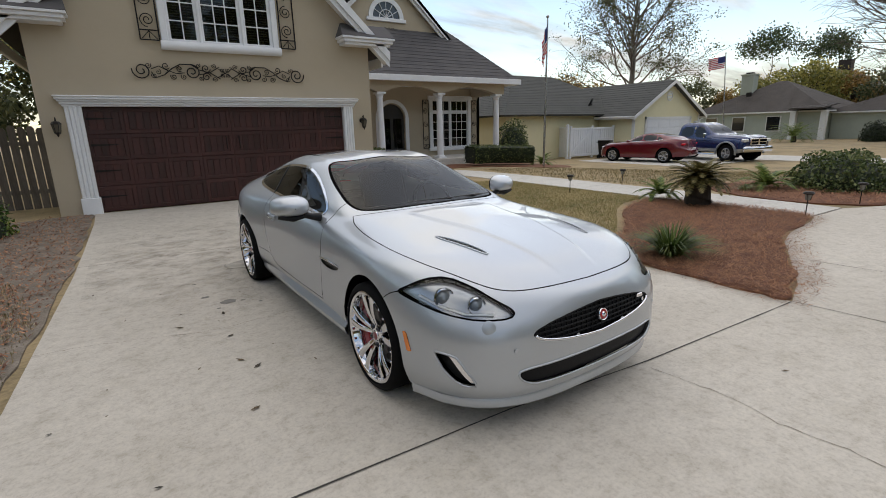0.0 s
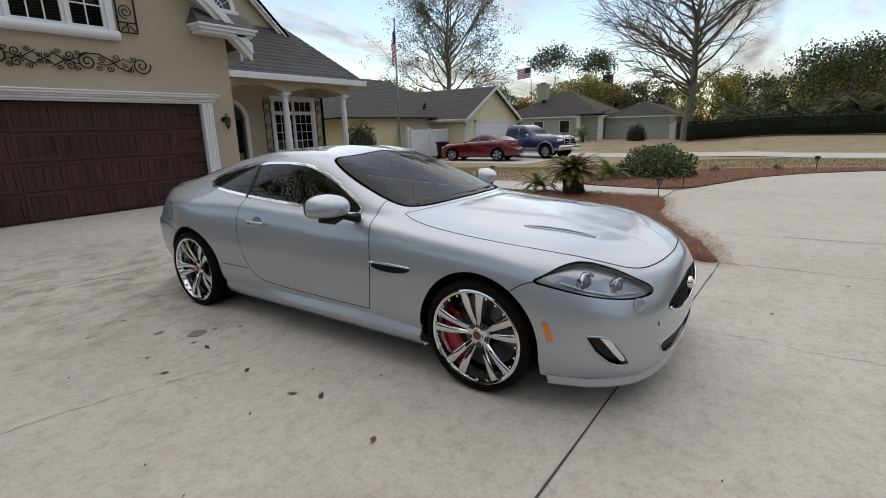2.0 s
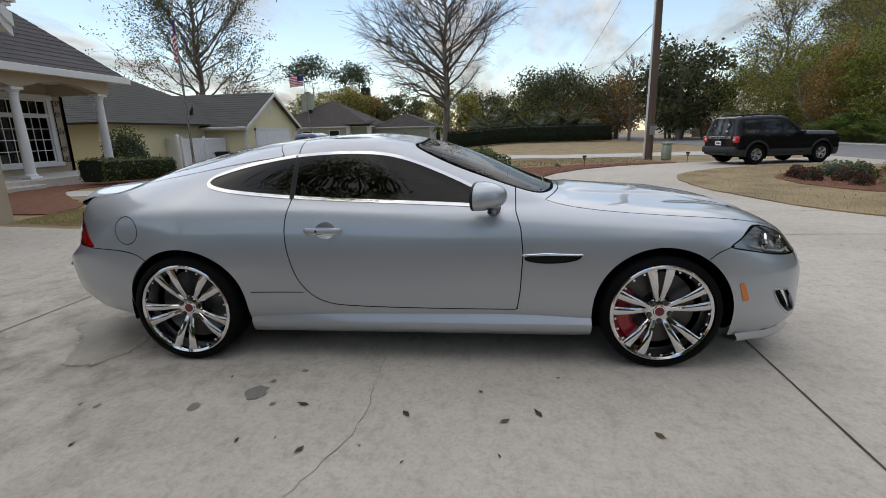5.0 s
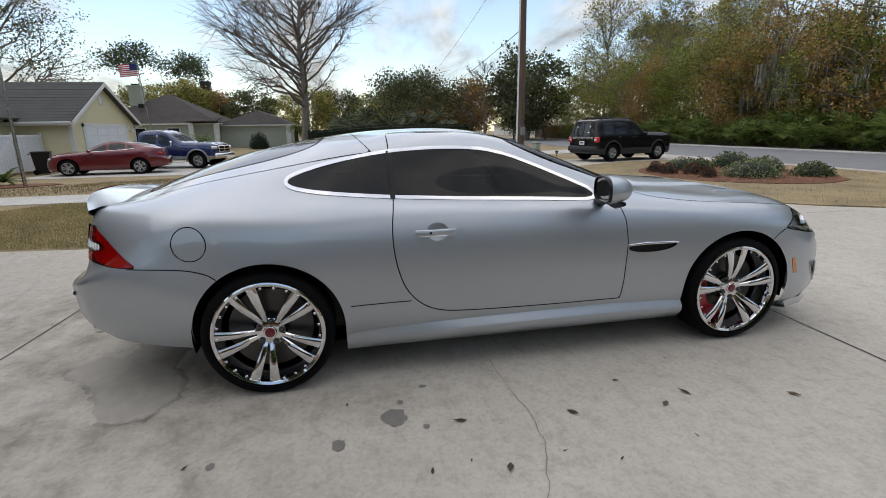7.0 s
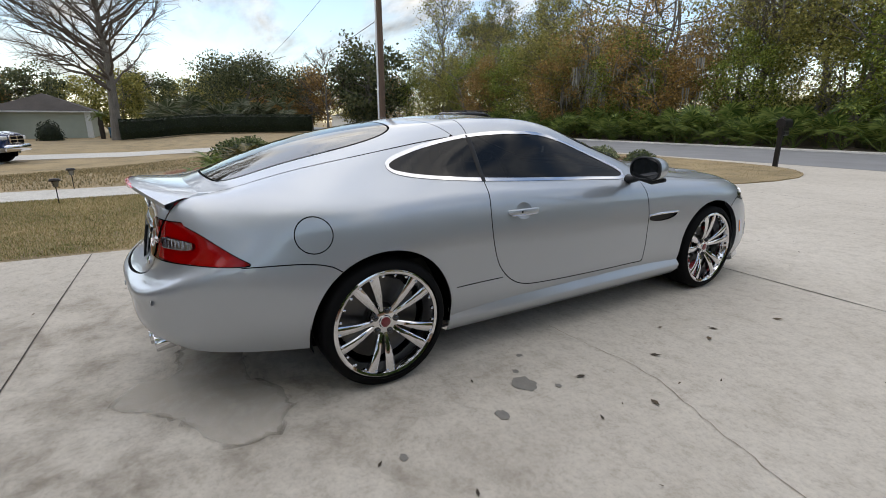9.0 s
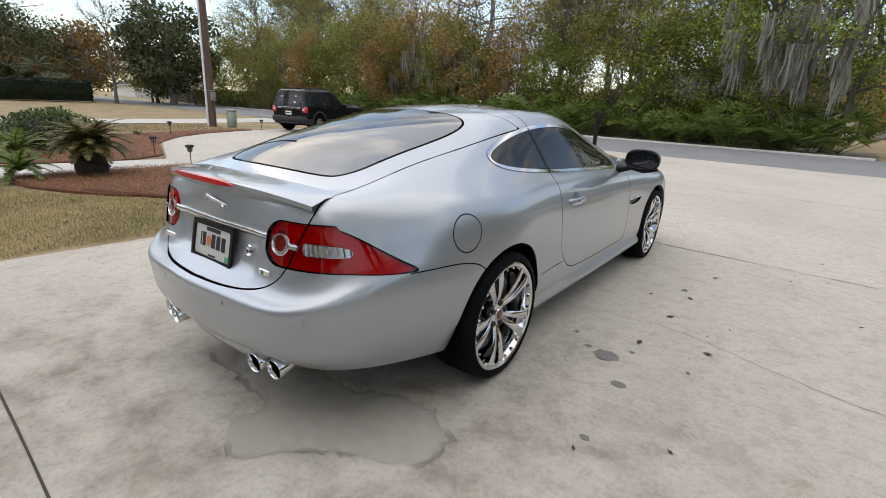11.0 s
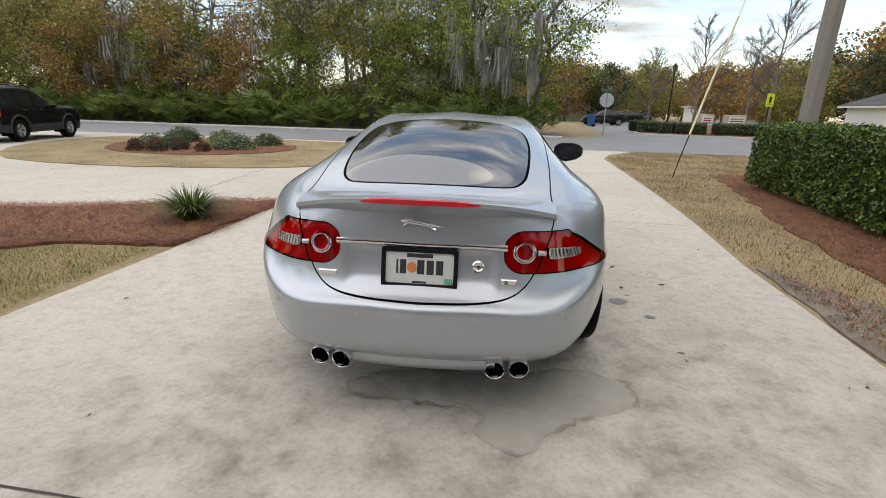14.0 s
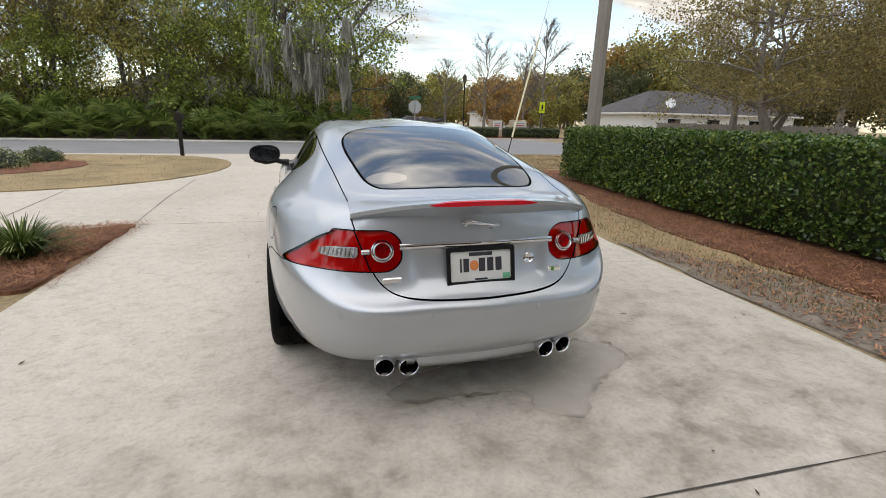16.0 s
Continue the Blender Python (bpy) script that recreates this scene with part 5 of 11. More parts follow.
def panel(name, polys, material, parent, sides="both", label="", push=0.0, shell=0.0):
    """A mesh from carved pieces; sides: both in one mesh, or 1 / -1 for one side."""
    V, F, NN, key = [], [], [], {}
    for s in ((1, -1) if sides == "both" else (sides,)):
        for p in polys:
            ids = []
            for r in p:
                pos = (r[0] * s + r[3] * s * push, r[1] + r[4] * push, r[2] + r[5] * push)
                k = (round(pos[0], 5), round(pos[1], 5), round(pos[2], 5))
                if k not in key:
                    key[k] = len(V); V.append(pos); NN.append((r[3] * s, r[4], r[5]))
                i = key[k]
                if not ids or ids[-1] != i:
                    ids.append(i)
            if len(ids) > 1 and ids[0] == ids[-1]:
                ids.pop()
            if len(set(ids)) == len(ids) and len(ids) > 2:
                a, b, c = (np.array(V[ids[0]]), np.array(V[ids[1]]), np.array(V[ids[2]]))
                if np.dot(np.cross(b - a, c - a), NN[ids[0]]) < 0:
                    ids.reverse()
                F.append(tuple(ids))
    me = bpy.data.meshes.new(name)
    me.from_pydata(V, [], F)
    me.shade_smooth()
    me.update()
    me.normals_split_custom_set_from_vertices(NN)
    me.materials.append(material)
    ob = new(name, me)
    ob.parent = parent
    if label:
        tagged(ob, label)
    return ob


def on_surface(H, N, proj, pts, guard, off=0.0):
    """Lifts points of a projection onto the surface."""
    V, NN = H.reshape(-1, 3), N.reshape(-1, 3)
    ok = guard(V)
    V, NN = V[ok], NN[ok]
    U = proj(V)
    out = []
    for p in pts:
        d = ((U - np.array(p)) ** 2).sum(1)
        k = np.argpartition(d, 8)[:8]
        w_ = np.exp(-d[k] / (d[k].min() + 8e-5))
        w_ /= w_.sum()
        n = (NN[k] * w_[:, None]).sum(0)
        out.append((V[k] * w_[:, None]).sum(0) + n / np.linalg.norm(n) * off)
    return out


def wheel_meshes(r_tyre, width, r_rim, rim_mat, spokes=5, twin=True, studs=True):
    """Meshes of a wheel whose axle lies along x, its face towards -x."""
    rot = pose(0, 0, 0, 0, -90, 0)
    h = width / 2
    ty = MB()
    prof = [(r_rim - 0.004, -h * 0.86), (r_rim + 0.012, -h * 0.98), (r_tyre - 0.045, -h * 1.04), (r_tyre - 0.018, -h * 0.98), (r_tyre - 0.004, -h * 0.86), (r_tyre, -h * 0.6), (r_tyre, -h * 0.3)]
    for s in (-0.28, 0.28):
        prof += [(r_tyre, h * s - 0.006), (r_tyre - 0.007, h * s - 0.004), (r_tyre - 0.007, h * s + 0.004), (r_tyre, h * s + 0.006)]
    prof += [(r_tyre, h * 0.6), (r_tyre - 0.004, h * 0.86), (r_tyre - 0.018, h * 0.98), (r_tyre - 0.045, h * 1.04), (r_rim + 0.012, h * 0.98), (r_rim - 0.004, h * 0.86)]
    ty.lathe([(a, -b) for a, b in prof], 56, rot)
    rm = MB()
    rr = r_rim
    rm.lathe([(rr + 0.004, h * 0.90), (rr + 0.006, h * 0.98), (rr - 0.002, h * 1.0), (rr - 0.014, h * 0.96), (rr - 0.020, h * 0.86), (rr - 0.032, h * 0.55), (rr - 0.040, -h * 0.2), (rr - 0.034, -h * 0.8), (rr, -h * 0.95)], 56, rot)
    def bar(a0, r0, w0, r1, w1, z0, z1, off):
        m = rot @ pose(0, 0, 0, 0, 0, math.degrees(a0))
        n = 5
        rows = []
        for i in range(n + 1):
            t = i / n
            r_ = r0 + (r1 - r0) * t
            w_ = w0 + (w1 - w0) * t
            z = z0 + (z1 - z0) * t + 0.012 * math.sin(math.pi * t)
            rows.append([(r_, off - w_, z - 0.035), (r_, off - w_, z - 0.006), (r_, off - w_ * 0.6, z), (r_, off + w_ * 0.6, z), (r_, off + w_, z - 0.006), (r_, off + w_, z - 0.035)])
        rm.sheet(rows, m)
    for i in range(spokes):
        a = 2 * math.pi * i / spokes + math.pi / 2
        if twin:
            bar(a + 0.195, 0.058, 0.0120, rr - 0.016, 0.0250, h * 0.62, h * 0.94, 0.0)
            bar(a - 0.195, 0.058, 0.0120, rr - 0.016, 0.0250, h * 0.62, h * 0.94, 0.0)
        else:
            bar(a, 0.05, 0.03, rr - 0.015, 0.018, h * 0.6, h * 0.93, 0.0)
    rm.lathe([(0.072, h * 0.40), (0.074, h * 0.58), (0.060, h * 0.62), (0.034, h * 0.64), (0.030, h * 0.69), (0.022, h * 0.69), (0.001, h * 0.67)], 24, rot)
    out = {"wheel": ty, "rim": rm}
    nt = MB()
    nt.lathe([(0.016, h * 0.58), (0.0165, h * 0.655), (0.0125, h * 0.66), (0.0115, h * 0.70), (0.006, h * 0.73), (0.0005, h * 0.73)], 10, rot)
    out["lug_nut"] = nt
    if studs:
        st = MB()
        st.lathe([(0.0075, h * 0.84), (0.0075, h * 0.95), (0.004, h * 0.975), (0.0004, h * 0.98)], 6, rot)
        out["rim_stud"] = st
    cp = MB()
    cp.lathe([(0.026, h * 0.64), (0.0255, h * 0.70), (0.021, h * 0.715), (0.0005, h * 0.718)], 20, rot)
    out["centre_cap"] = cp
    dc = MB()
    dc.lathe([(0.06, -0.005), (0.06, 0.02), (0.085, 0.03), (0.09, 0.012), (rr * 0.78, 0.012), (rr * 0.78, -0.012), (0.06, -0.012)], 40, rot)
    out["brake_disc"] = dc
    bk = MB()
    bk.lathe([(rr * 0.93, -h * 0.5), (0.001, -h * 0.5)], 32, rot)
    out["hub_backing"] = bk
    return out


def caliper_mesh(rr, a0, a1):
    mb = MB()
    rot = pose(0, 0, 0, 0, -90, 0)
    n = 8
    rows = []
    for i in range(n + 1):
        a = a0 + (a1 - a0) * i / n
        c, s = math.cos(a), math.sin(a)
        ro = rr * (0.90 if 0 < i < n else 0.84)
        ri = rr * (0.56 if 0 < i < n else 0.62)
        rows.append([(ri * c, ri * s, -0.05), (ri * c, ri * s, 0.045), (ri * 1.12 * c, ri * 1.12 * s, 0.058), (ro * 0.94 * c, ro * 0.94 * s, 0.058), (ro * c, ro * s, 0.04), (ro * c, ro * s, -0.05)])
    mb.sheet(rows, rot)
    return mb

# ---- the silver coupe ----
M_DGLASS = plain("dark_vehicle_glass", (.012, .014, .016), rough=.03, spec=.5, var=.05)
m, n, l, b = nodes_of("silver_car_paint")
b.inputs["Metallic"].default_value = 0.80
b.inputs["Roughness"].default_value = 0.45
b.inputs["Coat IOR"].default_value = 1.65
b.inputs["Coat Weight"].default_value = 1.0
b.inputs["Coat Roughness"].default_value = 0.03
tc = n.new("ShaderNodeTexCoord")
fl = n.new("ShaderNodeTexNoise"); fl.inputs["Scale"].default_value = 900; fl.inputs["Detail"].default_value = 1
l.new(tc.outputs["Object"], fl.inputs["Vector"])
fr_ = ramp(n, None, [(0.3, (0.420, 0.450, 0.485)), (0.7, (0.505, 0.538, 0.578))]); l.new(fl.outputs[0], fr_.inputs[0])
l.new(fr_.outputs[0], b.inputs["Base Color"])
M_SILVER = m
M_TINT = glass("tinted_side_glass", (0.055, 0.06, 0.06), 0.8, 0.008, 1.46)
M_SCREEN = glass("windscreen_glass", (0.36, 0.44, 0.42), 0.62, 0.006, 1.45)
M_RGLASS = glass("dark_rear_glass", (0.05, 0.055, 0.06), 1.0, 0.008, 3.0)
M_LENS = glass("clear_lamp_lens", (0.92, 0.94, 0.95), 1.0, 0.01, 1.45)
M_REDL = glass("red_lamp_lens", (0.92, 0.03, 0.05), 1.0, 0.012, 1.5)
M_REDIN = plain("red_reflector", (0.62, 0.008, 0.022), rough=0.22, coat=0.6)
M_WHITEL = plain("white_lamp_insert", (0.75, 0.77, 0.78), rough=0.18, metal=0.3)
M_INSERT = plain("ribbed_clear_plastic", (0.55, 0.53, 0.535), rough=0.25, metal=0.8)
M_AMBER = plain("amber_marker", (0.75, 0.18, 0.01), rough=0.2, coat=0.8)
M_CAL = plain("red_caliper", (0.38, 0.012, 0.018), rough=0.35, coat=0.5)
M_DISC = plain("brake_steel", (0.11, 0.105, 0.10), rough=0.4, metal=0.9)
M_GAP = plain("panel_gap", (0.002, 0.002, 0.0025), rough=0.9, spec=0.05)
M_MESHB = plain("black_mesh", (0.006, 0.006, 0.007), rough=0.5, spec=0.2)
M_LEATHER = mat("dark_leather", [(0.3, (0.006, 0.006, 0.007)), (0.7, (0.015, 0.015, 0.017))], rough=0.5, bump=0.2)
M_LAMPIN = plain("lamp_bezel", (0.46, 0.47, 0.485), rough=0.22, metal=0.7)

coupe = thing("coupe_car", "silver two-door coupe with chrome wheels parked on the drive", "car", pose(1.935, 2.43, 0, 0, 0, 1.6))
ST = [
    [(0, -.83, .17), (0, -.90, .235), (0, -.915, .40), (0, -.905, .56), (0, -.875, .665), (0, -.82, .715), (0, -.72, .765), (0, -.57, .82), (0, -.38, .86), (0, -.18, .895)],
    [(.36, -.80, .17), (.37, -.87, .235), (.375, -.885, .40), (.37, -.875, .56), (.36, -.84, .66), (.34, -.785, .72), (.285, -.69, .775), (.21, -.545, .83), (.12, -.365, .868), (0, -.10, .905)],
    [(.68, -.67, .18), (.71, -.725, .25), (.72, -.73, .40), (.715, -.715, .56), (.69, -.675, .665), (.655, -.62, .745), (.575, -.55, .805), (.44, -.44, .85), (.24, -.31, .878), (0, -.03, .915)],
    [(.835, -.44, .19), (.865, -.455, .28), (.875, -.45, .42), (.87, -.43, .57), (.85, -.40, .70), (.80, -.37, .785), (.70, -.33, .835), (.52, -.27, .868), (.27, -.19, .897), (0, .05, .925)],
    [(.85, 0, .20), (.89, 0, .30), (.905, 0, .46), (.905, 0, .60), (.893, 0, .72), (.84, 0, .82), (.72, .01, .862), (.53, .03, .885), (.27, .08, .915), (0, .16, .935)],
    [(.83, .40, .20), (.875, .40, .30), (.885, .40, .46), (.88, .40, .62), (.868, .40, .75), (.815, .40, .848), (.70, .39, .895), (.50, .37, .918), (.26, .36, .938), (0, .36, .948)],
    [(.82, .76, .20), (.865, .76, .30), (.878, .76, .48), (.873, .76, .65), (.857, .76, .78), (.81, .76, .868), (.745, .74, .912), (.66, .66, .942), (.40, .56, .958), (0, .52, .965)],
    [(.815, 1.16, .20), (.865, 1.16, .30), (.88, 1.16, .48), (.877, 1.16, .66), (.86, 1.16, .79), (.815, 1.16, .88), (.765, 1.16, .925), (.625, 1.12, 1.09), (.39, 1.03, 1.135), (0, .97, 1.148)],
    [(.815, 1.55, .20), (.868, 1.55, .30), (.882, 1.55, .48), (.88, 1.55, .66), (.864, 1.55, .795), (.82, 1.55, .89), (.77, 1.55, .94), (.60, 1.53, 1.20), (.38, 1.48, 1.275), (0, 1.44, 1.298)],
    [(.815, 2.0, .20), (.872, 2.0, .30), (.886, 2.0, .48), (.886, 2.0, .67), (.87, 2.0, .805), (.828, 2.0, .905), (.77, 2.0, .960), (.595, 2.0, 1.222), (.37, 2.0, 1.300), (0, 2.0, 1.322)],
    [(.835, 2.4, .21), (.89, 2.4, .31), (.905, 2.4, .48), (.912, 2.4, .66), (.90, 2.4, .80), (.855, 2.4, .910), (.775, 2.42, .990), (.61, 2.42, 1.165), (.39, 2.42, 1.258), (0, 2.42, 1.285)],
    [(.86, 2.75, .22), (.913, 2.75, .32), (.93, 2.75, .48), (.938, 2.75, .64), (.928, 2.75, .79), (.878, 2.75, .915), (.77, 2.78, 1.000), (.62, 2.80, 1.095), (.39, 2.83, 1.175), (0, 2.86, 1.205)],
    [(.86, 3.13, .25), (.90, 3.13, .33), (.913, 3.13, .48), (.912, 3.13, .64), (.90, 3.13, .77), (.85, 3.13, .90), (.745, 3.16, .975), (.60, 3.18, 1.03), (.385, 3.20, 1.075), (0, 3.22, 1.095)],
    [(.79, 3.48, .27), (.825, 3.50, .34), (.84, 3.51, .48), (.840, 3.505, .655), (.812, 3.475, .735), (.765, 3.45, .875), (.68, 3.44, .950), (.55, 3.45, .975), (.34, 3.46, .990), (0, 3.47, 1.0)],
    [(.56, 3.665, .28), (.585, 3.715, .35), (.595, 3.745, .48), (.597, 3.745, .640), (.580, 3.675, .712), (.565, 3.645, .86), (.525, 3.61, .945), (.44, 3.60, .96), (.26, 3.60, .967), (0, 3.60, .972)],
    [(.29, 3.72, .28), (.30, 3.775, .35), (.30, 3.80, .48), (.30, 3.80, .640), (.296, 3.722, .705), (.29, 3.685, .85), (.27, 3.66, .945), (.22, 3.66, .955), (.13, 3.66, .96), (0, 3.66, .965)],
    [(0, 3.74, .28), (0, 3.79, .35), (0, 3.82, .48), (0, 3.82, .640), (0, 3.735, .703), (0, 3.70, .85), (0, 3.685, .94), (0, 3.684, .95), (0, 3.682, .957), (0, 3.68, .963)],
]
ST[1] = [(x, y - (.012 if z < .66 else 0), z) for x, y, z in ST[1]]
ST[2] = [(x, y - (.025 if z < .6 else 0), z) for x, y, z in ST[2]]
ST[12] = [(x - (.034 if z < .36 else .014 if z < .8 else 0), y, z) for x, y, z in ST[12]]
ST[13] = [(x - (.078 if z < .36 else .055 if z < .5 else .042 if z < .88 else .02), y, z) for x, y, z in ST[13]]
ST[14] = [(x - .008, y + (.018 if .3 < z < .67 else 0), z) for x, y, z in ST[14]]
ST[15] = [(x, y + (.028 if .3 < z < .67 else 0), z) for x, y, z in ST[15]]
ST[16] = [(x, y + (.030 if .3 < z < .67 else 0), z) for x, y, z in ST[16]]
for k_ in (14, 15, 16):
    x_, y_, z_ = ST[k_][3]; ST[k_][3] = (x_, y_ - .004, .572)
    x_, y_, z_ = ST[k_][4]; ST[k_][4] = (x_, y_ + .016, .640)
H, N = surface(ST, 380, 130, (4.0, 1.6))
# the number plate lies in a shallow recess of the tailgate
step01 = lambda t: np.clip(t, 0, 1) ** 2 * (3 - 2 * np.clip(t, 0, 1))
H[..., 1] -= .014 * step01((.335 - np.abs(H[..., 0])) / .05) * step01((H[..., 2] - .612) / .04) * step01((.800 - H[..., 2]) / .03) * (H[..., 1] > 3.5)
# the bonnet rises a little between two creases that close in towards the nose
wd_ = .14 + .21 * np.clip((H[..., 1] + .75) / 1.25, 0, 1)
H[..., 2] += .013 * step01((wd_ - np.abs(H[..., 0])) / .026 + .5) * step01((H[..., 1] + .80) / .25) * step01((.50 - H[..., 1]) / .12) * (H[..., 2] > .7)
N = normals_of(H)
yz = lambda V: V[:, (1, 2)]
xy = lambda V: V[:, (0, 1)]
xz = lambda V: V[:, (0, 2)]
xq = lambda V: np.stack([V[:, 0], V[:, 1] - V[:, 2]], 1)
hq = lambda V: np.stack([V[:, 0] + V[:, 1], V[:, 2]], 1)
R_W, F_ARCH, R_ARCH = 0.326, 0.372, 0.372
def guard(f, g):
    return lambda V: np.where(g(V), f(V), 1.0)
side_g = lambda V: V[:, 0] > 0.45
DLO = rounded([(.86, .915), (1.25, .938), (2.0, .972), (2.42, 1.008), (2.60, 1.035), (2.655, 1.062), (2.60, 1.095), (2.40, 1.150), (2.1, 1.200), (1.75, 1.212), (1.5, 1.188), (1.2, 1.072)], 2)
DOOR = [(.815, .885), (.79, .80), (.777, .66), (.790, .45), (.806, .335)] + open_curve([(.806, .335), (1.2, .335), (1.72, .345), (1.93, .365), (2.06, .47), (2.115, .62), (2.135, .80), (2.11, .96)], 3) + [(2.11, 1.3), (.80, 1.3)]
WSCR = rounded([(-.2, .53), (.30, .55), (.55, .62), (.640, .735), (.60, 1.10), (.535, 1.36), (.48, 1.42), (.25, 1.385), (-.2, 1.37)], 2)
RGL = rounded([(-.2, 2.455), (.32, 2.47), (.43, 2.515), (.478, 2.62), (.488, 2.85), (.465, 3.18), (.435, 3.34), (.35, 3.425), (-.2, 3.445)], 2)
HEAD = rounded([(.575, .698), (.50, .728), (.37, .772), (.20, .786), (.0, .748), (-.14, .700), (-.29, .648), (-.27, .622), (-.06, .618), (.20, .638), (.40, .668), (.54, .690)], 1)
HOOD = open_curve([(-.1, -.812), (.22, -.80), (.42, -.762), (.54, -.70), (.62, -.60), (.685, -.47), (.735, -.33), (.765, -.1), (.755, .25), (.72, .52), (.67, .64)], 2) + open_curve([(.67, .64), (.55, .585), (.30, .515), (-.1, .495)], 2)
GRL = [(.455 * math.cos(a), .536 + .080 * math.sin(a) * (1.0 - 0.25 * abs(math.cos(a)))) for a in np.linspace(0, 2 * math.pi, 48, endpoint=False)]
LOWI = rounded([(-.55, .272), (.40, .272), (.50, .295), (.545, .345), (.52, .372), (.3, .375), (-.3, .372), (-.55, .375)], 2)
FOGB = [(q + .03, z) for q, z in ((.16, .452), (.055, .440), (-.01, .368), (-.09, .300), (-.045, .294), (.03, .345), (.105, .410))]
FOG = rounded([(q + .03, z) for q, z in ((.245, .450), (.15, .450), (.055, .436), (-.01, .365), (-.085, .300), (.0, .292), (.10, .318), (.19, .385))], 1)
TAIL = rounded([(3.350, .699), (3.41, .735), (3.47, .778), (3.53, .825), (3.59, .860), (3.66, .869), (3.85, .869), (3.85, .700), (3.55, .696), (3.37, .692)], 1)
HATCH = open_curve([(.60, 1.00), (.60, 1.5), (.575, 2.1), (.55, 2.5), (.552, 2.78), (.556, 2.95)], 3) + [(.556, 4.2), (-.1, 4.2), (-.1, 1.00)]
HATR = [(-.2, .582)] + open_curve([(0, .582), (.28, .586), (.39, .602), (.45, .645), (.487, .71), (.535, .84), (.558, .93)], 3) + [(.56, 1.5), (-.2, 1.5)]
FUEL = [(3.095 + .080 * math.cos(a), .803 + .080 * math.sin(a)) for a in np.linspace(0, 2 * math.pi, 40, endpoint=False)]
VENT = rounded([(.785, .640), (.70, .655), (.47, .657), (.445, .647), (.51, .612), (.66, .602), (.76, .617)], 2)
MARK = [(-.362, .505), (-.392, .505), (-.428, .405), (-.395, .398)]
HVENT = rounded([(.385, -.455), (.425, -.475), (.487, -.095), (.455, -.065)], 2)

def tail_fn(V):
    a = poly_sd(yz(V), TAIL)
    b_ = 0.352 + 0.0 * V[:, 0] - V[:, 0]
    round_in = np.hypot(np.maximum(0, .432 - V[:, 0]), V[:, 2] - .782) - .086
    back = np.where(V[:, 1] > 3.58, np.maximum(round_in, -1), a)
    return np.maximum(back, b_)

TINS = rounded([(3.535, .762), (3.58, .752), (3.64, .752), (3.75, .754), (3.75, .802), (3.64, .800), (3.56, .788)], 1)
CUP = [(1.893 + .060 * math.cos(a), .795 + .047 * math.sin(a)) for a in np.linspace(0, 2 * math.pi, 32, endpoint=False)]
f_dlo = guard(lambda V: poly_sd(yz(V), DLO), lambda V: (V[:, 0] > .45) & (V[:, 2] > .86))
f_door = guard(lambda V: poly_sd(yz(V), DOOR), side_g)
f_ws = guard(lambda V: poly_sd(xy(V), WSCR), lambda V: V[:, 2] > .9)
f_rg = guard(lambda V: poly_sd(xy(V), RGL), lambda V: V[:, 2] > .9)
f_head = guard(lambda V: poly_sd(hq(V), HEAD), lambda V: (V[:, 1] < -.15) & (V[:, 0] > .3))
f_hood = guard(lambda V: poly_sd(xy(V), HOOD), lambda V: V[:, 2] > .66)
f_grl = guard(lambda V: poly_sd(xz(V), GRL), lambda V: V[:, 1] < -.55)
f_low = guard(lambda V: poly_sd(xz(V), LOWI), lambda V: V[:, 1] < -.55)
f_fog = guard(lambda V: poly_sd(hq(V), FOG), lambda V: (V[:, 1] < -.3) & (V[:, 0] > .45))
f_fogb = guard(lambda V: np.maximum(poly_sd(hq(V), FOG), poly_sd(hq(V), FOGB)), lambda V: (V[:, 1] < -.3) & (V[:, 0] > .45))
f_tail = guard(tail_fn, lambda V: V[:, 1] > 3.15)
f_ins = guard(lambda V: np.maximum(np.maximum(poly_sd(yz(V), TINS), .535 - V[:, 0]), V[:, 0] - .690), lambda V: (V[:, 1] > 3.45) & (V[:, 0] > .5))
f_hatch = guard(lambda V: np.maximum(poly_sd(xq(V), HATCH), np.where((V[:, 1] > 3.3) & (V[:, 2] < .95), poly_sd(xz(V), HATR), -1)), lambda V: (V[:, 1] > 2.05) & (V[:, 0] < .75))
f_fuel = guard(lambda V: poly_sd(yz(V), FUEL), side_g)
f_cup = guard(lambda V: poly_sd(yz(V), CUP), side_g)
f_vent = guard(lambda V: poly_sd(yz(V), VENT), side_g)
f_mark = guard(lambda V: poly_sd(yz(V), MARK), side_g)
f_hv = guard(lambda V: poly_sd(xy(V), HVENT), lambda V: V[:, 2] > .75)
bump_r = open_curve([(2.985, .628), (3.035, .662), (3.14, .684), (3.30, .688), (3.40, .688)], 2)
bump_f = open_curve([(-.195, .637), (-.235, .667), (-.28, .688), (-.325, .700)], 1)
sill = [(2.045, .432), (2.20, .433), (2.362, .433)]
lines = [(yz, bump_r, lambda V: (V[:, 1] > 2.9) & (V[:, 0] > .83)), (yz, bump_f, lambda V: (V[:, 1] < -.1) & (V[:, 0] > .6)), (yz, sill, lambda V: V[:, 0] > .6)]
off = lambda fn, w_: (lambda V: fn(V) - w_)
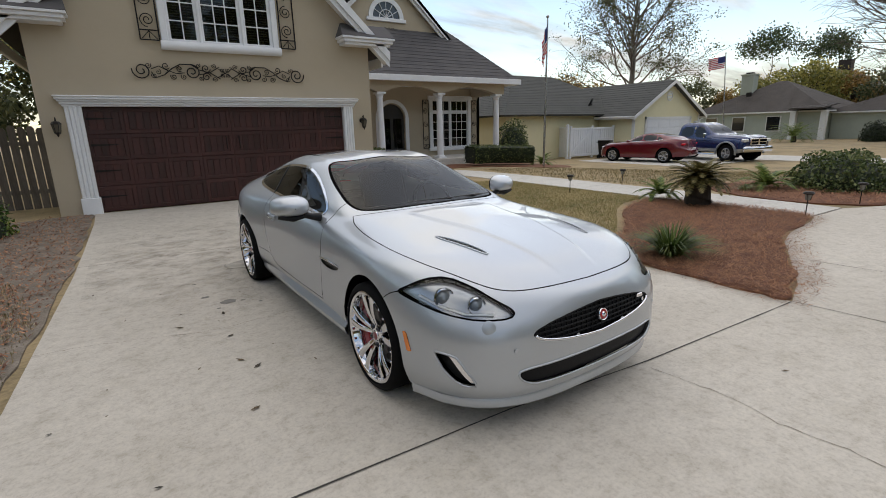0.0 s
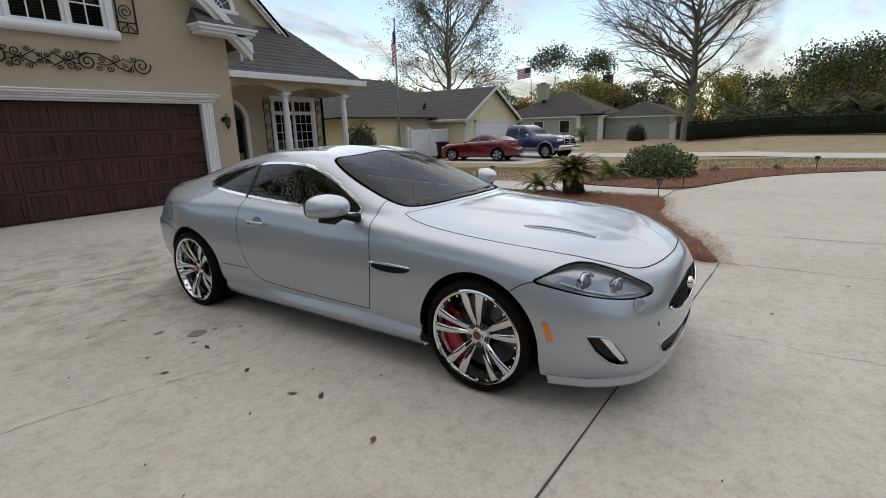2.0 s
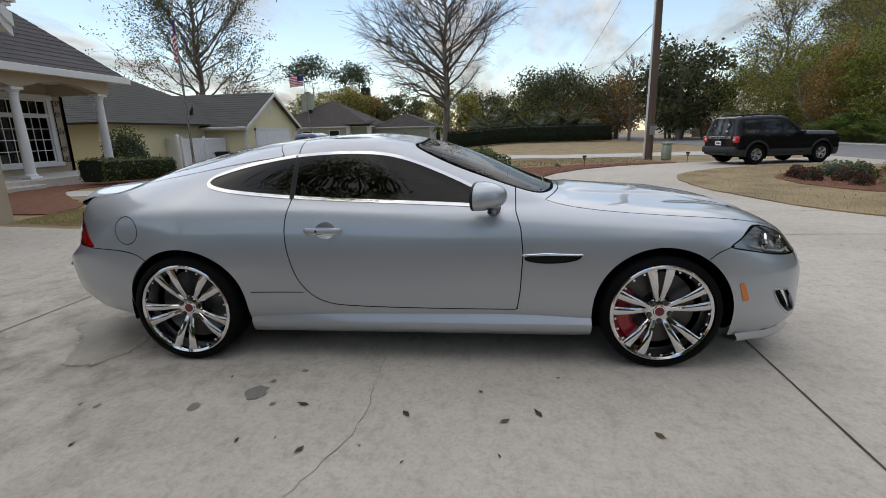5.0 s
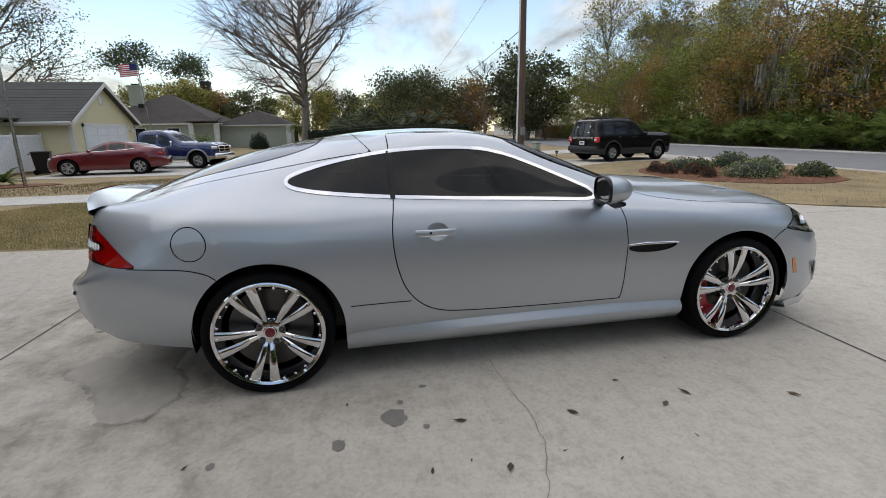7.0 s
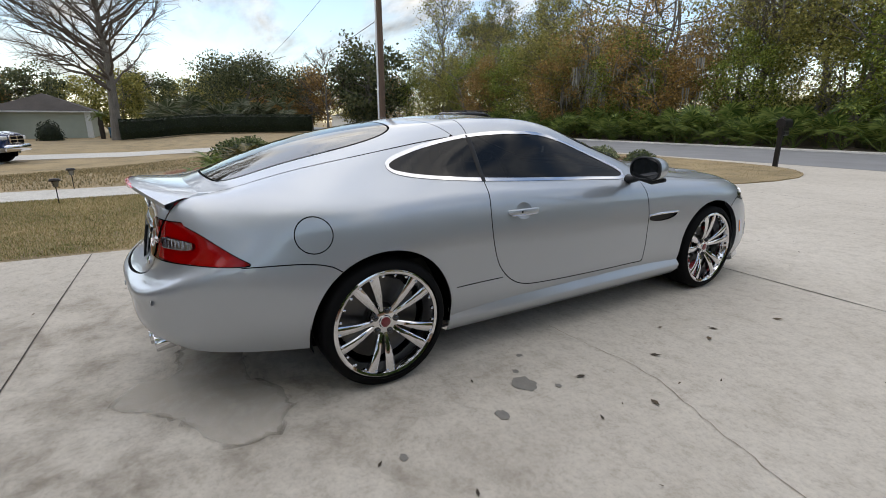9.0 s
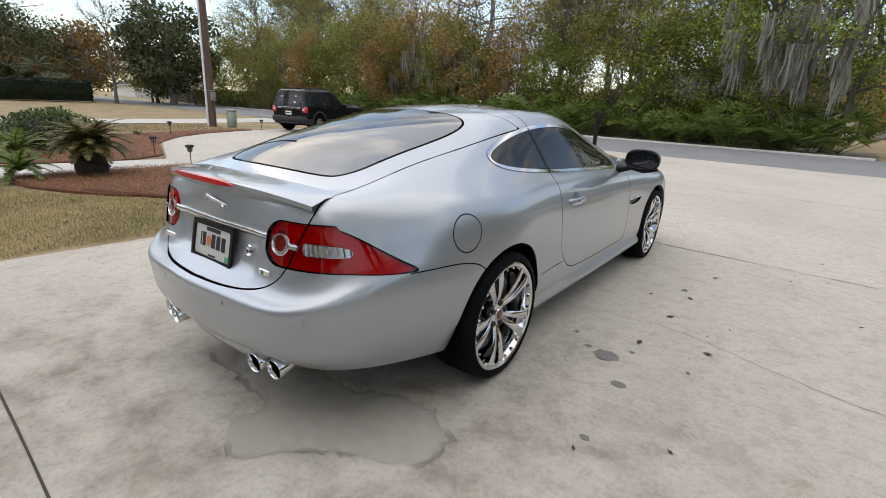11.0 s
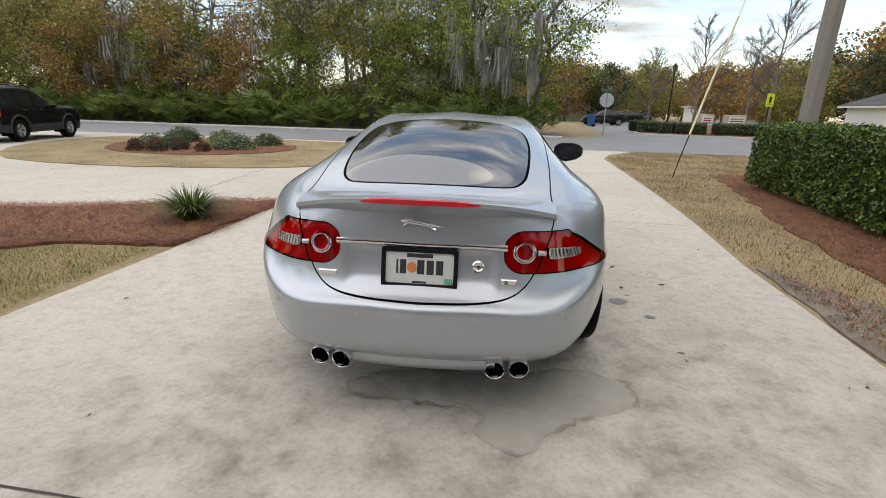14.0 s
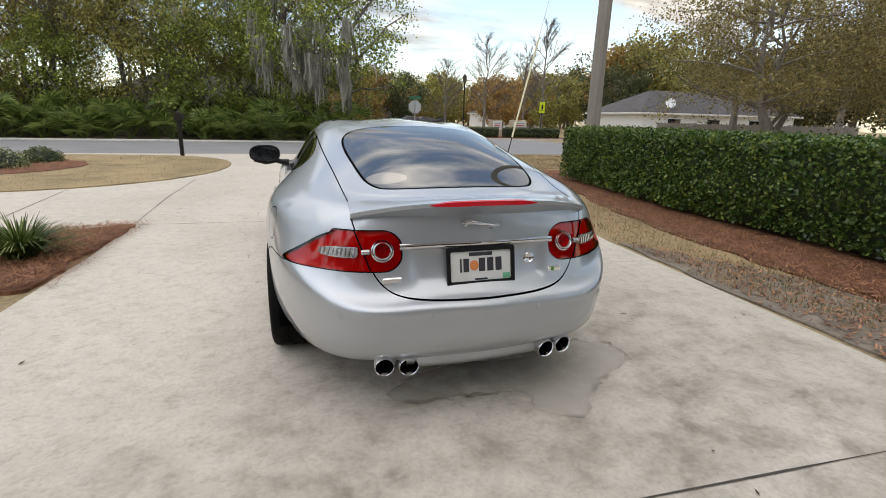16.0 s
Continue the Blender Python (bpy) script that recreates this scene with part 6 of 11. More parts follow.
cut = carve(H, N, [
    ("arch", guard(lambda V: np.hypot(V[:, 1] - .022, np.maximum(V[:, 2] - .328, 0)) - F_ARCH, lambda V: V[:, 0] > .3)),
    ("arch", guard(lambda V: np.hypot(V[:, 1] - 2.765, np.maximum(V[:, 2] - .326, 0)) - R_ARCH, lambda V: V[:, 0] > .3)),
    ("grille", f_grl), ("low_intake", f_low), ("fog_blade", f_fogb), ("fog", f_fog),
    ("head", off(f_head, -.003)), ("gap", off(f_head, .005)),
    ("glass", f_dlo), ("bright", off(f_dlo, .017)),
    ("screen", off(f_ws, -.012)), ("gap", off(f_ws, .008)),
    ("rear_glass", off(f_rg, -.006)), ("gap", off(f_rg, .007)),
    ("tail_insert", f_ins), ("tail", off(f_tail, -.002)), ("gap", off(f_tail, .0025)),
    ("mark", f_mark), ("vent", f_vent), ("hvent", f_hv),
    ("fuel", off(f_fuel, -.002)), ("gap", off(f_fuel, .003)), ("cup", f_cup), ("door", off(f_door, -.003)), ("gap", off(f_door, .003)),
    ("hood", off(f_hood, -.0025)), ("gap", off(f_hood, .0035)),
    ("hatch", off(f_hatch, -.003)), ("gap", off(f_hatch, .003)),
    ("front_bumper", lambda V: V[:, 1] + .36 + 0.5 * np.maximum(0, V[:, 2] - .60)),
    ("rear_bumper", guard(lambda V: np.maximum(V[:, 2] - .690, 3.06 - V[:, 1] - .0), lambda V: V[:, 1] > 3.0)),
])
panel("body_shell", cut["rest"], M_SILVER, coupe)
panel("front_bumper", cut["front_bumper"], M_SILVER, coupe)
panel("rear_bumper", cut["rear_bumper"], M_SILVER, coupe)
panel("bonnet", cut["hood"], M_SILVER, coupe)
panel("tailgate", cut["hatch"], M_SILVER, coupe)
panel("panel_gap", cut["gap"], M_GAP, coupe, push=-0.003)
ws_ob = panel("windscreen", cut["screen"], M_SCREEN, coupe)
rg_ob = panel("rear_window", cut["rear_glass"], M_RGLASS, coupe)
for s in (-1, 1):
    d = panel("door", cut["door"], M_SILVER, coupe, s)
    front_ = [p for p in cut["glass"] if p[:, 1].mean() < 2.10]
    panel("side_window", front_, M_TINT, coupe, s)
    panel("quarter_window", [p for p in cut["glass"] if p[:, 1].mean() >= 2.10], M_TINT, coupe, s)
    pil = on_surface(H, N, yz, [(2.112, z) for z in np.linspace(.965, 1.205, 9)], lambda V: (V[:, 0] > .45) & (V[:, 2] > .86), .001)
    part("door_pillar", MB().sheet([[(s * (p[0] + o), p[1] + dy, p[2]) for p in pil] for dy, o in ((-.016, .0), (-.012, .003), (.012, .003), (.016, .0))]), M_BLKPL, coupe, "black strip between the side windows", smooth=60)
    bowl = []
    for p in cut["cup"]:
        q = p.copy()
        rel = np.stack([(q[:, 1] - 1.893) / .060, (q[:, 2] - .795) / .047], 1)
        rad = np.clip((rel ** 2).sum(1), 0, 1)
        q[:, :3] -= q[:, 3:] * (.020 * (1 - rad))[:, None]
        q[:, 4] -= rel[:, 0] * .62; q[:, 5] -= rel[:, 1] * .80
        q[:, 3:] /= np.linalg.norm(q[:, 3:], axis=1, keepdims=True)
        bowl.append(q)
    panel("handle_cup", bowl, M_SILVER, d, s)
    panel("window_trim", cut["bright"], M_CHROME, coupe, s, "bright chrome window surround", push=0.003)
    panel("fuel_flap", cut["fuel"], M_SILVER, coupe, s) if s < 0 else panel("quarter_patch", cut["fuel"], M_SILVER, coupe, s)
    panel("side_marker", cut["mark"], M_AMBER, coupe, s, "amber side marker", push=0.002)
    panel("vent_recess", cut["vent"], M_BLKPL, coupe, s, push=-0.012)
    panel("bonnet_vent", cut["hvent"], M_GREYPL, coupe, s, push=-0.010)
    panel("fog_recess", cut["fog"], M_BLKPL, coupe, s, push=-0.035)
    hb = panel("headlight", cut["head"], M_LAMPIN, coupe, s, "clear headlight with round projector lamps", push=-0.032)
    panel("lens", cut["head"], M_LENS, hb, s, push=0.001).visible_shadow = False
    panel("indicator_insert", cut["tail_insert"], M_INSERT, coupe, s, "clear ribbed lamp insert", push=.001)
    tb = panel("tail_light", cut["tail"], M_REDIN, coupe, s, "red tail light with white ribbed insert", push=-0.016)
    panel("lens", cut["tail"], M_REDL, tb, s, push=0.004).visible_shadow = False
# added black block closing the nose, so no bright ground shows through the openings
part("radiator_block", MB().prism([(-.62, -.45), (-.60, -.66), (-.33, -.785), (0, -.825), (.33, -.785), (.60, -.66), (.62, -.45)], .22, .66), M_GAP, coupe)
panel("grille", cut["grille"], M_MESHB, coupe, push=-0.022)
panel("lower_intake", cut["low_intake"], M_MESHB, coupe, push=-0.016)

def rim_path(name, proj, poly, g_, r, material, off, both=True, closed=True, label=""):
    pts = on_surface(H, N, proj, poly + ([poly[0]] if closed else []), g_, off)
    for s in ((1, -1) if both else (1,)):
        part(name, MB().tube([(p[0] * s, p[1], p[2]) for p in pts], r, 6, False), material, coupe, label, smooth=180)

def half_rim(name, proj, poly, g_, r, material, off):
    """A rim round an opening on the middle line: the half outline and its mirror image."""
    pts = on_surface(H, N, proj, [p for p in poly if p[0] >= 0], g_, off)
    mz = float(np.mean([q[2] for q in pts]))
    pts = sorted(pts, key=lambda p: math.atan2(p[2] - mz, p[0] + 1e-6))
    full = [(p[0], p[1], p[2]) for p in pts] + [(-p[0], p[1], p[2]) for p in pts[::-1]]
    part(name, MB().tube(full + [full[0]], r, 6, False), material, coupe, smooth=180)
half_rim("grille_surround", xz, GRL, lambda V: V[:, 1] < -.55, .0045, M_MESHB, -.002)
lower_ = on_surface(H, N, xz, [(.448 * math.sin(a), .534 - .078 * math.cos(a) * (1.0 - .25 * math.sin(a))) for a in np.linspace(0, math.pi / 2, 14)], lambda V: V[:, 1] < -.55, .003)
part("grille_lip", MB().tube([(-p[0], p[1], p[2]) for p in lower_[::-1]] + [tuple(p) for p in lower_[1:]], .0085, 8), M_CHROME, coupe, "bright chrome lip under the grille", smooth=180)
rim_path("bonnet_vent_surround", xy, HVENT, lambda V: V[:, 2] > .75, .006, M_SILVER, .001)
half_rim("intake_surround", xz, [(p[0], p[1]) for p in LOWI], lambda V: V[:, 1] < -.55, .006, M_SILVER, 0)
rim_path("fog_surround", hq, FOG, lambda V: (V[:, 1] < -.3) & (V[:, 0] > .45), .006, M_SILVER, 0)
# bars in the grille, fog lamp blades
for k in range(5):
    zz = .486 + k * .0250
    pts = on_surface(H, N, xz, [(x, zz) for x in np.linspace(0, .44 * math.sqrt(max(.05, 1 - ((zz - .536) / .084) ** 2)), 10)], lambda V: V[:, 1] < -.55, -.014)
    part("grille_bar", MB().tube([(-p[0], p[1], p[2]) for p in pts[::-1]] + [tuple(p) for p in pts[1:]], .0045, 5), M_MESHB, coupe)
for k in range(12):
    for s in (-1, 1):
        x = .02 + k * .036
        if x < .42:
            h_ = .072 * math.sqrt(1 - (x / .455) ** 2)
            pts = on_surface(H, N, xz, [(x, .536 - h_), (x, .536 + h_)], lambda V: V[:, 1] < -.55, -.015)
            part("grille_bar", MB().tube([(s * p[0], p[1], p[2]) for p in pts], .004, 5), M_MESHB, coupe)
for s in (-1, 1):
    panel("fog_blade", cut["fog_blade"], M_CHROME, coupe, s, "chrome fog lamp blade", push=-.014)
    # projector lamps and the light strip inside the headlight
    for q_, z_, r_ in ((.22, .715, .050), (-.02, .690, .044)):
        p = on_surface(H, N, hq, [(q_, z_)], lambda V: (V[:, 1] < -.15) & (V[:, 0] > .3), -.042)[0]
        mm = look((s * p[0], p[1], p[2]), (s * (p[0] + .35), p[1] - 1, p[2] + .05)) @ pose(0, 0, 0, 0, 180, 0)
        hl = [o for o in coupe.children if o.name.startswith("headlight") and (o.data.vertices[0].co.x > 0) == (s > 0)][0]
        part("projector", MB().lathe([(r_, 0), (r_ * 1.05, .022), (r_ * .92, .026), (r_ * .80, .012), (r_ * .78, .004)], 24, mm), M_CHROME, hl, smooth=60)
        part("bulb_lens", MB().lathe([(r_ * .78, .006), (r_ * .6, .022), (r_ * .3, .031), (.0005, .034)], 20, mm), plain("projector_glass", (.25, .28, .30), .03, .4), hl, smooth=60)
    pts = on_surface(H, N, hq, [(.40, .70), (.25, .668), (.05, .645), (-.15, .642)], lambda V: (V[:, 1] < -.15) & (V[:, 0] > .3), -.022)
    part("light_strip", MB().tube([(s * p[0], p[1], p[2]) for p in pts], .007, 6), M_WHITEL, hl)
    # tail light inserts
    tl = [o for o in coupe.children if o.name.startswith("tail_light") and (o.data.vertices[0].co.x > 0) == (s > 0)][0]
    p = on_surface(H, N, xz, [(.435, .782)], lambda V: V[:, 1] > 3.5, -.006)[0]
    nn = (s * .12, 1, .28)
    mm = look((s * p[0], p[1], p[2]), (s * p[0] + nn[0], p[1] + nn[1], p[2] + nn[2])) @ pose(0, 0, 0, 0, 180, 0)
    part("reverse_lamp", MB().lathe([(.038, 0), (.040, .010), (.034, .013), (.031, .004), (.012, .002), (.010, .006), (.0005, .007)], 24, mm), M_INSERT, tl, "clear round reversing lamp", smooth=60)
    part("lamp_ring", MB().lathe([(.047, -.004), (.049, .008), (.044, .012), (.041, .008)], 28, mm), M_CHROME, tl, smooth=60)
    for k in range(9):
        x_ = .546 + .0165 * k
        pts = on_surface(H, N, xz, [(x_ + .008, .760), (x_, .796 - .0012 * k)], lambda V: V[:, 1] > 3.45, .0045)
        part("lamp_rib", MB().tube([(s * q[0], q[1], q[2]) for q in pts], .0034, 5), M_CHROME, tl)
    pts = on_surface(H, N, xz, [(.487, .780), (.520, .779)], lambda V: V[:, 1] > 3.5, .003)
    part("lamp_bar", MB().tube([(s * q[0], q[1], q[2]) for q in pts], .013, 8), M_INSERT, tl, smooth=60)
    # side vent blade, bonnet vent grid
    pts = on_surface(H, N, yz, [(.78, .652), (.65, .658), (.455, .655)], side_g, .004)
    part("vent_blade", MB().tube([(s * p[0], p[1], p[2]) for p in pts], [.006, .010, .006], 8), M_CHROME, coupe, "chrome side vent blade", smooth=60)
    for k in range(10):
        pts = on_surface(H, N, xy, [(.395 + k * .0068, -.425 + k * .036), (.430 + k * .0062, -.432 + k * .036)], lambda V: V[:, 2] > .75, -.003)
        part("bonnet_vent_bar", MB().tube([(s * p[0], p[1], p[2]) for p in pts], .004, 5), M_GREYPL, coupe)
    # door handle in its cup
    p = on_surface(H, N, yz, [(1.90, .795)], side_g, 0)[0]
    dr = [o for o in coupe.children if o.name.startswith("door") and not o.name.startswith("door_") and (o.data.vertices[0].co.x > 0) == (s > 0)][0]
    hx = [p[0] + o for o in (.012, .022, .026, .028, .027, .022, .010)]
    hy = (2.008, 1.995, 1.965, 1.91, 1.85, 1.815, 1.797)
    rows = []
    for k in range(13):
        a = 2 * math.pi * k / 12
        rows.append([(s * (x + .0075 * math.cos(a)), y, .7955 + (.0175 if 0 < j < 6 else .012) * math.copysign(abs(math.sin(a)) ** .7, math.sin(a))) for j, (x, y) in enumerate(zip(hx, hy))])
    ho = part("door_handle", MB().sheet(rows), M_SILVER, dr, smooth=60)
    part("handle_edge", MB().tube([(s * (x + .003), y, .779) for x, y in zip(hx[1:6], hy[1:6])], .0032, 6), M_CHROME, ho)
    part("handle_end", MB().lathe([(.013, -.012), (.015, .006), (.012, .010), (.0005, .011)], 16, Matrix.Translation((s * (p[0] + .006), 2.000, .7955)) @ pose(0, 0, 0, 0, 90 * s, 0)), M_SILVER, ho, smooth=60)
    part("lock_button", MB().box(-.007, -.006, 0, .007, .006, .003, .002, Matrix.Translation((s * (p[0] + .034), 1.935, .797)) @ pose(0, 0, 0, 0, 90 * s, 0)), M_BLKPL, ho)
    # mirror: a rounded shell, flat behind, with a black rim round its glass
    mr, rimb = MB(), MB()
    cx_, cz_ = .985, .990
    def oval(k_, y, w_=.128, h_=.080):
        return [(s * (cx_ + w_ * k_ * math.copysign(abs(math.cos(b2)) ** .75, math.cos(b2))), y + .025 * math.cos(b2) * k_, cz_ + h_ * k_ * math.copysign(abs(math.sin(b2)) ** .75, math.sin(b2)) * (1 if math.sin(b2) > 0 else .82)) for b2 in np.linspace(0, 2 * math.pi, 29)]
    mr.sheet([oval(max(.03, math.sin(math.pi / 2 * t) ** .62), .870 + .150 * t ** 1.5) for t in np.linspace(0, 1, 10)])
    mo = part("door_mirror", mr, M_SILVER, coupe, smooth=180)
    rimb.sheet([oval(1.0, 1.020), oval(.99, 1.034), oval(.90, 1.036), oval(.88, 1.026)])
    part("mirror_rim", rimb, M_BLKPL, mo, smooth=60)
    part("mirror_foot", MB().tube([(s * .79, .93, .905), (s * .85, .94, .915), (s * .91, .95, .935)], [.035, .024, .022], 8), M_BLKPL, mo, smooth=60)
    part("mirror_base", MB().tube([(s * (.985 - .11), .955, .925), (s * .985, .945, .912), (s * (.985 + .10), .96, .93)], [.012, .022, .012], 8), M_BLKPL, mo, smooth=60)
    part("mirror_glass", MB().add(oval(.885, 1.028)[:-1], [tuple(range(28))]), M_DGLASS, mo)
hs_ = on_surface(H, N, xz, dense([(.487, .705), (.511, .775), (.545, .868)], .02), lambda V: V[:, 1] > 3.5, .006)
for s in (-1, 1):
    part("hatch_seam", MB().tube([(s * p[0], p[1], p[2]) for p in hs_], .0035, 6), M_GAP, coupe, smooth=60)
for pr, ln, g_ in lines:
    pts = on_surface(H, N, pr, dense(ln, .02), g_, -.0012)
    for s in (-1, 1):
        part("seam", MB().tube([(s * p[0], p[1], p[2]) for p in pts], .0030, 6), M_GAP, coupe, smooth=60)
# splitter, skirts and diffuser
sp = [on_surface(H, N, xz, [(x, .20)], lambda V: V[:, 1] < -.3, .012)[0] for x in np.linspace(0, .845, 16)]
lip = MB()
fullp = [(-p[0], p[1], p[2]) for p in sp[::-1]] + [tuple(p) for p in sp[1:]]
lip.sheet([[(p[0] * .9, p[1] + .06, .155) for p in fullp], [(p[0], p[1] - .004, .158) for p in fullp], [(p[0] * 1.005, p[1] - .012, .170) for p in fullp], [(p[0], p[1] + .004, .205) for p in fullp]])
part("front_splitter", lip, M_SILVER, coupe, smooth=60)
blade = lambda y: float(np.clip((2.42 - y) / .9, 0, 1)) ** .8
for s in (-1, 1):
    sk = MB()
    ys = np.linspace(.392, 2.392, 18)
    sk.sheet([[(s * .76, y, .165) for y in ys], [(s * .842, y, .172) for y in ys], [(s * (.864 + .020 * blade(y)), y, .215) for y in ys], [(s * (.868 + .026 * blade(y)), y, .236 + .012 * blade(y)) for y in ys], [(s * (.868 + .024 * blade(y)), y, .243 + .014 * blade(y)) for y in ys], [(s * (.866 + .004 * blade(y)), y, .285) for y in ys], [(s * .862, y, .31) for y in ys]])
    part("side_skirt", sk, M_SILVER, coupe, smooth=60)
    for k, xx in enumerate((.338, .442)):
        ex = part("exhaust_tip", MB().lathe([(.030, -.12), (.040, -.10), (.044, .0), (.041, .004), (.037, -.002), (.035, -.10), (.0005, -.10)], 24, pose(s * xx, 3.776 - .022 * k, .274, -94, 0, -s * 4)), M_CHROME, coupe, "polished round exhaust tip", smooth=50)
        part("bore", MB().lathe([(.036, -.012), (.034, -.11), (.0005, -.11)], 20, pose(s * xx, 3.776 - .022 * k, .274, -94, 0, -s * 4)), M_GAP, ex)
dif = MB()
dif.sheet([[(x, 3.62 - .25 * abs(x) ** 2, .232) for x in np.linspace(-.34, .34, 9)], [(x, 3.742 - .25 * abs(x) ** 2, .238) for x in np.linspace(-.34, .34, 9)], [(x, 3.762 - .25 * abs(x) ** 2, .275) for x in np.linspace(-.34, .34, 9)], [(x, 3.738 - .25 * abs(x) ** 2, .325) for x in np.linspace(-.34, .34, 9)]])
part("diffuser", dif, M_SILVER, coupe, smooth=60)
# boot spoiler with brake light
spo = MB()
xs = np.linspace(-.56, .56, 33)
def sp_row(f_y, f_z):
    return [(x, f_y(abs(x) / .56), f_z(abs(x) / .56)) for x in xs]
spo.sheet([sp_row(lambda u: 3.50 + .0 * u - .02 * u, lambda u: .994 - .018 * u ** 2 - .010), sp_row(lambda u: 3.62 - .05 * u ** 2, lambda u: .990 - .030 * u ** 2), sp_row(lambda u: 3.735 - .12 * u ** 2, lambda u: 1.002 - .058 * u ** 2.5),
           sp_row(lambda u: 3.775 - .14 * u ** 2, lambda u: .998 - .060 * u ** 2.5), sp_row(lambda u: 3.775 - .14 * u ** 2, lambda u: .982 - .062 * u ** 2.5), sp_row(lambda u: 3.715 - .12 * u ** 2, lambda u: .948 - .050 * u ** 2), sp_row(lambda u: 3.685 - .12 * u ** 2, lambda u: .925 - .045 * u ** 2)])
part("boot_spoiler", spo, M_SILVER, coupe, smooth=50)
bl = MB()
xb = np.linspace(-.245, .245, 17)
def br(dy, dz):
    return [(x, 3.777 - .14 * (abs(x) / .56) ** 2 + dy, .990 - .062 * (abs(x) / .56) ** 2.5 + dz * (1 - (abs(x) / .25) ** 6)) for x in xb]
bl.sheet([br(-.008, .013), br(.006, .010), br(.006, -.010), br(-.012, -.013)])
part("brake_light", bl, M_REDIN, coupe, "narrow red high brake light", smooth=60)
# number plate, lock, badges, sensors on the tail
tailp = lambda x, z, o: on_surface(H, N, xz, [(abs(x), z)], lambda V: V[:, 1] > 3.4, o)[0]
yp = tailp(0, .70, 0)[1]
def rr_box(w_, h_, r_, n_=6):
    out_ = []
    for cx_, cz_, a0 in ((w_ - r_, h_ - r_, 0), (-w_ + r_, h_ - r_, 90), (-w_ + r_, -h_ + r_, 180), (w_ - r_, -h_ + r_, 270)):
        out_ += [(cx_ + r_ * math.cos(radians(a0 + 90 * k / n_)), cz_ + r_ * math.sin(radians(a0 + 90 * k / n_))) for k in range(n_ + 1)]
    return out_
pm = pose(0, yp + .013, .702, 11, 0, 0)
plate = part("number_plate", MB().prism(rr_box(.152, .076, .010), -.004, .004, "y", pm), mat("plate_white", [(.3, (.62, .62, .60)), (.7, (.72, .72, .70))], rough=.5, bump=0), coupe, "white number plate in a black frame")
fr = MB()
oc, ic = rr_box(.162, .086, .012), rr_box(.144, .066, .008)
fr.sheet([[(p[0], .002, p[1]) for p in oc + oc[:1]], [(p[0], .012, p[1]) for p in oc + oc[:1]], [(p[0], .012, p[1]) for p in ic + ic[:1]], [(p[0], .004, p[1]) for p in ic + ic[:1]]], pm)
part("plate_frame", fr, M_BLKPL, plate)
# the plate's writing stands as plain bars
M_INK = plain("plate_ink", (.03, .03, .04), rough=.6)
for xx, ww in ((.095, .008), (.070, .026), (-.005, .030), (-.045, .030), (-.085, .030)):
    part("bar", MB().box(xx - ww / 2, .0045, -.026, xx + ww / 2, .0055, .034, 0, pm), M_INK, plate)
part("bar", MB().box(-.055, .0045, .044, .055, .0055, .060, 0, pm), M_INK, plate)
part("bar", MB().box(-.030, .0045, -.064, .030, .0055, -.056, 0, pm), M_INK, plate)
part("fruit_mark", MB().add([(.032 + .021 * math.cos(a), .0052, .002 + .023 * math.sin(a)) for a in np.linspace(0, 2 * math.pi, 20, endpoint=False)], [tuple(range(20))], pm), plain("orange_print", (.72, .24, .08), .6), plate)
part("sticker", MB().box(-.140, .0045, -.064, -.105, .0055, -.040, 0, pm), plain("green_sticker", (.12, .42, .26), .5), plate)
lk = tailp(.235, .715, .004)
part("lock", MB().lathe([(.026, -.004), (.026, .004), (.020, .007), (.016, .003), (.0005, .003)], 24, pose(-.245, lk[1], .715, -80)), M_CHROME, coupe, smooth=60)
strip_rows = []
for z_, o_ in ((.780, .0), (.784, .010), (.800, .014), (.807, .010), (.810, .0)):
    r_ = [tailp(x, z_, o_) for x in np.linspace(0, .362, 10)]
    strip_rows.append([(-p[0], p[1], p[2]) for p in r_[::-1]] + [tuple(p) for p in r_[1:]])
part("chrome_strip", MB().sheet(strip_rows), M_CHROME, coupe, "chrome strip over the plate", smooth=60)
sq = [tailp(x, z, .004) for x, z in ((0, .885), (.03, .882))]
cat_ = MB()
cat_.tube([(.085, sq[0][1] + .002, .893), (.05, sq[0][1] + .004, .898), (.01, sq[0][1] + .005, .890), (-.04, sq[0][1] + .004, .882), (-.09, sq[0][1] + .002, .876)], [.006, .014, .012, .009, .004], 8)
cat_.tube([(.05, sq[0][1], .893), (.075, sq[0][1] + .003, .878)], .006, 5).tube([(-.03, sq[0][1], .882), (-.06, sq[0][1] + .003, .864)], .006, 5)
part("tail_emblem", cat_, M_CHROME, coupe, "chrome streamlined emblem", smooth=60)
for cx_, cz_, ww, lab in ((.400, .660, .085, "chrome letter badge"), (-.375, .660, .070, "chrome and green badge")):
    bp_ = tailp(cx_, cz_, .003)
    part("badge", MB().box(cx_ - ww / 2, bp_[1] - .006, cz_ - .013, cx_ + ww / 2, bp_[1] + .004, cz_ + .013, .004), M_CHROME, coupe, lab)
gp = tailp(-.365, .660, .003)
part("badge_stripe", MB().box(-.372, gp[1] - .004, .652, -.357, gp[1] + .0065, .670, .002), plain("badge_green", (.10, .30, .06), .4), coupe)
for x in (-.62, -.24, .24, .62):
    p = tailp(x, .53, .0015)
    part("parking_sensor", MB().lathe([(.0125, 0), (.0125, .002), (.0105, .003), (.0005, .003)], 16, pose(math.copysign(p[0], x), p[1], p[2], -90)), M_SILVER, coupe)
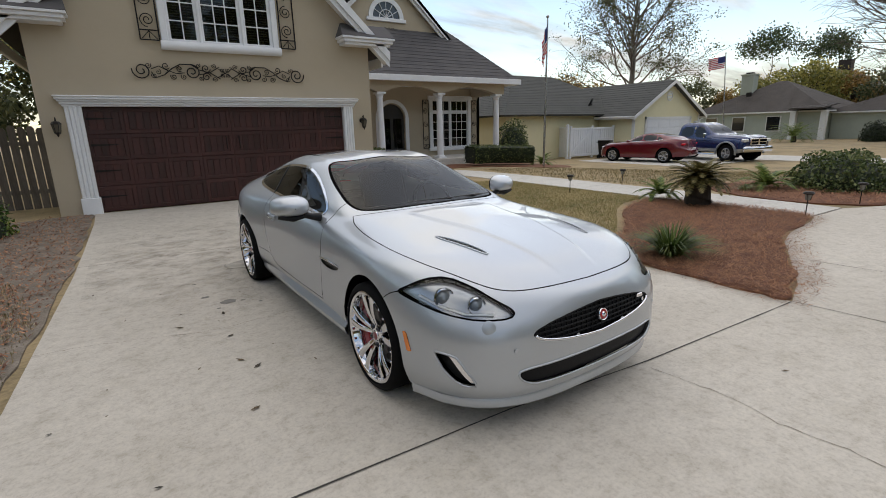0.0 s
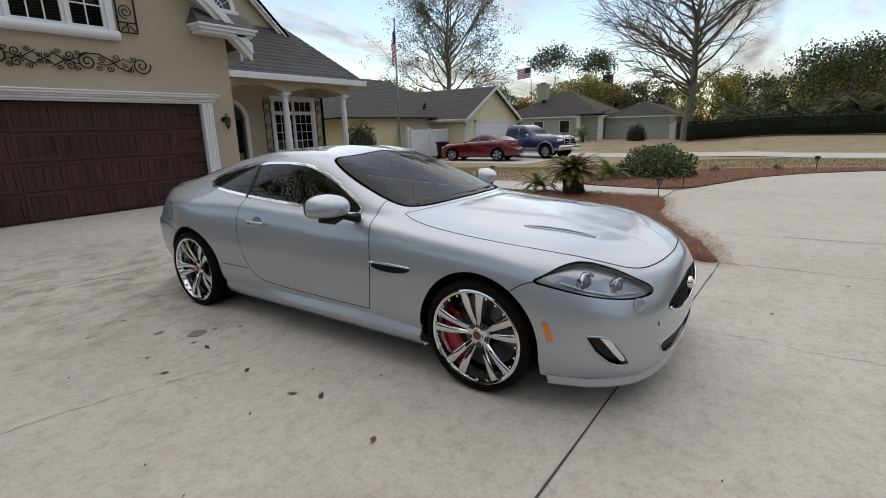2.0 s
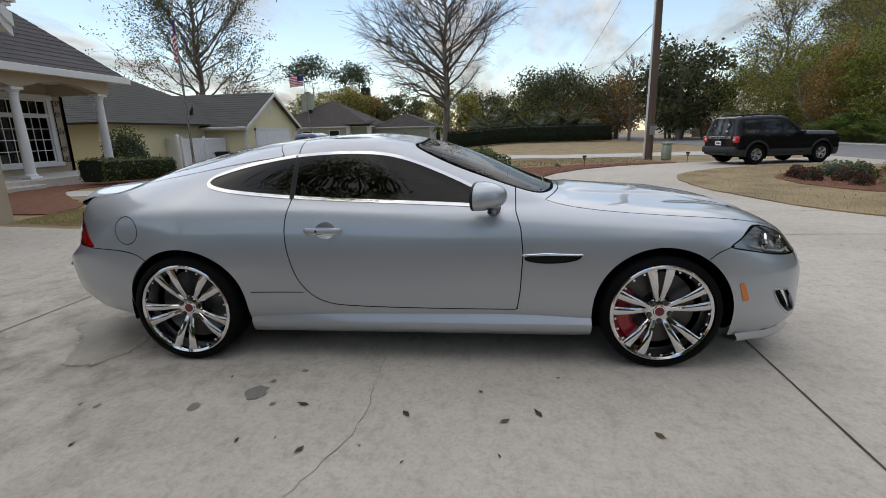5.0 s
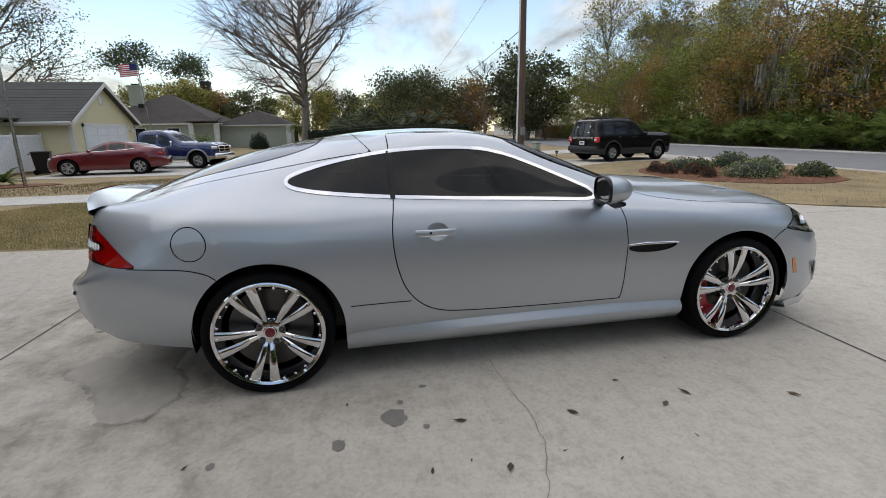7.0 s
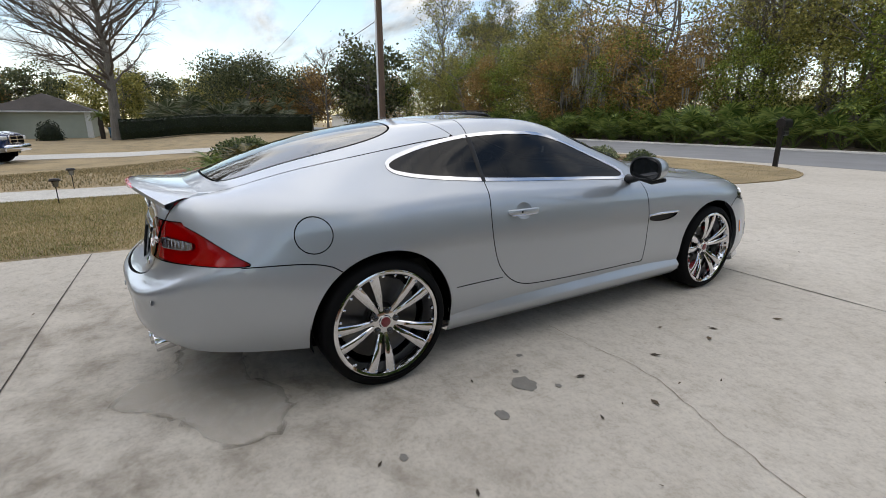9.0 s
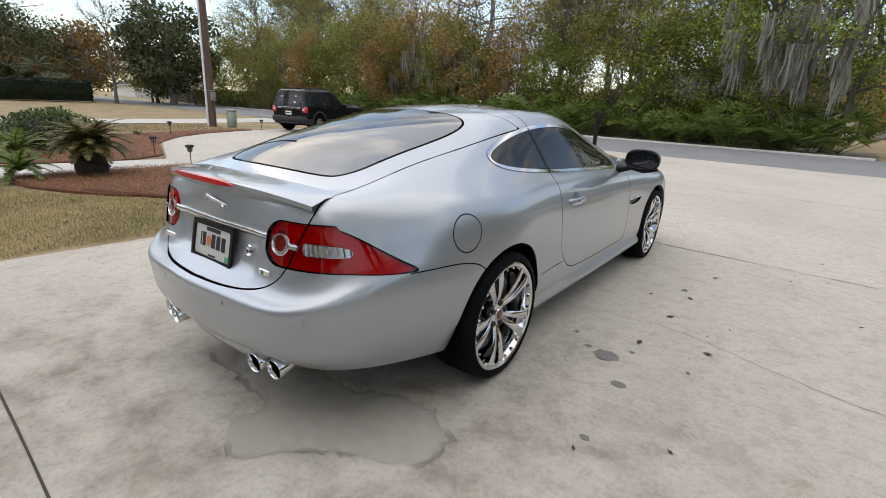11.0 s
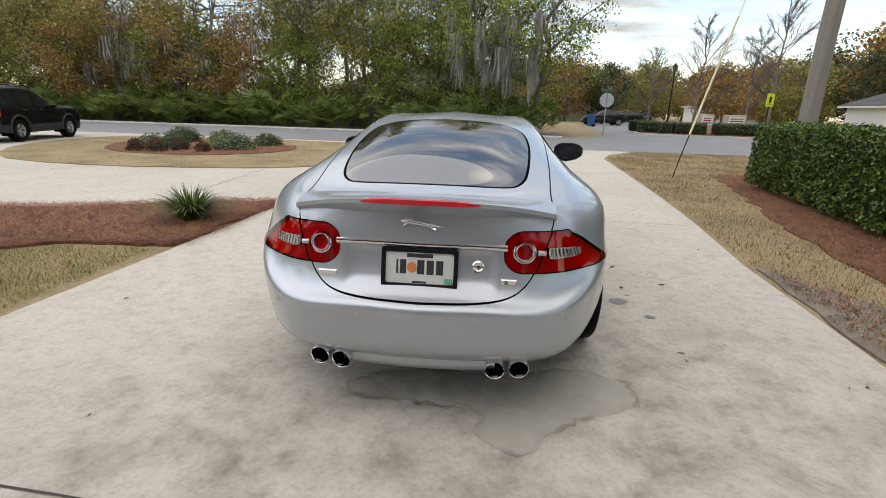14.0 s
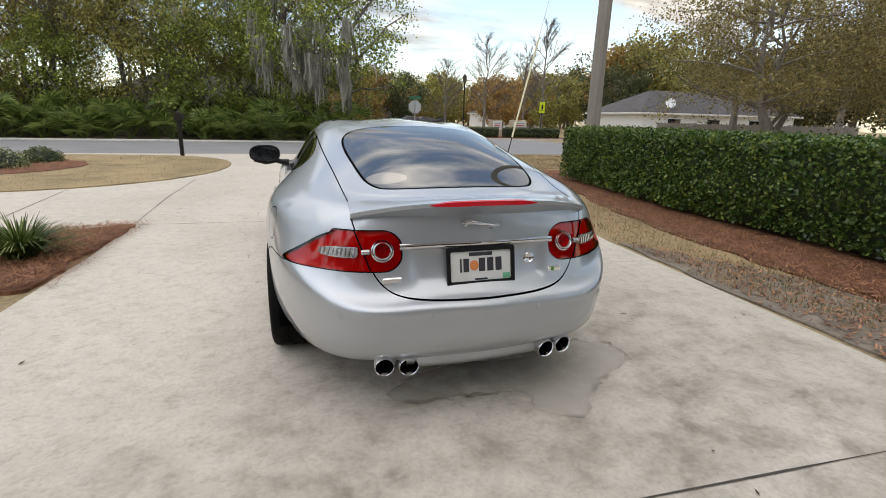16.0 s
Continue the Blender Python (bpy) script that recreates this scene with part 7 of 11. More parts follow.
for x in (-.55, -.18, .18, .55):
    p = on_surface(H, N, xz, [(abs(x), .475)], lambda V: V[:, 1] < -.4, .0015)[0]
    part("parking_sensor", MB().lathe([(.0125, 0), (.0125, .002), (.0005, .003)], 16, pose(math.copysign(p[0], x), p[1], p[2], 90)), M_SILVER, coupe)
for s in (-1, 1):
    p = on_surface(H, N, hq, [(-.12, .590)], lambda V: (V[:, 1] < -.3) & (V[:, 0] > .4), .001)[0]
    part("washer_cap", MB().lathe([(.034, -.002), (.034, .003), (.030, .0045), (.0005, .005)], 24, look((s * p[0], p[1], p[2]), (s * (p[0] + .6), p[1] - 1, p[2] + .35)) @ pose(0, 0, 0, 0, 180, 0)), M_SILVER, coupe, smooth=40)
p = on_surface(H, N, xz, [(0, .545)], lambda V: V[:, 1] < -.5, .012)[0]
em = part("front_emblem", MB().lathe([(.034, -.03), (.034, .0), (.031, .006), (.027, .003), (.0005, .004)], 28, pose(0, p[1], p[2], 78)), M_CHROME, coupe, "round chrome and red grille emblem", smooth=40)
part("emblem_face", MB().lathe([(.026, .0045), (.0005, .006)], 24, pose(0, p[1], p[2], 78)), M_CAL, em)
part("emblem_core", MB().lathe([(.015, .006), (.010, .012), (.0005, .014)], 8, pose(0, p[1], p[2], 78)), M_CHROME, em)
p = on_surface(H, N, xz, [(.36, .575)], lambda V: V[:, 1] < -.5, .0)[0]
part("grille_badge", MB().box(.335, p[1] - .012, .552, .385, p[1] - .002, .574, .003), M_CHROME, coupe)
# wipers
for pts in ([(-.52, .655, .972), (-.2, .61, .985), (.12, .585, .990)], [(.10, .60, .985), (.36, .615, .985), (.60, .70, .972)]):
    part("wiper", MB().tube(pts, [.006, .010, .005], 6), M_BLKPL, coupe)
part("cowl", MB().sheet([[(x, .50 + .17 * (abs(x) / .66) ** 2.2, .952 - .006 * abs(x)) for x in np.linspace(-.52, .52, 17)], [(x, .60 + .16 * (abs(x) / .66) ** 2.2, .972 - .012 * abs(x)) for x in np.linspace(-.52, .52, 17)]]), M_BLKPL, coupe)
# underside, arch liners, cabin
part("underbody", MB().prism([(-.72, -.40), (-.52, -.66), (0, -.80), (.52, -.66), (.72, -.40), (.74, 2.9), (.60, 3.25), (.3, 3.40), (-.3, 3.40), (-.60, 3.25), (-.74, 2.9)], .18, .22), M_GAP, coupe)
for y in (.022, 2.765):
    for s in (-1, 1):
        al = MB()
        aa = np.linspace(-.22, math.pi + .22, 22)
        al.sheet([[(s * x, y + .376 * math.cos(a), .327 + .376 * math.sin(a)) for a in aa] for x in (.50, (.860 if y < 1 else .885))])
        al.sheet([[(s * .50, y + r_ * math.cos(a), .327 + r_ * math.sin(a)) for a in aa] for r_ in (.376, .01)])
        part("arch_liner", al, M_GAP, coupe)
part("cabin_tub", MB().box(-.74, .70, .25, .74, 2.75, .60, .02).box(-.72, .62, .5, .72, .72, .86), M_LEATHER, coupe)
part("parcel_shelf", MB().box(-.62, 2.45, .70, .62, 3.35, .88, .03), M_LEATHER, coupe)
ds = MB()
ds.sheet([[(x, .68, .885) for x in np.linspace(-.64, .64, 11)], [(x, .80, .935) for x in np.linspace(-.70, .70, 11)], [(x, 1.02, .915) for x in np.linspace(-.70, .70, 11)], [(x, 1.08, .86) for x in np.linspace(-.70, .70, 11)], [(x, 1.04, .62) for x in np.linspace(-.70, .70, 11)]])
part("dashboard", ds, M_LEATHER, coupe, smooth=60)
for s in (-1, 1):
    st = MB()
    st.box(s * .36 - .26, 1.45, .45, s * .36 + .26, 1.98, .64, .06)
    st.box(-.25, -.08, 0, .25, .08, .56, .06, pose(s * .36, 2.02, .58, -18, 0, 0))
    so = part("seat", st, M_LEATHER, coupe)
    part("headrest", MB().box(-.13, -.05, 0, .13, .05, .17, .045, pose(s * .36, 2.19, 1.00, -15, 0, 0)), M_LEATHER, so)
part("rear_bench", MB().box(-.58, 2.25, .45, .58, 2.62, .82, .06), M_LEATHER, coupe)
sw = MB()
sw.tube([(.19 * math.cos(a), .19 * math.sin(a), 0) for a in np.linspace(0, 2 * math.pi, 33)], .016, 8, False, pose(.36, 1.20, .86, 68, 0, 0))
sw.box(-.18, -.03, -.01, .18, .03, .01, .008, pose(.36, 1.20, .86, 68, 0, 0))
part("steering_wheel", sw, M_LEATHER, coupe, smooth=60)
part("rear_mirror", MB().box(-.11, 1.20, 1.165, .11, 1.225, 1.225, .02), M_BLKPL, coupe)
part("roof_lining", MB().sheet([[(x, y, z - .02 * (x / .5) ** 2) for x in np.linspace(-.5, .5, 5)] for y, z in ((1.5, 1.265), (2.0, 1.282), (2.4, 1.245))]), M_LEATHER, coupe)
# wheels
WM = wheel_meshes(R_W, .255, .271, M_CHROME)
WMAT = {"wheel": M_RUBBER, "rim": M_CHROME, "lug_nut": plain("dark_lug_metal", (.10, .10, .105), rough=.15, metal=1.0), "rim_stud": M_CHROME, "centre_cap": plain("dark_red_cap", (.17, .012, .02), rough=.3, coat=.6), "brake_disc": M_DISC, "hub_backing": M_GAP}
wm = {k: v.mesh(k, 40) for k, v in WM.items()}
for k, v in wm.items():
    b_ = bmesh.new(); b_.from_mesh(v); bmesh.ops.recalc_face_normals(b_, faces=b_.faces); b_.to_mesh(v); b_.free()
    v.materials.append(WMAT[k])
cal = {}
for y, xc, a0, a1 in ((.022, .770, 1.2, 2.9), (2.772, .803, 1.2, 2.6)):
    for s in (-1, 1):
        wo = new("wheel", wm["wheel"])
        wo.parent = coupe
        wo.matrix_basis = pose(s * xc, y, R_W, 0, 0, 0 if s < 0 else 180) @ pose(0, 0, 0, 14 if y < 1 else -8)
        tagged(wo, "low-profile tyre on a bright chrome twin-spoke rim")
        for k in wm:
            many, rad = {"lug_nut": (5, .058), "rim_stud": (25, .247)}.get(k, (1, 0))
            for j in range(many if k != "wheel" else 0):
                a = 2 * math.pi * (j + .5) / many + math.pi / 2
                o = new(k, wm[k]); o.parent = wo
                o.matrix_basis = Matrix.Translation((0, rad * math.sin(a), rad * math.cos(a)))
        co = part("brake_caliper", caliper_mesh(.266, a0, a1), M_CAL, wo, "red brake caliper") if y < 1 else None

# ---- plants ----
def leaf_mesh(name, C, size, material, rng, long=1.6, flat=0.0, droop=0.0):
    """One small pointed leaf at each centre, turned at random."""
    n = len(C)
    a = rng.normal(size=(n, 3)); a[:, 2] = a[:, 2] * (1 - flat) - droop
    a /= np.linalg.norm(a, axis=1, keepdims=True) + 1e-9
    r = rng.normal(size=(n, 3))
    s = np.cross(a, r); s /= np.linalg.norm(s, axis=1, keepdims=True) + 1e-9
    L = (size * rng.uniform(0.6, 1.35, n))[:, None]
    W = L / long
    V = np.stack([C - a * L * 0.5, C + s * W * 0.5, C + a * L * 0.5, C - s * W * 0.5], 1).reshape(-1, 3)
    me = bpy.data.meshes.new(name)
    me.vertices.add(4 * n); me.vertices.foreach_set("co", V.astype(np.float32).ravel())
    me.loops.add(4 * n); me.loops.foreach_set("vertex_index", np.arange(4 * n, dtype=np.int32))
    me.polygons.add(n); me.polygons.foreach_set("loop_start", np.arange(0, 4 * n, 4, dtype=np.int32))
    me.update(calc_edges=True)
    me.materials.append(material)
    return me


def crown_points(rng, centre, radii, clumps, per, clump_r, hollow=0.55, flat_base=True, thin_top=0.0):
    """Leaf centres gathered in clumps within a lumpy crown."""
    out_ = []
    centre, radii = np.array(centre), np.array(radii)
    for _ in range(clumps):
        d = rng.normal(size=3); d /= np.linalg.norm(d)
        if flat_base and d[2] < -0.35:
            d[2] *= -0.5
        rr = rng.uniform(hollow, 1.0) ** 0.6
        lump = 1 + 0.30 * noise.noise((d[0] * 1.8 + centre[0], d[1] * 1.8, d[2] * 1.8)) + 0.12 * rng.normal()
        c = centre + d * radii * rr * lump
        if thin_top and c[2] > centre[2] - .1 * radii[2] and rng.uniform() < thin_top:
            continue
        k = max(4, int(per * rng.uniform(0.5, 1.5)))
        out_.append(c + rng.normal(size=(k, 3)) * clump_r * np.array([1.15, 1.15, 0.75]))
    return np.concatenate(out_)


def branch_tubes(mb, rng, base, tip, r0, r1, wob, n=4, sides=5):
    base, tip = np.array(base, float), np.array(tip, float)
    L = np.linalg.norm(tip - base)
    pts = [base + (tip - base) * t + (rng.normal(size=3) * wob * L * math.sin(math.pi * min(t, .95)) if 0 < t < 1 else 0) for t in np.linspace(0, 1, n)]
    mb.tube([tuple(p) for p in pts], [r0 + (r1 - r0) * t for t in np.linspace(0, 1, n)], sides, False)
    return pts


def bare_tree(label, m, height, spread, seed, n_limb=46, low=0.16, material=M_TWIG, trunk_r=0.30, leaves=None, leaf_n=0, leaf_size=0.1, up=(0.35, 0.8), group="", wide_at=0.35):
    """A trunk with tapered limbs, branches and twigs; with leaves where some still hang."""
    rng = np.random.default_rng(seed)
    t = thing("tree", label, "tree", m, group)
    tk = MB()
    n = 9
    pts = [np.array([rng.normal() * 0.012 * height * k / n, rng.normal() * 0.012 * height * k / n, height * k / n]) for k in range(n + 1)]
    pts[0][:] = (0, 0, -0.1)
    tk.tube([tuple(p) for p in pts], [trunk_r * (1.35 if k == 0 else (1 - 0.93 * (k / n) ** 0.8)) + 0.012 for k in range(n + 1)], 9, False)
    part("trunk", tk, M_BARK, t, smooth=60)
    mb = MB()
    tips = []
    for i in range(n_limb):
        f = low + (1 - low) * (i + rng.uniform(0, 1)) / n_limb
        f = min(f, 0.985)
        k = f * n
        b0 = pts[int(k)] * (1 - k % 1) + pts[min(int(k) + 1, n)] * (k % 1)
        env = math.sin(math.pi * min(1, (f - low) / (1 - low) * (1 - wide_at) + wide_at)) ** 0.8
        L = spread * (0.25 + 0.75 * env) * rng.uniform(0.75, 1.1)
        a = rng.uniform(0, 2 * math.pi)
        el = rng.uniform(*up) + 0.35 * f
        d = np.array([math.cos(a) * math.cos(el), math.sin(a) * math.cos(el), math.sin(el)])
        r = trunk_r * 0.34 * (1 - 0.75 * f) + 0.012
        lp = branch_tubes(mb, rng, b0, b0 + d * L, r, 0.010, 0.03, 5, 5)
        for j in range(7):
            q = lp[1 + j % 4] * 0.6 + lp[min(4, 2 + j % 3)] * 0.4
            a2 = a + rng.uniform(-1.1, 1.1)
            e2 = el + rng.uniform(-0.45, 0.45)
            L2 = L * rng.uniform(0.25, 0.5)
            d2 = np.array([math.cos(a2) * math.cos(e2), math.sin(a2) * math.cos(e2), math.sin(e2)])
            bp_ = branch_tubes(mb, rng, q, q + d2 * L2, r * 0.38 + 0.004, 0.005, 0.04, 4, 4)
            for _ in range(5 if leaves is not None else 9):
                q3 = bp_[rng.integers(1, 4)]
                d3 = d2 + rng.normal(size=3) * 0.6
                d3 /= np.linalg.norm(d3)
                e3 = q3 + d3 * L2 * rng.uniform(0.35, 0.75)
                branch_tubes(mb, rng, q3, e3, 0.0075 * max(1, height / 9), 0.003 * max(1, height / 7), 0.03, 3, 3)
                tips.append(e3)
    tagged(part("branchwork", mb, material, t, fix=False), kind="stuff")
    if leaves is not None:
        T = np.array(tips)
        C = T[rng.integers(0, len(T), leaf_n)] + rng.normal(size=(leaf_n, 3)) * np.array([.35, .35, .3])
        ob = new("crown", leaf_mesh("crown", C, leaf_size, leaves, rng)); ob.parent = t
    return t


def leafy_tree(label, m, height, crown, seed, leaves, base=0.35, clumps=60, per=60, clump_r=0.5, leaf=0.2, trunk_r=0.22, lean=0.0, group="", moss=0, trunks=1, category="tree", skirt=False, thin_top=0.0):
    rng = np.random.default_rng(seed)
    t = thing("tree", label, category, m, group)
    tk, lm = MB(), MB()
    for k in range(trunks):
        ox, oy = (rng.normal() * 0.5, rng.normal() * 0.5) if k else (0, 0)
        top = np.array([lean * height + ox * 2 + rng.normal() * 0.3, oy * 2 + rng.normal() * 0.3, height * 0.78])
        tp = [np.array([ox, oy, -0.1]) + (top - np.array([ox, oy, -0.1])) * s + (rng.normal(size=3) * 0.02 * height * (0 < s < 1)) for s in np.linspace(0, 1, 7)]
        tk.tube([tuple(p) for p in tp], [trunk_r * (1.3 if i == 0 else 1 - 0.8 * i / 6) * (1 if k == 0 else 0.7) for i in range(7)], 8, False)
        for i in range(12):
            b0 = tp[2 + i % 5]
            d = rng.normal(size=3); d[2] = abs(d[2]) * 0.7 + 0.2; d /= np.linalg.norm(d)
            branch_tubes(lm, rng, b0, b0 + d * np.array(crown) * rng.uniform(0.5, 0.95), trunk_r * 0.3, 0.02, 0.05, 4, 4)
    part("trunk", tk, M_BARK, t, smooth=60)
    tagged(part("branchwork", lm, M_BARK, t, fix=False), kind="stuff")
    cz = height - crown[2] * 0.95
    C = crown_points(rng, (lean * height * 0.8, 0, cz), crown, clumps, per, clump_r, flat_base=not skirt, thin_top=thin_top)
    ob = new("crown", leaf_mesh("crown", C, leaf, leaves, rng)); ob.parent = t
    if moss:
        V, F = [], []
        for _ in range(moss):
            a = rng.uniform(0, 2 * math.pi)
            q = rng.uniform(0.35, 1.0)
            x, y = math.cos(a) * crown[0] * q + lean * height * .8, math.sin(a) * crown[1] * q
            z = cz + crown[2] * rng.uniform(-0.75, 0.25)
            for _k in range(9):
                xx, yy_ = x + rng.normal() * 0.16, y + rng.normal() * 0.16
                L = rng.uniform(0.3, 1.5) * rng.uniform(.5, 1)
                w_ = rng.uniform(0.012, 0.035)
                o = len(V)
                ca, sa = math.cos(a + 1.3), math.sin(a + 1.3)
                sway = rng.normal() * 0.12
                V += [(xx - ca * w_, yy_ - sa * w_, z), (xx + ca * w_, yy_ + sa * w_, z), (xx + ca * w_ * 1.2 + sway * .5, yy_ + sa * w_, z - L * .5), (xx - ca * w_ * 1.2 + sway * .5, yy_ - sa * w_, z - L * .5), (xx + sway, yy_, z - L)]
                F += [(o, o + 1, o + 2, o + 3), (o + 3, o + 2, o + 4)]
        me = bpy.data.meshes.new("moss"); me.from_pydata(V, [], F); me.materials.append(M_MOSS)
        mo = new("moss", me); mo.parent = t
        tagged(mo, "hanging grey moss", kind="stuff")
    return t


def shrub(label, m, radii, seed, leaves, leaf=0.06, count=2600, category="shrub", group=""):
    rng = np.random.default_rng(seed)
    t = thing("shrub", label, category, m, group)
    # dark dome beneath the leaves: the bush's inner shade put into colour
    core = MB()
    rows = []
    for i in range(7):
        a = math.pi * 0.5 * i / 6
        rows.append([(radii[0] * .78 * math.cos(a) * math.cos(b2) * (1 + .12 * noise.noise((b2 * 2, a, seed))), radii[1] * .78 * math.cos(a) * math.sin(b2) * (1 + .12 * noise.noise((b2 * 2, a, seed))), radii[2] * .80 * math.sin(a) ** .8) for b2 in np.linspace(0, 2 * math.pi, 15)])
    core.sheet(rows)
    part("core", core, M_LF_DARK_SHADE, t)
    d = rng.normal(size=(count, 3)); d[:, 2] = np.abs(d[:, 2]); d /= np.linalg.norm(d, axis=1, keepdims=True)
    lum = np.array([1 + .16 * noise.noise((p[0] * 2.2 + seed, p[1] * 2.2, p[2] * 2.2)) for p in d])
    C = d * np.array(radii) * (rng.uniform(.74, 1.03, count) * lum)[:, None]
    ob = new("leaves", leaf_mesh("leaves", C, leaf, leaves, rng)); ob.parent = t
    return t


def hedge(label, pts, width, height, seed, leaves, leaf=0.06, dens=700, base=0.10, group=""):
    """A clipped hedge along a line."""
    rng = np.random.default_rng(seed)
    t = thing("hedge", label, "hedge", None, group)
    # near-black inner body paints the shade between the hedge's leaves
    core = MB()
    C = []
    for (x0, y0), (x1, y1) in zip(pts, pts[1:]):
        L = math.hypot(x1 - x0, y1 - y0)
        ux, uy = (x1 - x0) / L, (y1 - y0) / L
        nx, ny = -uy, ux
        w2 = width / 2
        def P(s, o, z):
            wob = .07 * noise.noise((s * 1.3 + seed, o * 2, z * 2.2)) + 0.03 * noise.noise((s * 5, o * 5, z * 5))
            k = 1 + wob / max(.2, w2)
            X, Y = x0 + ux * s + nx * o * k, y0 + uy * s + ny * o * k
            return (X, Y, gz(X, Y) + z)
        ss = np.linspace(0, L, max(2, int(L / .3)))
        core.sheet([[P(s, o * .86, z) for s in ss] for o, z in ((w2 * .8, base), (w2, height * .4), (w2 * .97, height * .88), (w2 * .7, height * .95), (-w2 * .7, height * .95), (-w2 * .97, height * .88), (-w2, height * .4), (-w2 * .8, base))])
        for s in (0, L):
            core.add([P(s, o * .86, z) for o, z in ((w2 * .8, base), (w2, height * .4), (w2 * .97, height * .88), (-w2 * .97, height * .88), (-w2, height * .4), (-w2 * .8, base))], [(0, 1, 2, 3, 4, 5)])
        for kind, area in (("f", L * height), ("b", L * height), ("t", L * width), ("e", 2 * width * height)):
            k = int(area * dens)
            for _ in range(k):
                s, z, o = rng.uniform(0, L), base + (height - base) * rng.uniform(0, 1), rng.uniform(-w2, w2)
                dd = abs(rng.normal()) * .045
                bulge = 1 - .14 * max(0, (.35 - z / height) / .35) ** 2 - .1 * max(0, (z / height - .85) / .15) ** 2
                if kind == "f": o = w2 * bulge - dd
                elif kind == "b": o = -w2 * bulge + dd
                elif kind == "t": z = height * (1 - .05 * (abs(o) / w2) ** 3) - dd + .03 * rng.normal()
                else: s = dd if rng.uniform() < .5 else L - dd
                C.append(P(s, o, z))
    part("core", core, M_LF_DARK_SHADE, t)
    ob = new("leaves", leaf_mesh("leaves", np.array(C), leaf, leaves, rng, 1.7)); ob.parent = t
    return t


def frond_mesh(rng, L, n_leaf, leaf_len, arch, mb, a, el0, base=(0, 0, 0), width=0.008):
    """A feather frond: a bowed midrib with pairs of narrow leaflets."""
    ca, sa = math.cos(a), math.sin(a)
    pts = []
    for k in range(11):
        t = k / 10
        el = el0 - arch * t
        r = L * (math.sin(el0) - math.sin(el)) / max(arch, 1e-3) if False else 0
        if k == 0:
            p = [0.0, 0.0]
        else:
            p = [pts[-1][0] + L / 10 * math.cos(el), pts[-1][1] + L / 10 * math.sin(el)]
        pts.append(p)
    P3 = [(base[0] + ca * p[0], base[1] + sa * p[0], base[2] + p[1]) for p in pts]
    mb.tube(P3, [0.012 * (1 - .8 * i / 10) + .002 for i in range(11)], 4, False)
    V, F = [], []
    for i in range(n_leaf):
        t = (i + 1.5) / (n_leaf + 1)
        k = t * 10
        i0 = min(int(k), 9)
        q = Vector(P3[i0]).lerp(Vector(P3[i0 + 1]), k - i0)
        d = (Vector(P3[i0 + 1]) - Vector(P3[i0])).normalized()
        s = Vector((-sa, ca, 0))
        ll = leaf_len * math.sin(math.pi * min(1, .18 + .8 * t)) ** .7 * rng.uniform(.85, 1.1)
        for sg in (-1, 1):
            e = q + (s * sg * .80 + d * .55 + Vector((0, 0, -.10 + .18 * rng.uniform()))).normalized() * ll
            o = len(V)
            V += [tuple(q - d * width), tuple(q + d * width), tuple(e)]
            F += [(o, o + 1, o + 2)]
    mb.add(V, F)


def sago(label, m, trunk_h, L, n, seed, leaves):
    rng = np.random.default_rng(seed)
    t = thing("sago_palm", label, "palm", m)
    if trunk_h > .15:
        tk = MB()
        tk.lathe([(.19, -.05), (.22, trunk_h * .3), (.20, trunk_h * .8), (.15, trunk_h), (.02, trunk_h + .05)], 14)
        for i in range(int(trunk_h * 190)):
            a, z = i * 2.399, trunk_h * ((i * .618) % 1)
            r = .205
            tk.add([(r * math.cos(a - .13), r * math.sin(a - .13), z - .03), (r * math.cos(a + .13), r * math.sin(a + .13), z - .03), (r * 1.28 * math.cos(a), r * 1.28 * math.sin(a), z + .05)], [(0, 1, 2)])
        part("trunk", tk, M_BARKD, t)
    for i in range(n):
        a = i * 2.399 + rng.uniform(-.15, .15)
        u = i / n
        mb = MB()
        frond_mesh(rng, L * rng.uniform(.85, 1.1), 30, L * .22, 1.15 + .4 * (1 - u), mb, a, .42 + .92 * u, (0, 0, trunk_h), .016)
        part("frond", mb, leaves, t, fix=False)
    return t


def blade_clump(name, label, category, m, n, h, spread, seed, material, w=.010):
    rng = np.random.default_rng(seed)
    t = thing(name, label, category, m)
    mb = MB()
    for i in range(n):
        a, r0 = rng.uniform(0, 2 * math.pi), rng.uniform(0, .10)
        L = h * rng.uniform(.7, 1.25)
        sp_ = spread * rng.uniform(.25, 1.1)
        ca, sa = math.cos(a), math.sin(a)
        rows = []
        for k in range(5):
            u = k / 4
            r = r0 + sp_ * u ** 1.5
            z = L * (u - .55 * u ** 2.6 * (sp_ / spread))
            ww = w * (1 - u * .9)
            rows.append([(ca * r - sa * ww, sa * r + ca * ww, z), (ca * r + sa * ww, sa * r - ca * ww, z)])
        mb.sheet(rows)
    part("foliage", mb, material, t, fix=False)
    return t


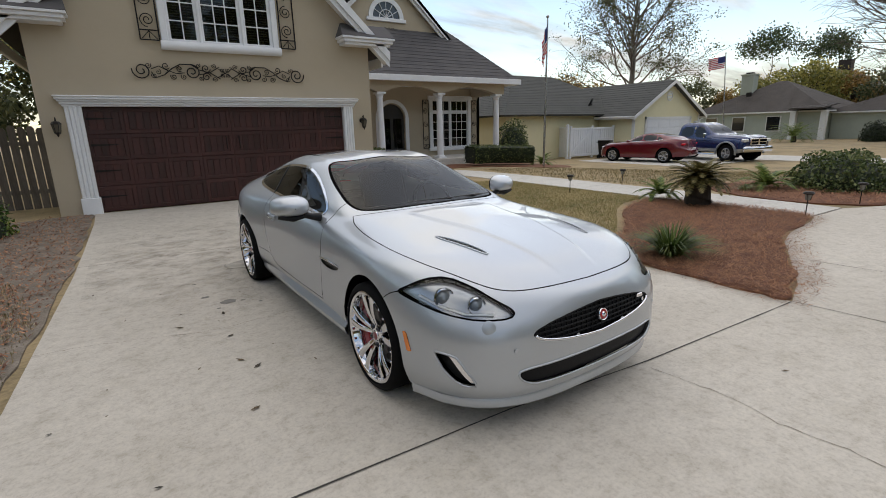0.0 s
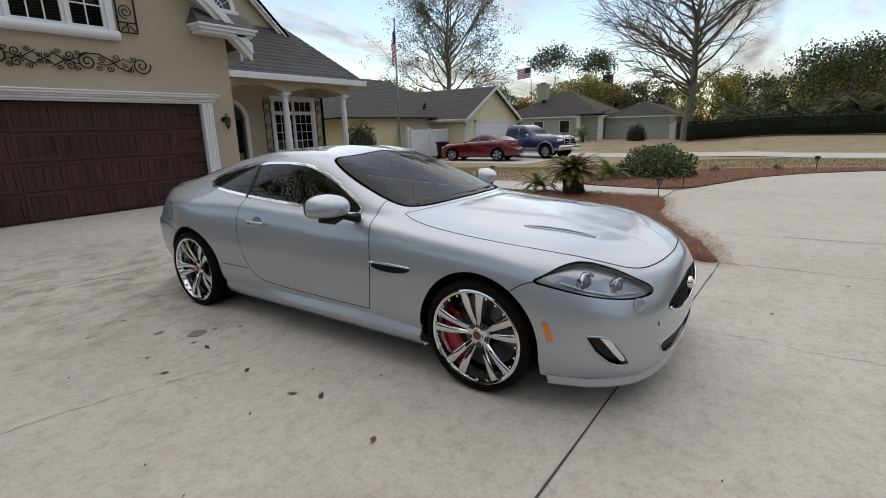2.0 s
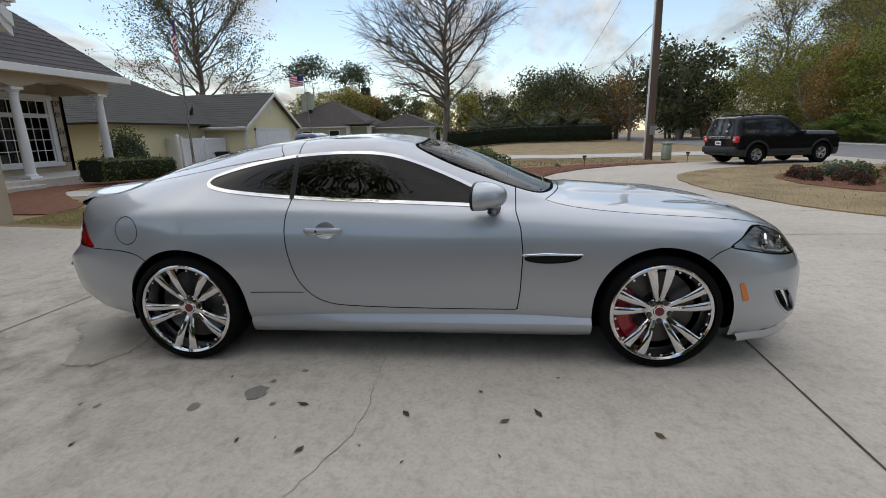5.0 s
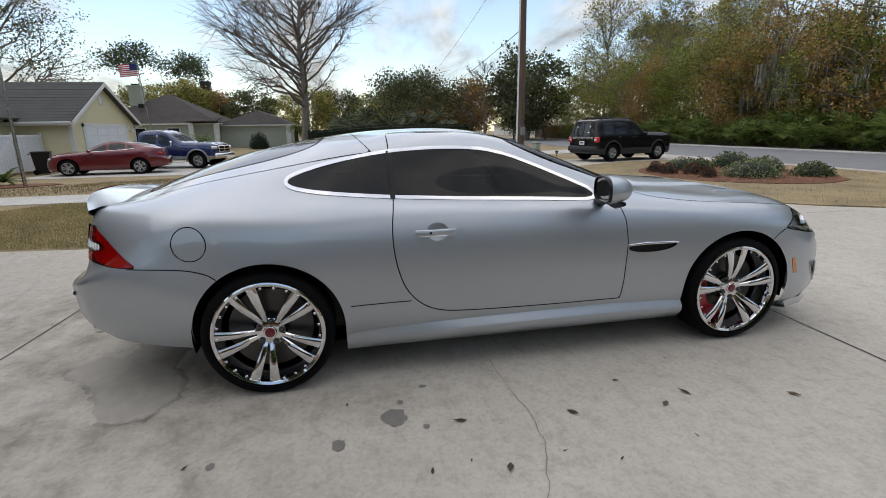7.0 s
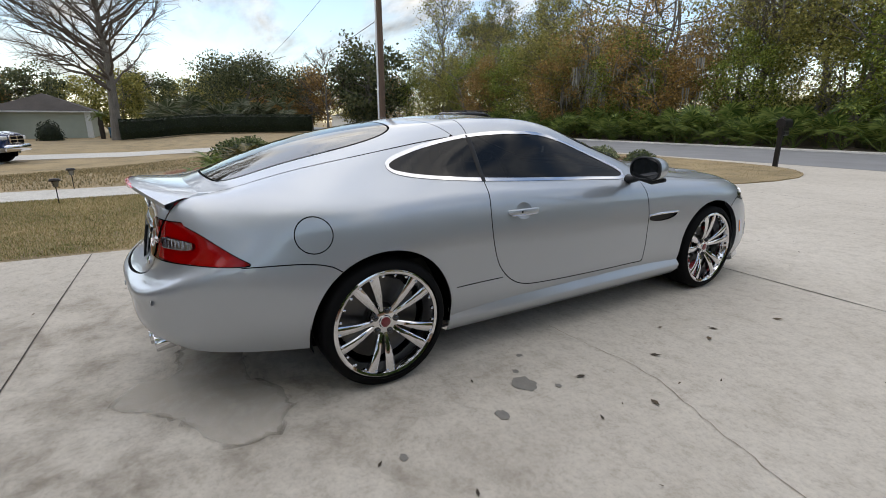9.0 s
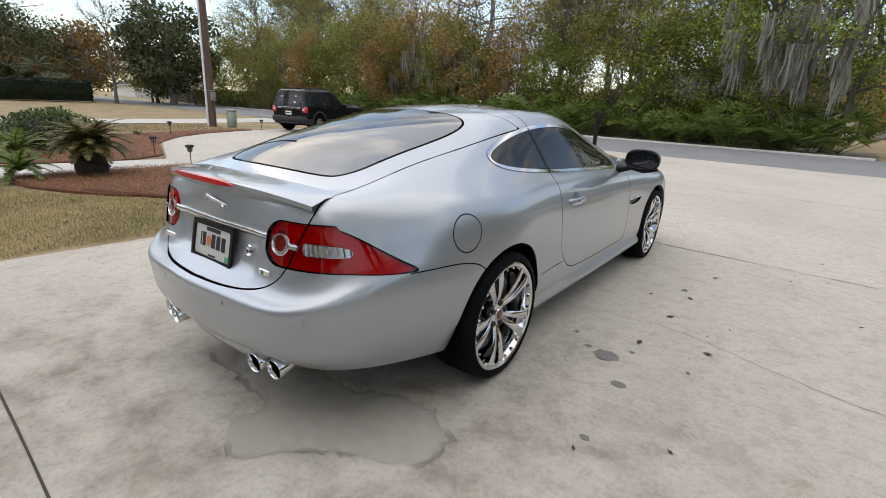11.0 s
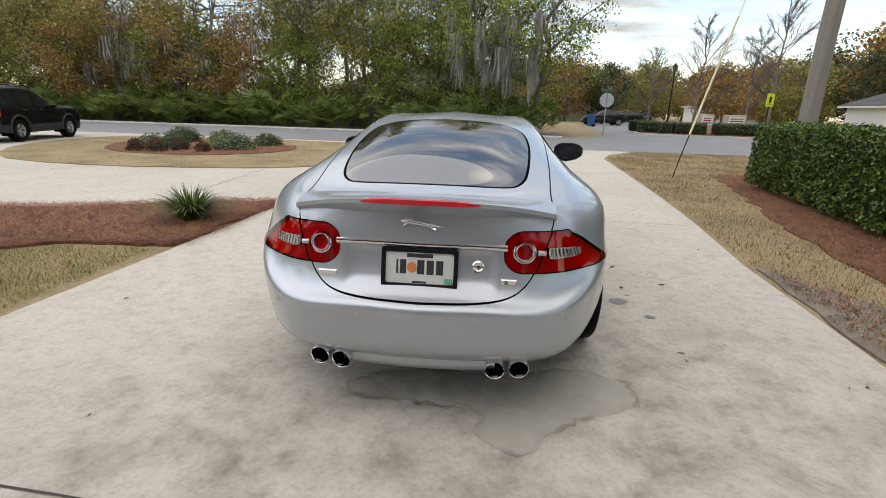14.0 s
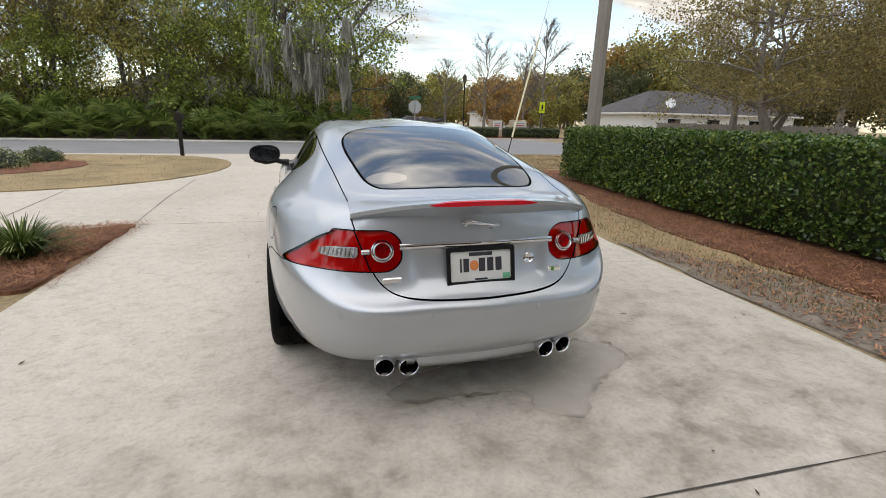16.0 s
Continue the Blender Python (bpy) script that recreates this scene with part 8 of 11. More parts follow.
def palmetto(label, m, seed, size=1.0, group="", leaves=M_FRONDG):
    rng = np.random.default_rng(seed)
    t = thing("palmetto", label, "palm", m, group)
    for i in range(11):
        mb = MB()
        a = i * 2.4 + rng.uniform(-.3, .3)
        el = rng.uniform(.5, 1.35)
        L = size * rng.uniform(.6, 1.15)
        c = Vector((math.cos(a) * math.cos(el) * L, math.sin(a) * math.cos(el) * L, math.sin(el) * L))
        mb.tube([(0, 0, 0), tuple(c)], .010, 4, False)
        out_d = Vector((math.cos(a) * math.cos(el * .8), math.sin(a) * math.cos(el * .8), math.sin(el * .8))).normalized()
        sd = Vector((-math.sin(a), math.cos(a), 0))
        upv = sd.cross(out_d)
        for k in range(17):
            b2 = -1.9 + 3.8 * k / 16
            d = (out_d * math.cos(b2) + sd * math.sin(b2) + upv * .12).normalized()
            l_ = size * .48 * rng.uniform(.8, 1.1)
            w_ = (sd * math.cos(b2) - out_d * math.sin(b2)) * .036 * size
            mid = c + d * l_ * .5
            tipp = c + d * l_ + Vector((0, 0, -.10 * l_))
            mb.add([tuple(c), tuple(mid + w_), tuple(tipp), tuple(mid - w_)], [(0, 1, 2, 3)])
        part("fan", mb, leaves, t, fix=False)
    return t


M_BARKD = mat("sago_trunk", [(.3, (.02, .016, .012)), (.7, (.07, .055, .04))], scale=8, fine=60, rough=.95, bump=.6)
T = lambda x, y, z=None, rz=0, s=1.0: Matrix.Translation((x, y, gz(x, y) if z is None else z)) @ Matrix.Rotation(radians(rz), 4, "Z") @ Matrix.Scale(s, 4)

# planted beds
sago("sago palm with tired yellow-green fronds in pine straw", T(8.62, 4.72), .46, .66, 60, 4, M_FROND)
sago("small green sago palm beside a larger one", T(8.75, 5.55), .14, .55, 18, 5, M_FRONDG)
blade_clump("grass_clump", "green strappy border grass clump in pine straw", "ornamental grass", T(5.05, 3.02), 420, .42, .50, 6, M_CLUMP, .015)
shrub("low trimmed green shrub in the curved bed", T(13.3, 4.1, rz=20), (1.25, 1.0, .86), 7, M_LF_SHRUB, .075, 5200)
sago("small green sago palm in the curved bed", T(11.9, 5.0), .10, .8, 18, 8, M_FRONDG)
for i, (x, y) in enumerate(((11.2, 5.1), (15.2, 2.9), (16.2, 1.4), (14.9, 3.6))):
    blade_clump("grass_clump", "small grey-green tufted border plant in pine straw", "ornamental grass", T(x, y), 90, .22, .28, 20 + i, M_LF_VARI, .012)
V_, G_, R_ = "variegated rounded shrub in the lawn island", "rounded green shrub in the lawn island", "small red-brown shrub in the lawn island"
for i, (x, y, r, h, mt, lab) in enumerate(((9.3, -5.2, .72, .50, M_LF_VARI, V_), (9.0, -6.7, .52, .40, M_LF_SHRUB, G_), (10.4, -6.6, .55, .48, M_LF_VARI, V_), (12.0, -6.9, .62, .52, M_LF_SHRUB, G_), (11.6, -4.9, .5, .42, M_LF_VARI, V_), (10.9, -4.9, .42, .45, M_LF_SHRUB, G_),
                                            (11.2, -3.75, .24, .36, M_LF_REDB, R_), (10.6, -3.75, .25, .36, M_LF_REDB, R_), (10.35, -4.3, .24, .34, M_LF_REDB, R_), (9.55, -4.15, .22, .30, M_LF_REDB, R_))):
    shrub(lab, T(x, y), (r, r, h), 40 + i, mt, .055, int(2400 * r))
hedge("clipped dark green glossy hedge over pine straw", [(-3.82, -1.9), (-3.42, 2.0), (-3.42, 7.2)], 1.30, 1.22, 11, M_LF_HEDGE, .056, 1500)
hedge("low clipped shrubs in front of the porch", [(11.6, 15.7), (14.4, 15.3)], 1.0, .80, 12, M_LF_SHRUB, .07, 330)
hedge("low clipped shrubs in front of the porch", [(6.2, 13.4), (7.4, 15.8)], .9, .85, 13, M_LF_SHRUB, .07, 330)
shrub("tall leafy camellia bush beside the porch column", T(15.9, 18.0), (.9, .9, 2.1), 14, M_LF_SHRUB, .10, 2600)
sago("small green sago palm in front of the porch", T(14.9, 15.0), .1, .75, 16, 9, M_FRONDG)
shrub("dark rounded bush by the garage corner", T(-2.1, 9.9), (.55, .55, .95), 15, M_LF_HEDGE, .055, 1800)

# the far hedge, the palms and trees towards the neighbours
hedge("long dark clipped hedge beyond the lawn", [(51.3, 9.4), (52.0, -7.6)], 2.2, 1.8, 16, M_LF_DARK_SHADE, .15, 90)
bare_tree("tall leafless tree with fine spreading twigs", T(52.2, 9.6), 20.5, 9.0, 21, 78, .20, trunk_r=.46, up=(.25, .65))
for i in range(7):
    x, y = 54.5 + (i % 3) * 1.6, 5.5 - i * 1.7
    palmetto("broad clump of grey-green palms behind the hedge", T(x, y, rz=i * 50), 60 + i, 3.0, "palms behind the hedge", M_PALE)
leafy_tree("round oak crown behind the dark hedge", T(62, -3.0), 8.5, (6, 6, 4.0), 22, M_LF_FAR, clumps=150, per=80, clump_r=.55, leaf=.26)
bare_tree("pale leafless small tree by the road", T(50.5, -9.2), 7.5, 3.4, 23, 26, .12, trunk_r=.14)
t1 = bare_tree("half-bare tall tree with thinning leaves behind the houses", T(50, 36.5), 21, 8.8, 24, 52, .18, trunk_r=.45, leaves=M_LF_FAR, leaf_n=26000, leaf_size=.20)
for i, (x, y, h, r) in enumerate(((91, 40, 16.0, 4.2), (94, 33, 14.6, 3.1))):
    leafy_tree("tall pine with a rounded dark crown", T(x, y), h, (r, r, r * .85), 30 + i, M_LF_PINE, clumps=46, per=70, clump_r=.75, leaf=.36)

# the wood across the street
lab_oak = "live oak with dense leaves and hanging moss"
oak = leafy_tree(lab_oak, T(1.8, -21.5), 11.5, (4.6, 4.4, 5.2), 70, M_LF_OAK, clumps=330, per=120, clump_r=.34, leaf=.14, trunk_r=.26, moss=34, trunks=4, group="trees of the wood", skirt=True)
oak2 = leafy_tree("spreading oak with rusty leaves", T(24, -23), 10.5, (4.8, 4.6, 4.6), 71, M_LF_RUST, clumps=100, per=120, clump_r=.40, leaf=.15, moss=12, trunks=2, group="trees of the wood", skirt=True, thin_top=0.6)
thin = bare_tree("slender winter tree with few yellowing leaves", T(12, -24), 14.5, 3.8, 72, 40, .28, trunk_r=.17, leaves=M_LF_MIX, leaf_n=6000, leaf_size=.17, group="trees of the wood")
mixd = leafy_tree("dark leafy tree in the wood", T(16, -25), 12.5, (4.0, 4.0, 4.6), 73, M_LF_MIX, clumps=95, per=115, clump_r=.40, leaf=.16, moss=16, trunks=2, group="trees of the wood", skirt=True, thin_top=0.62)
pine = leafy_tree("tall pine in the wood", T(30, -32), 19, (3.4, 3.4, 4.0), 74, M_LF_PINE, clumps=55, per=70, clump_r=.6, leaf=.34, trunk_r=.24, group="trees of the wood")
far1 = leafy_tree("dark green tree in the distance", T(-60, -60), 11.5, (5.0, 5.0, 5.0), 76, M_LF_FAR, clumps=95, per=66, clump_r=.66, leaf=.46, trunk_r=.3, trunks=2, skirt=True, group="distant trees")
far2 = leafy_tree("rusty brown tree in the distance", T(-66, -54), 10.0, (4.8, 4.8, 4.4), 77, M_LF_RUST, clumps=92, per=66, clump_r=.66, leaf=.46, trunk_r=.3, trunks=2, skirt=True, group="distant trees")
far3 = leafy_tree("olive brown tree in the distance", T(-72, -48), 11.0, (4.6, 4.6, 4.8), 78, M_LF_MIX, clumps=92, per=66, clump_r=.66, leaf=.46, trunk_r=.3, trunks=2, skirt=True, group="distant trees")
rng = random.Random(5)
for i in range(28):
    x = 3.5 + i * 1.85 + rng.uniform(-.8, .8)
    y = -21.4 - 3.2 * (i % 3) - rng.uniform(0, 1.6)
    src = rng.choice([oak2, thin, mixd, thin, thin] if x > 12 else [mixd, mixd, thin])
    if 20 < x < 34:
        src = rng.choice([oak2, thin, thin, mixd])
    copy_thing(src, T(x, y, rz=rng.uniform(0, 360), s=rng.uniform(.7, 1.0)))
for i in range(13):
    x = 0.5 + i * 6.0 + rng.uniform(-1, 1)
    copy_thing(rng.choice([mixd, thin, oak2, pine]), T(x, -33.5 - rng.uniform(0, 6), rz=rng.uniform(0, 360), s=rng.uniform(.6, .85)))
for i in range(16):
    x = 50 + i * 4.2 + rng.uniform(-1, 1)
    copy_thing(rng.choice([far1, far3, far2, far1]), T(x, -16 + 1.1 * i + rng.uniform(-3, 3), rz=rng.uniform(0, 360), s=rng.uniform(.52, .78)))
low_a = leafy_tree("low bushy olive-green tree at the edge of the wood", T(7.5, -22.2), 7.0, (2.7, 2.5, 3.4), 75, M_LF_OAK, clumps=120, per=105, clump_r=.34, leaf=.135, trunk_r=.13, trunks=2, group="trees of the wood", skirt=True)
low_b = leafy_tree("low bushy orange-brown tree at the edge of the wood", T(27.5, -20.6), 6.4, (2.6, 2.4, 3.1), 79, M_LF_RUST, clumps=115, per=105, clump_r=.34, leaf=.135, trunk_r=.13, trunks=2, group="trees of the wood", skirt=True)
low_c = leafy_tree("low bushy yellow-green tree at the edge of the wood", T(31.5, -21.5), 7.6, (2.9, 2.7, 3.7), 83, M_LF_MIX, clumps=120, per=105, clump_r=.36, leaf=.135, trunk_r=.13, trunks=2, group="trees of the wood", skirt=True)
for i, (x, y, s) in enumerate(((11.5, -23.0, .95), (14.6, -22.0, .8), (18.3, -22.6, .9), (22.0, -21.6, 1.0), (24.8, -22.4, .85), (29.6, -22.8, 1.1), (34.2, -21.2, 1.0), (36.8, -20.4, .95), (39.6, -20.8, 1.05), (42.5, -19.8, .9), (45.2, -19.4, 1.0), (48.0, -18.6, .9), (51.5, -18.0, .85))):
    copy_thing((low_c, low_a, low_b, low_a, low_c)[i % 5], T(x, y, rz=i * 73, s=s))
under = shrub("dark shrub in the undergrowth of the wood", T(5, -23.5), (1.7, 1.5, 2.3), 110, M_LF_FAR, .16, 2600, group="undergrowth")
for i in range(44):
    x = 1.5 + i * 1.25 + rng.uniform(-.6, .6)
    copy_thing(under, T(x, -24.5 - 4.5 * (i % 3) - rng.uniform(0, 2), rz=rng.uniform(0, 360), s=rng.uniform(.7, 1.5)))
pal = palmetto("saw palmetto fan palms at the edge of the wood", T(6, -19.4), 80, 1.15, "palmettos")
pal2 = palmetto("saw palmetto fan palms at the edge of the wood", T(7.3, -19.0), 81, 1.25, "palmettos")
for i in range(64):
    x = -0.4 + i * .58 + rng.uniform(-.3, .3)
    if 7.6 < x < 9.6 and i % 2:
        continue
    copy_thing(rng.choice([pal, pal2]), T(x, -18.7 - rng.uniform(0, 2.2), rz=rng.uniform(0, 360), s=rng.uniform(.95, 1.5)))
# trees round the side street and behind the hedge
rust = leafy_tree("broad rusty autumn tree behind the hedge", T(-17.5, -9.5), 9.0, (5.2, 5.0, 3.6), 90, M_LF_OLIVEB, clumps=240, per=140, clump_r=.38, leaf=.115, trunks=2, group="trees west of the lot", skirt=True)
for x, y, s, rz in ((-25, -6.5, 1.0, 40), (-24, -14, 1.0, 160), (-33, -12, 1.2, 20)):
    copy_thing(rust, T(x, y, rz=rz, s=s))
for x, y, s in ((-27, -20, 1.0), (-40, -22, 1.1)):
    copy_thing(pine, T(x, y, rz=x * 7, s=s))
for i in range(26):
    a = -2.62 + i * .05
    d = rng.uniform(62, 105)
    copy_thing(rng.choice([far1, far3, far2, far3, far1]), T(2 + math.sin(a) * d, 8 + math.cos(a) * d, rz=rng.uniform(0, 360), s=rng.uniform(.8, 1.1)))
copy_thing(far1, T(-10.5, -58, rz=30, s=.62))
for i in range(24):
    a = -3.28 + i * .029
    d = rng.uniform(92, 128)
    copy_thing(rng.choice([far1, far2, far3, far2, far1]), T(2 + math.sin(a) * d, 8 + math.cos(a) * d, rz=rng.uniform(0, 360), s=rng.uniform(.7, 1.0)))
for i, (x, y) in enumerate(((-22, -52), (-27, -46), (-33, -42), (-6, -58), (-2, -56), (-38, -48), (-30, -58), (-18, -64))):
    copy_thing((far2, far3, far1)[i % 3], T(x, y, rz=i * 77, s=.55 + .05 * (i % 4)))
for i, (x, y, h) in enumerate(((-14.5, -37, 8.5), (-17.5, -31, 9.0), (-12.6, -44, 7.0), (-20, -40, 8))):
    bare_tree("leafless small street tree with pale twigs", T(x, y), h, 2.6, 95 + i, 26, .2, trunk_r=.13, group="bare street trees")
# left of the garage
for x, y, s in ((-9, 22, .8), (-5, 27, .8)):
    copy_thing(thin, T(x, y, rz=x * 11, s=s))
for i in range(9):
    copy_thing(rng.choice([far3, far1]), T(-40 + i * 6.5, 48 + rng.uniform(-5, 5), rz=rng.uniform(0, 360), s=.8))
for i in range(20):
    a = .55 + i * .055
    d = rng.uniform(75, 100)
    copy_thing(rng.choice([far1, far3, far2]), T(math.sin(a) * d, math.cos(a) * d, rz=rng.uniform(0, 360), s=rng.uniform(.6, .85)))

# grass, needles and litter
def reg(poly, holes=()):
    return lambda x, y: 1.0 if inside(poly, x, y) and not any(inside(h, x, y) for h in holes) else 0.0
VERGE = [(-0.90, 3.0), (-1.05, 1.0), (-1.2, -1), (-1.4, -5), (-1.6, -7.2), (-3.2, -9.8), (-8, -9.8), (-8, -4.6), (-3.6, -4.3), (-3.2, -2.5), (-2.3, 1.2), (-1.95, 3.4), (-1.9, 6.0), (-1.2, 6.6), (-0.80, 5.0)]
patchy = lambda poly: (lambda x, y: (.30 + 1.5 * max(0, noise.noise((x * 1.1, y * 1.1, 3)) + .15) if inside(poly, x, y) else 0.0))
strands("grass_verge", 46000, patchy(VERGE), .05, .0035, M_BLADE, "dry thin grass between the drive and the hedge", "grass", .9, 1, (-8, -9.8, -.7, 6.6))
LAWN_A = [(4.72, 4.1), (5.66, 4.2), (6.4, 4.75), (7.3, 5.45), (8.0, 5.8), (9.0, 6.0), (9.02, 8.3), (9.05, 10.5), (7.0, 11.6), (5.2, 11.3), (4.85, 9.0), (4.72, 6.8)]
strands("grass_lawn", 110000, reg(LAWN_A), .036, .0034, M_BLADEG, "short lawn grass, part green and part brown", "grass", .8, 2, (4.6, 4.0, 9.1, 11.6))
strands("grass_island", 30000, reg(ISLAND, [BED_I]), .055, .0045, M_BLADE, "dry lawn grass on the island", "grass", .9, 3, (4.3, -9.4, 15.9, -.8))
LAWN_F = [(10.6, 6.3), (13.2, 6.4), (15.2, 5.1), (17.6, 1.0), (18.2, -2.6), (21, -3), (21, 9.0), (14, 12.5), (10.6, 14)]
strands("grass_far_lawn", 26000, reg(LAWN_F), .06, .008, M_BLADE, "dry brown lawn grass before the neighbour's drive", "grass", .8, 4, (10.5, -3, 21, 14))
strands("needles_front_bed", 26000, reg(MULCH_A), .16, .0022, M_NEEDLE, "loose reddish pine straw needles", "pine straw", .5, 5, (4.4, 1.5, 9.2, 5.9), flat=True, lift=.022)
edge_a = [(4.40, 1.45), (5.3, 1.60), (6.2, 2.02), (7.0, 2.42), (7.6, 2.62), (8.7, 2.78), (9.1, 3.0), (9.0, 3.2), (6.9, 2.75), (5.2, 2.0), (4.7, 1.8), (4.62, 3.9), (4.46, 3.9)]
strands("needles_strayed", 1500, reg(edge_a), .14, .0018, M_NEEDLE, "stray pine needles at the bed's edge", "pine straw", .5, 6, (4.3, 1.4, 9.2, 4.0), flat=True, lift=.003)
strands("needles_round_bed", 12000, reg(BED_B), .18, .003, M_NEEDLE, "loose reddish pine straw needles", "pine straw", .5, 7, (10.2, -3.5, 18, 6.3), flat=True, lift=.02)
strands("needles_hedge_bed", 14000, reg([(-1.8, 5.6), (-1.85, 3.4), (-2.15, 1.5), (-2.98, -2.0), (-3.4, -3.9), (-4.2, -3.9), (-2.9, 2), (-2.9, 6.5), (-1.9, 6.5)]), .15, .0022, M_NEEDLE, "loose reddish pine straw needles", "pine straw", .5, 8, (-4.2, -4, -1.7, 6.6), flat=True, lift=.012)
strands("needles_island_bed", 6000, reg(BED_I), .18, .003, M_NEEDLE, "loose reddish pine straw needles", "pine straw", .5, 9, (7.5, -8, 13.7, -3), flat=True, lift=.037)
strands("verge_litter", 5200, reg(VERGE), .05, .007, M_NEEDLE, "dry fallen leaves and twigs in the thin grass", "leaf litter", .5, 21, (-8, -9.8, -.7, 6.6), flat=True, lift=.012)
strands("leaf_litter", 9000, reg([(-0.72, 6.3), (-0.66, 10.2), (-0.66, 11.2), (-1.3, 11.2), (-5, 10.1), (-5, 7.1), (-1.7, 5.0), (-.95, 3.4)]), .07, .006, M_NEEDLE, "dry twigs and leaf litter beside the drive", "leaf litter", .5, 10, (-5, 3.3, -.6, 11.3), flat=True, lift=.006)
# small leaves lying on the drive
M_DRYLEAF = mat("dry_leaf", [(.3, (.035, .024, .014)), (.7, (.12, .08, .045))], scale=20, rough=.8, bump=0, obrand=.4)
lrng = random.Random(11)
spots = [(0.53, 3.12), (0.40, 2.6), (0.51, 4.29), (0.47, 3.75), (0.45, 3.28), (0.16, 4.16), (-.1, 2.2), (1.2, .6), (2.2, .3), (3.2, 1.1), (-.2, 4.6), (.1, 5.2), (-.3, 3.0), (.7, 3.4), (.2, 3.3), (1.0, 1.2), (-.35, 5.6)] + [(lrng.uniform(-.6, 1.0), lrng.uniform(-.5, 7)) for _ in range(22)] + [(lrng.uniform(1, 4.4), lrng.uniform(-2, 1.4)) for _ in range(16)] + [(lrng.uniform(2.8, 4.3), lrng.uniform(2, 7)) for _ in range(10)]
for i, (x, y) in enumerate(spots):
    k = (.035 if i < 6 else lrng.uniform(.008, .022))
    q = pose(x, y, gz(x, y) + .004, 0, 0, lrng.uniform(0, 360))
    tagged(part("fallen_leaf", MB().add([(-k, 0, 0), (-k * .2, k * .42, .004), (k, 0, .008), (-k * .2, -k * .42, .002)], [(0, 1, 2, 3)], q), M_DRYLEAF), "small dry brown leaf on concrete", "leaf", "fallen leaves")

# a tall oak beside the drive, which darkens the car's glass from above
west_oak = leafy_tree("tall live oak overhanging the hedge, mirrored in the car's windows", T(-8.8, 11.6), 15.8, (6.6, 8.0, 5.8), 120, M_LF_OAK, clumps=260, per=100, clump_r=.6, leaf=.20, trunk_r=.34, trunks=2)

# ---- other vehicles ----
M_REDP = plain("deep_red_car_paint", (.13, .002, .010), rough=.25, metal=.2, coat=1.0, var=.04)
M_BLUEP = plain("dark_blue_truck_paint", (.007, .026, .105), rough=.25, metal=.3, coat=1.0, var=.04)
M_BLACKP = plain("black_car_paint", (.006, .006, .007), rough=.15, spec=.35, var=.04)
M_CLAD = plain("dark_grey_cladding", (.035, .036, .038), rough=.6, spec=.25)
M_GREYP = plain("silver_grey_paint", (.36, .37, .38), rough=.3, metal=.6, coat=.8)
M_ALLOY = plain("grey_alloy", (.42, .42, .43), rough=.25, metal=.9)
M_PLATE = plain("white_plate", (.72, .73, .74), rough=.4)


def section(y, w, zs, zb, wt, zt, crown=.02, dy=0.0):
    """One body section: sill, side, belt, tumblehome, roof; dy leans the top rearwards."""
    return [(w * .93, y, zs), (w * .985, y, zs + .09), (w, y, zs + (zb - zs) * .45), (w * .995, y, zs + (zb - zs) * .8), (w * .975, y, zb),
            (w * .975 + (wt - w * .975) * .35, y + dy * .35, zb + (zt - zb) * .35), (wt + .01, y + dy * .9, zt - .05), (wt - .05, y + dy, zt), (wt * .5, y + dy, zt + crown * .75), (0, y + dy, zt + crown)]


def squeezed(st, k, y):
    return [(p[0] * k, y + (p[1] - st[0][1]), p[2]) for p in st]


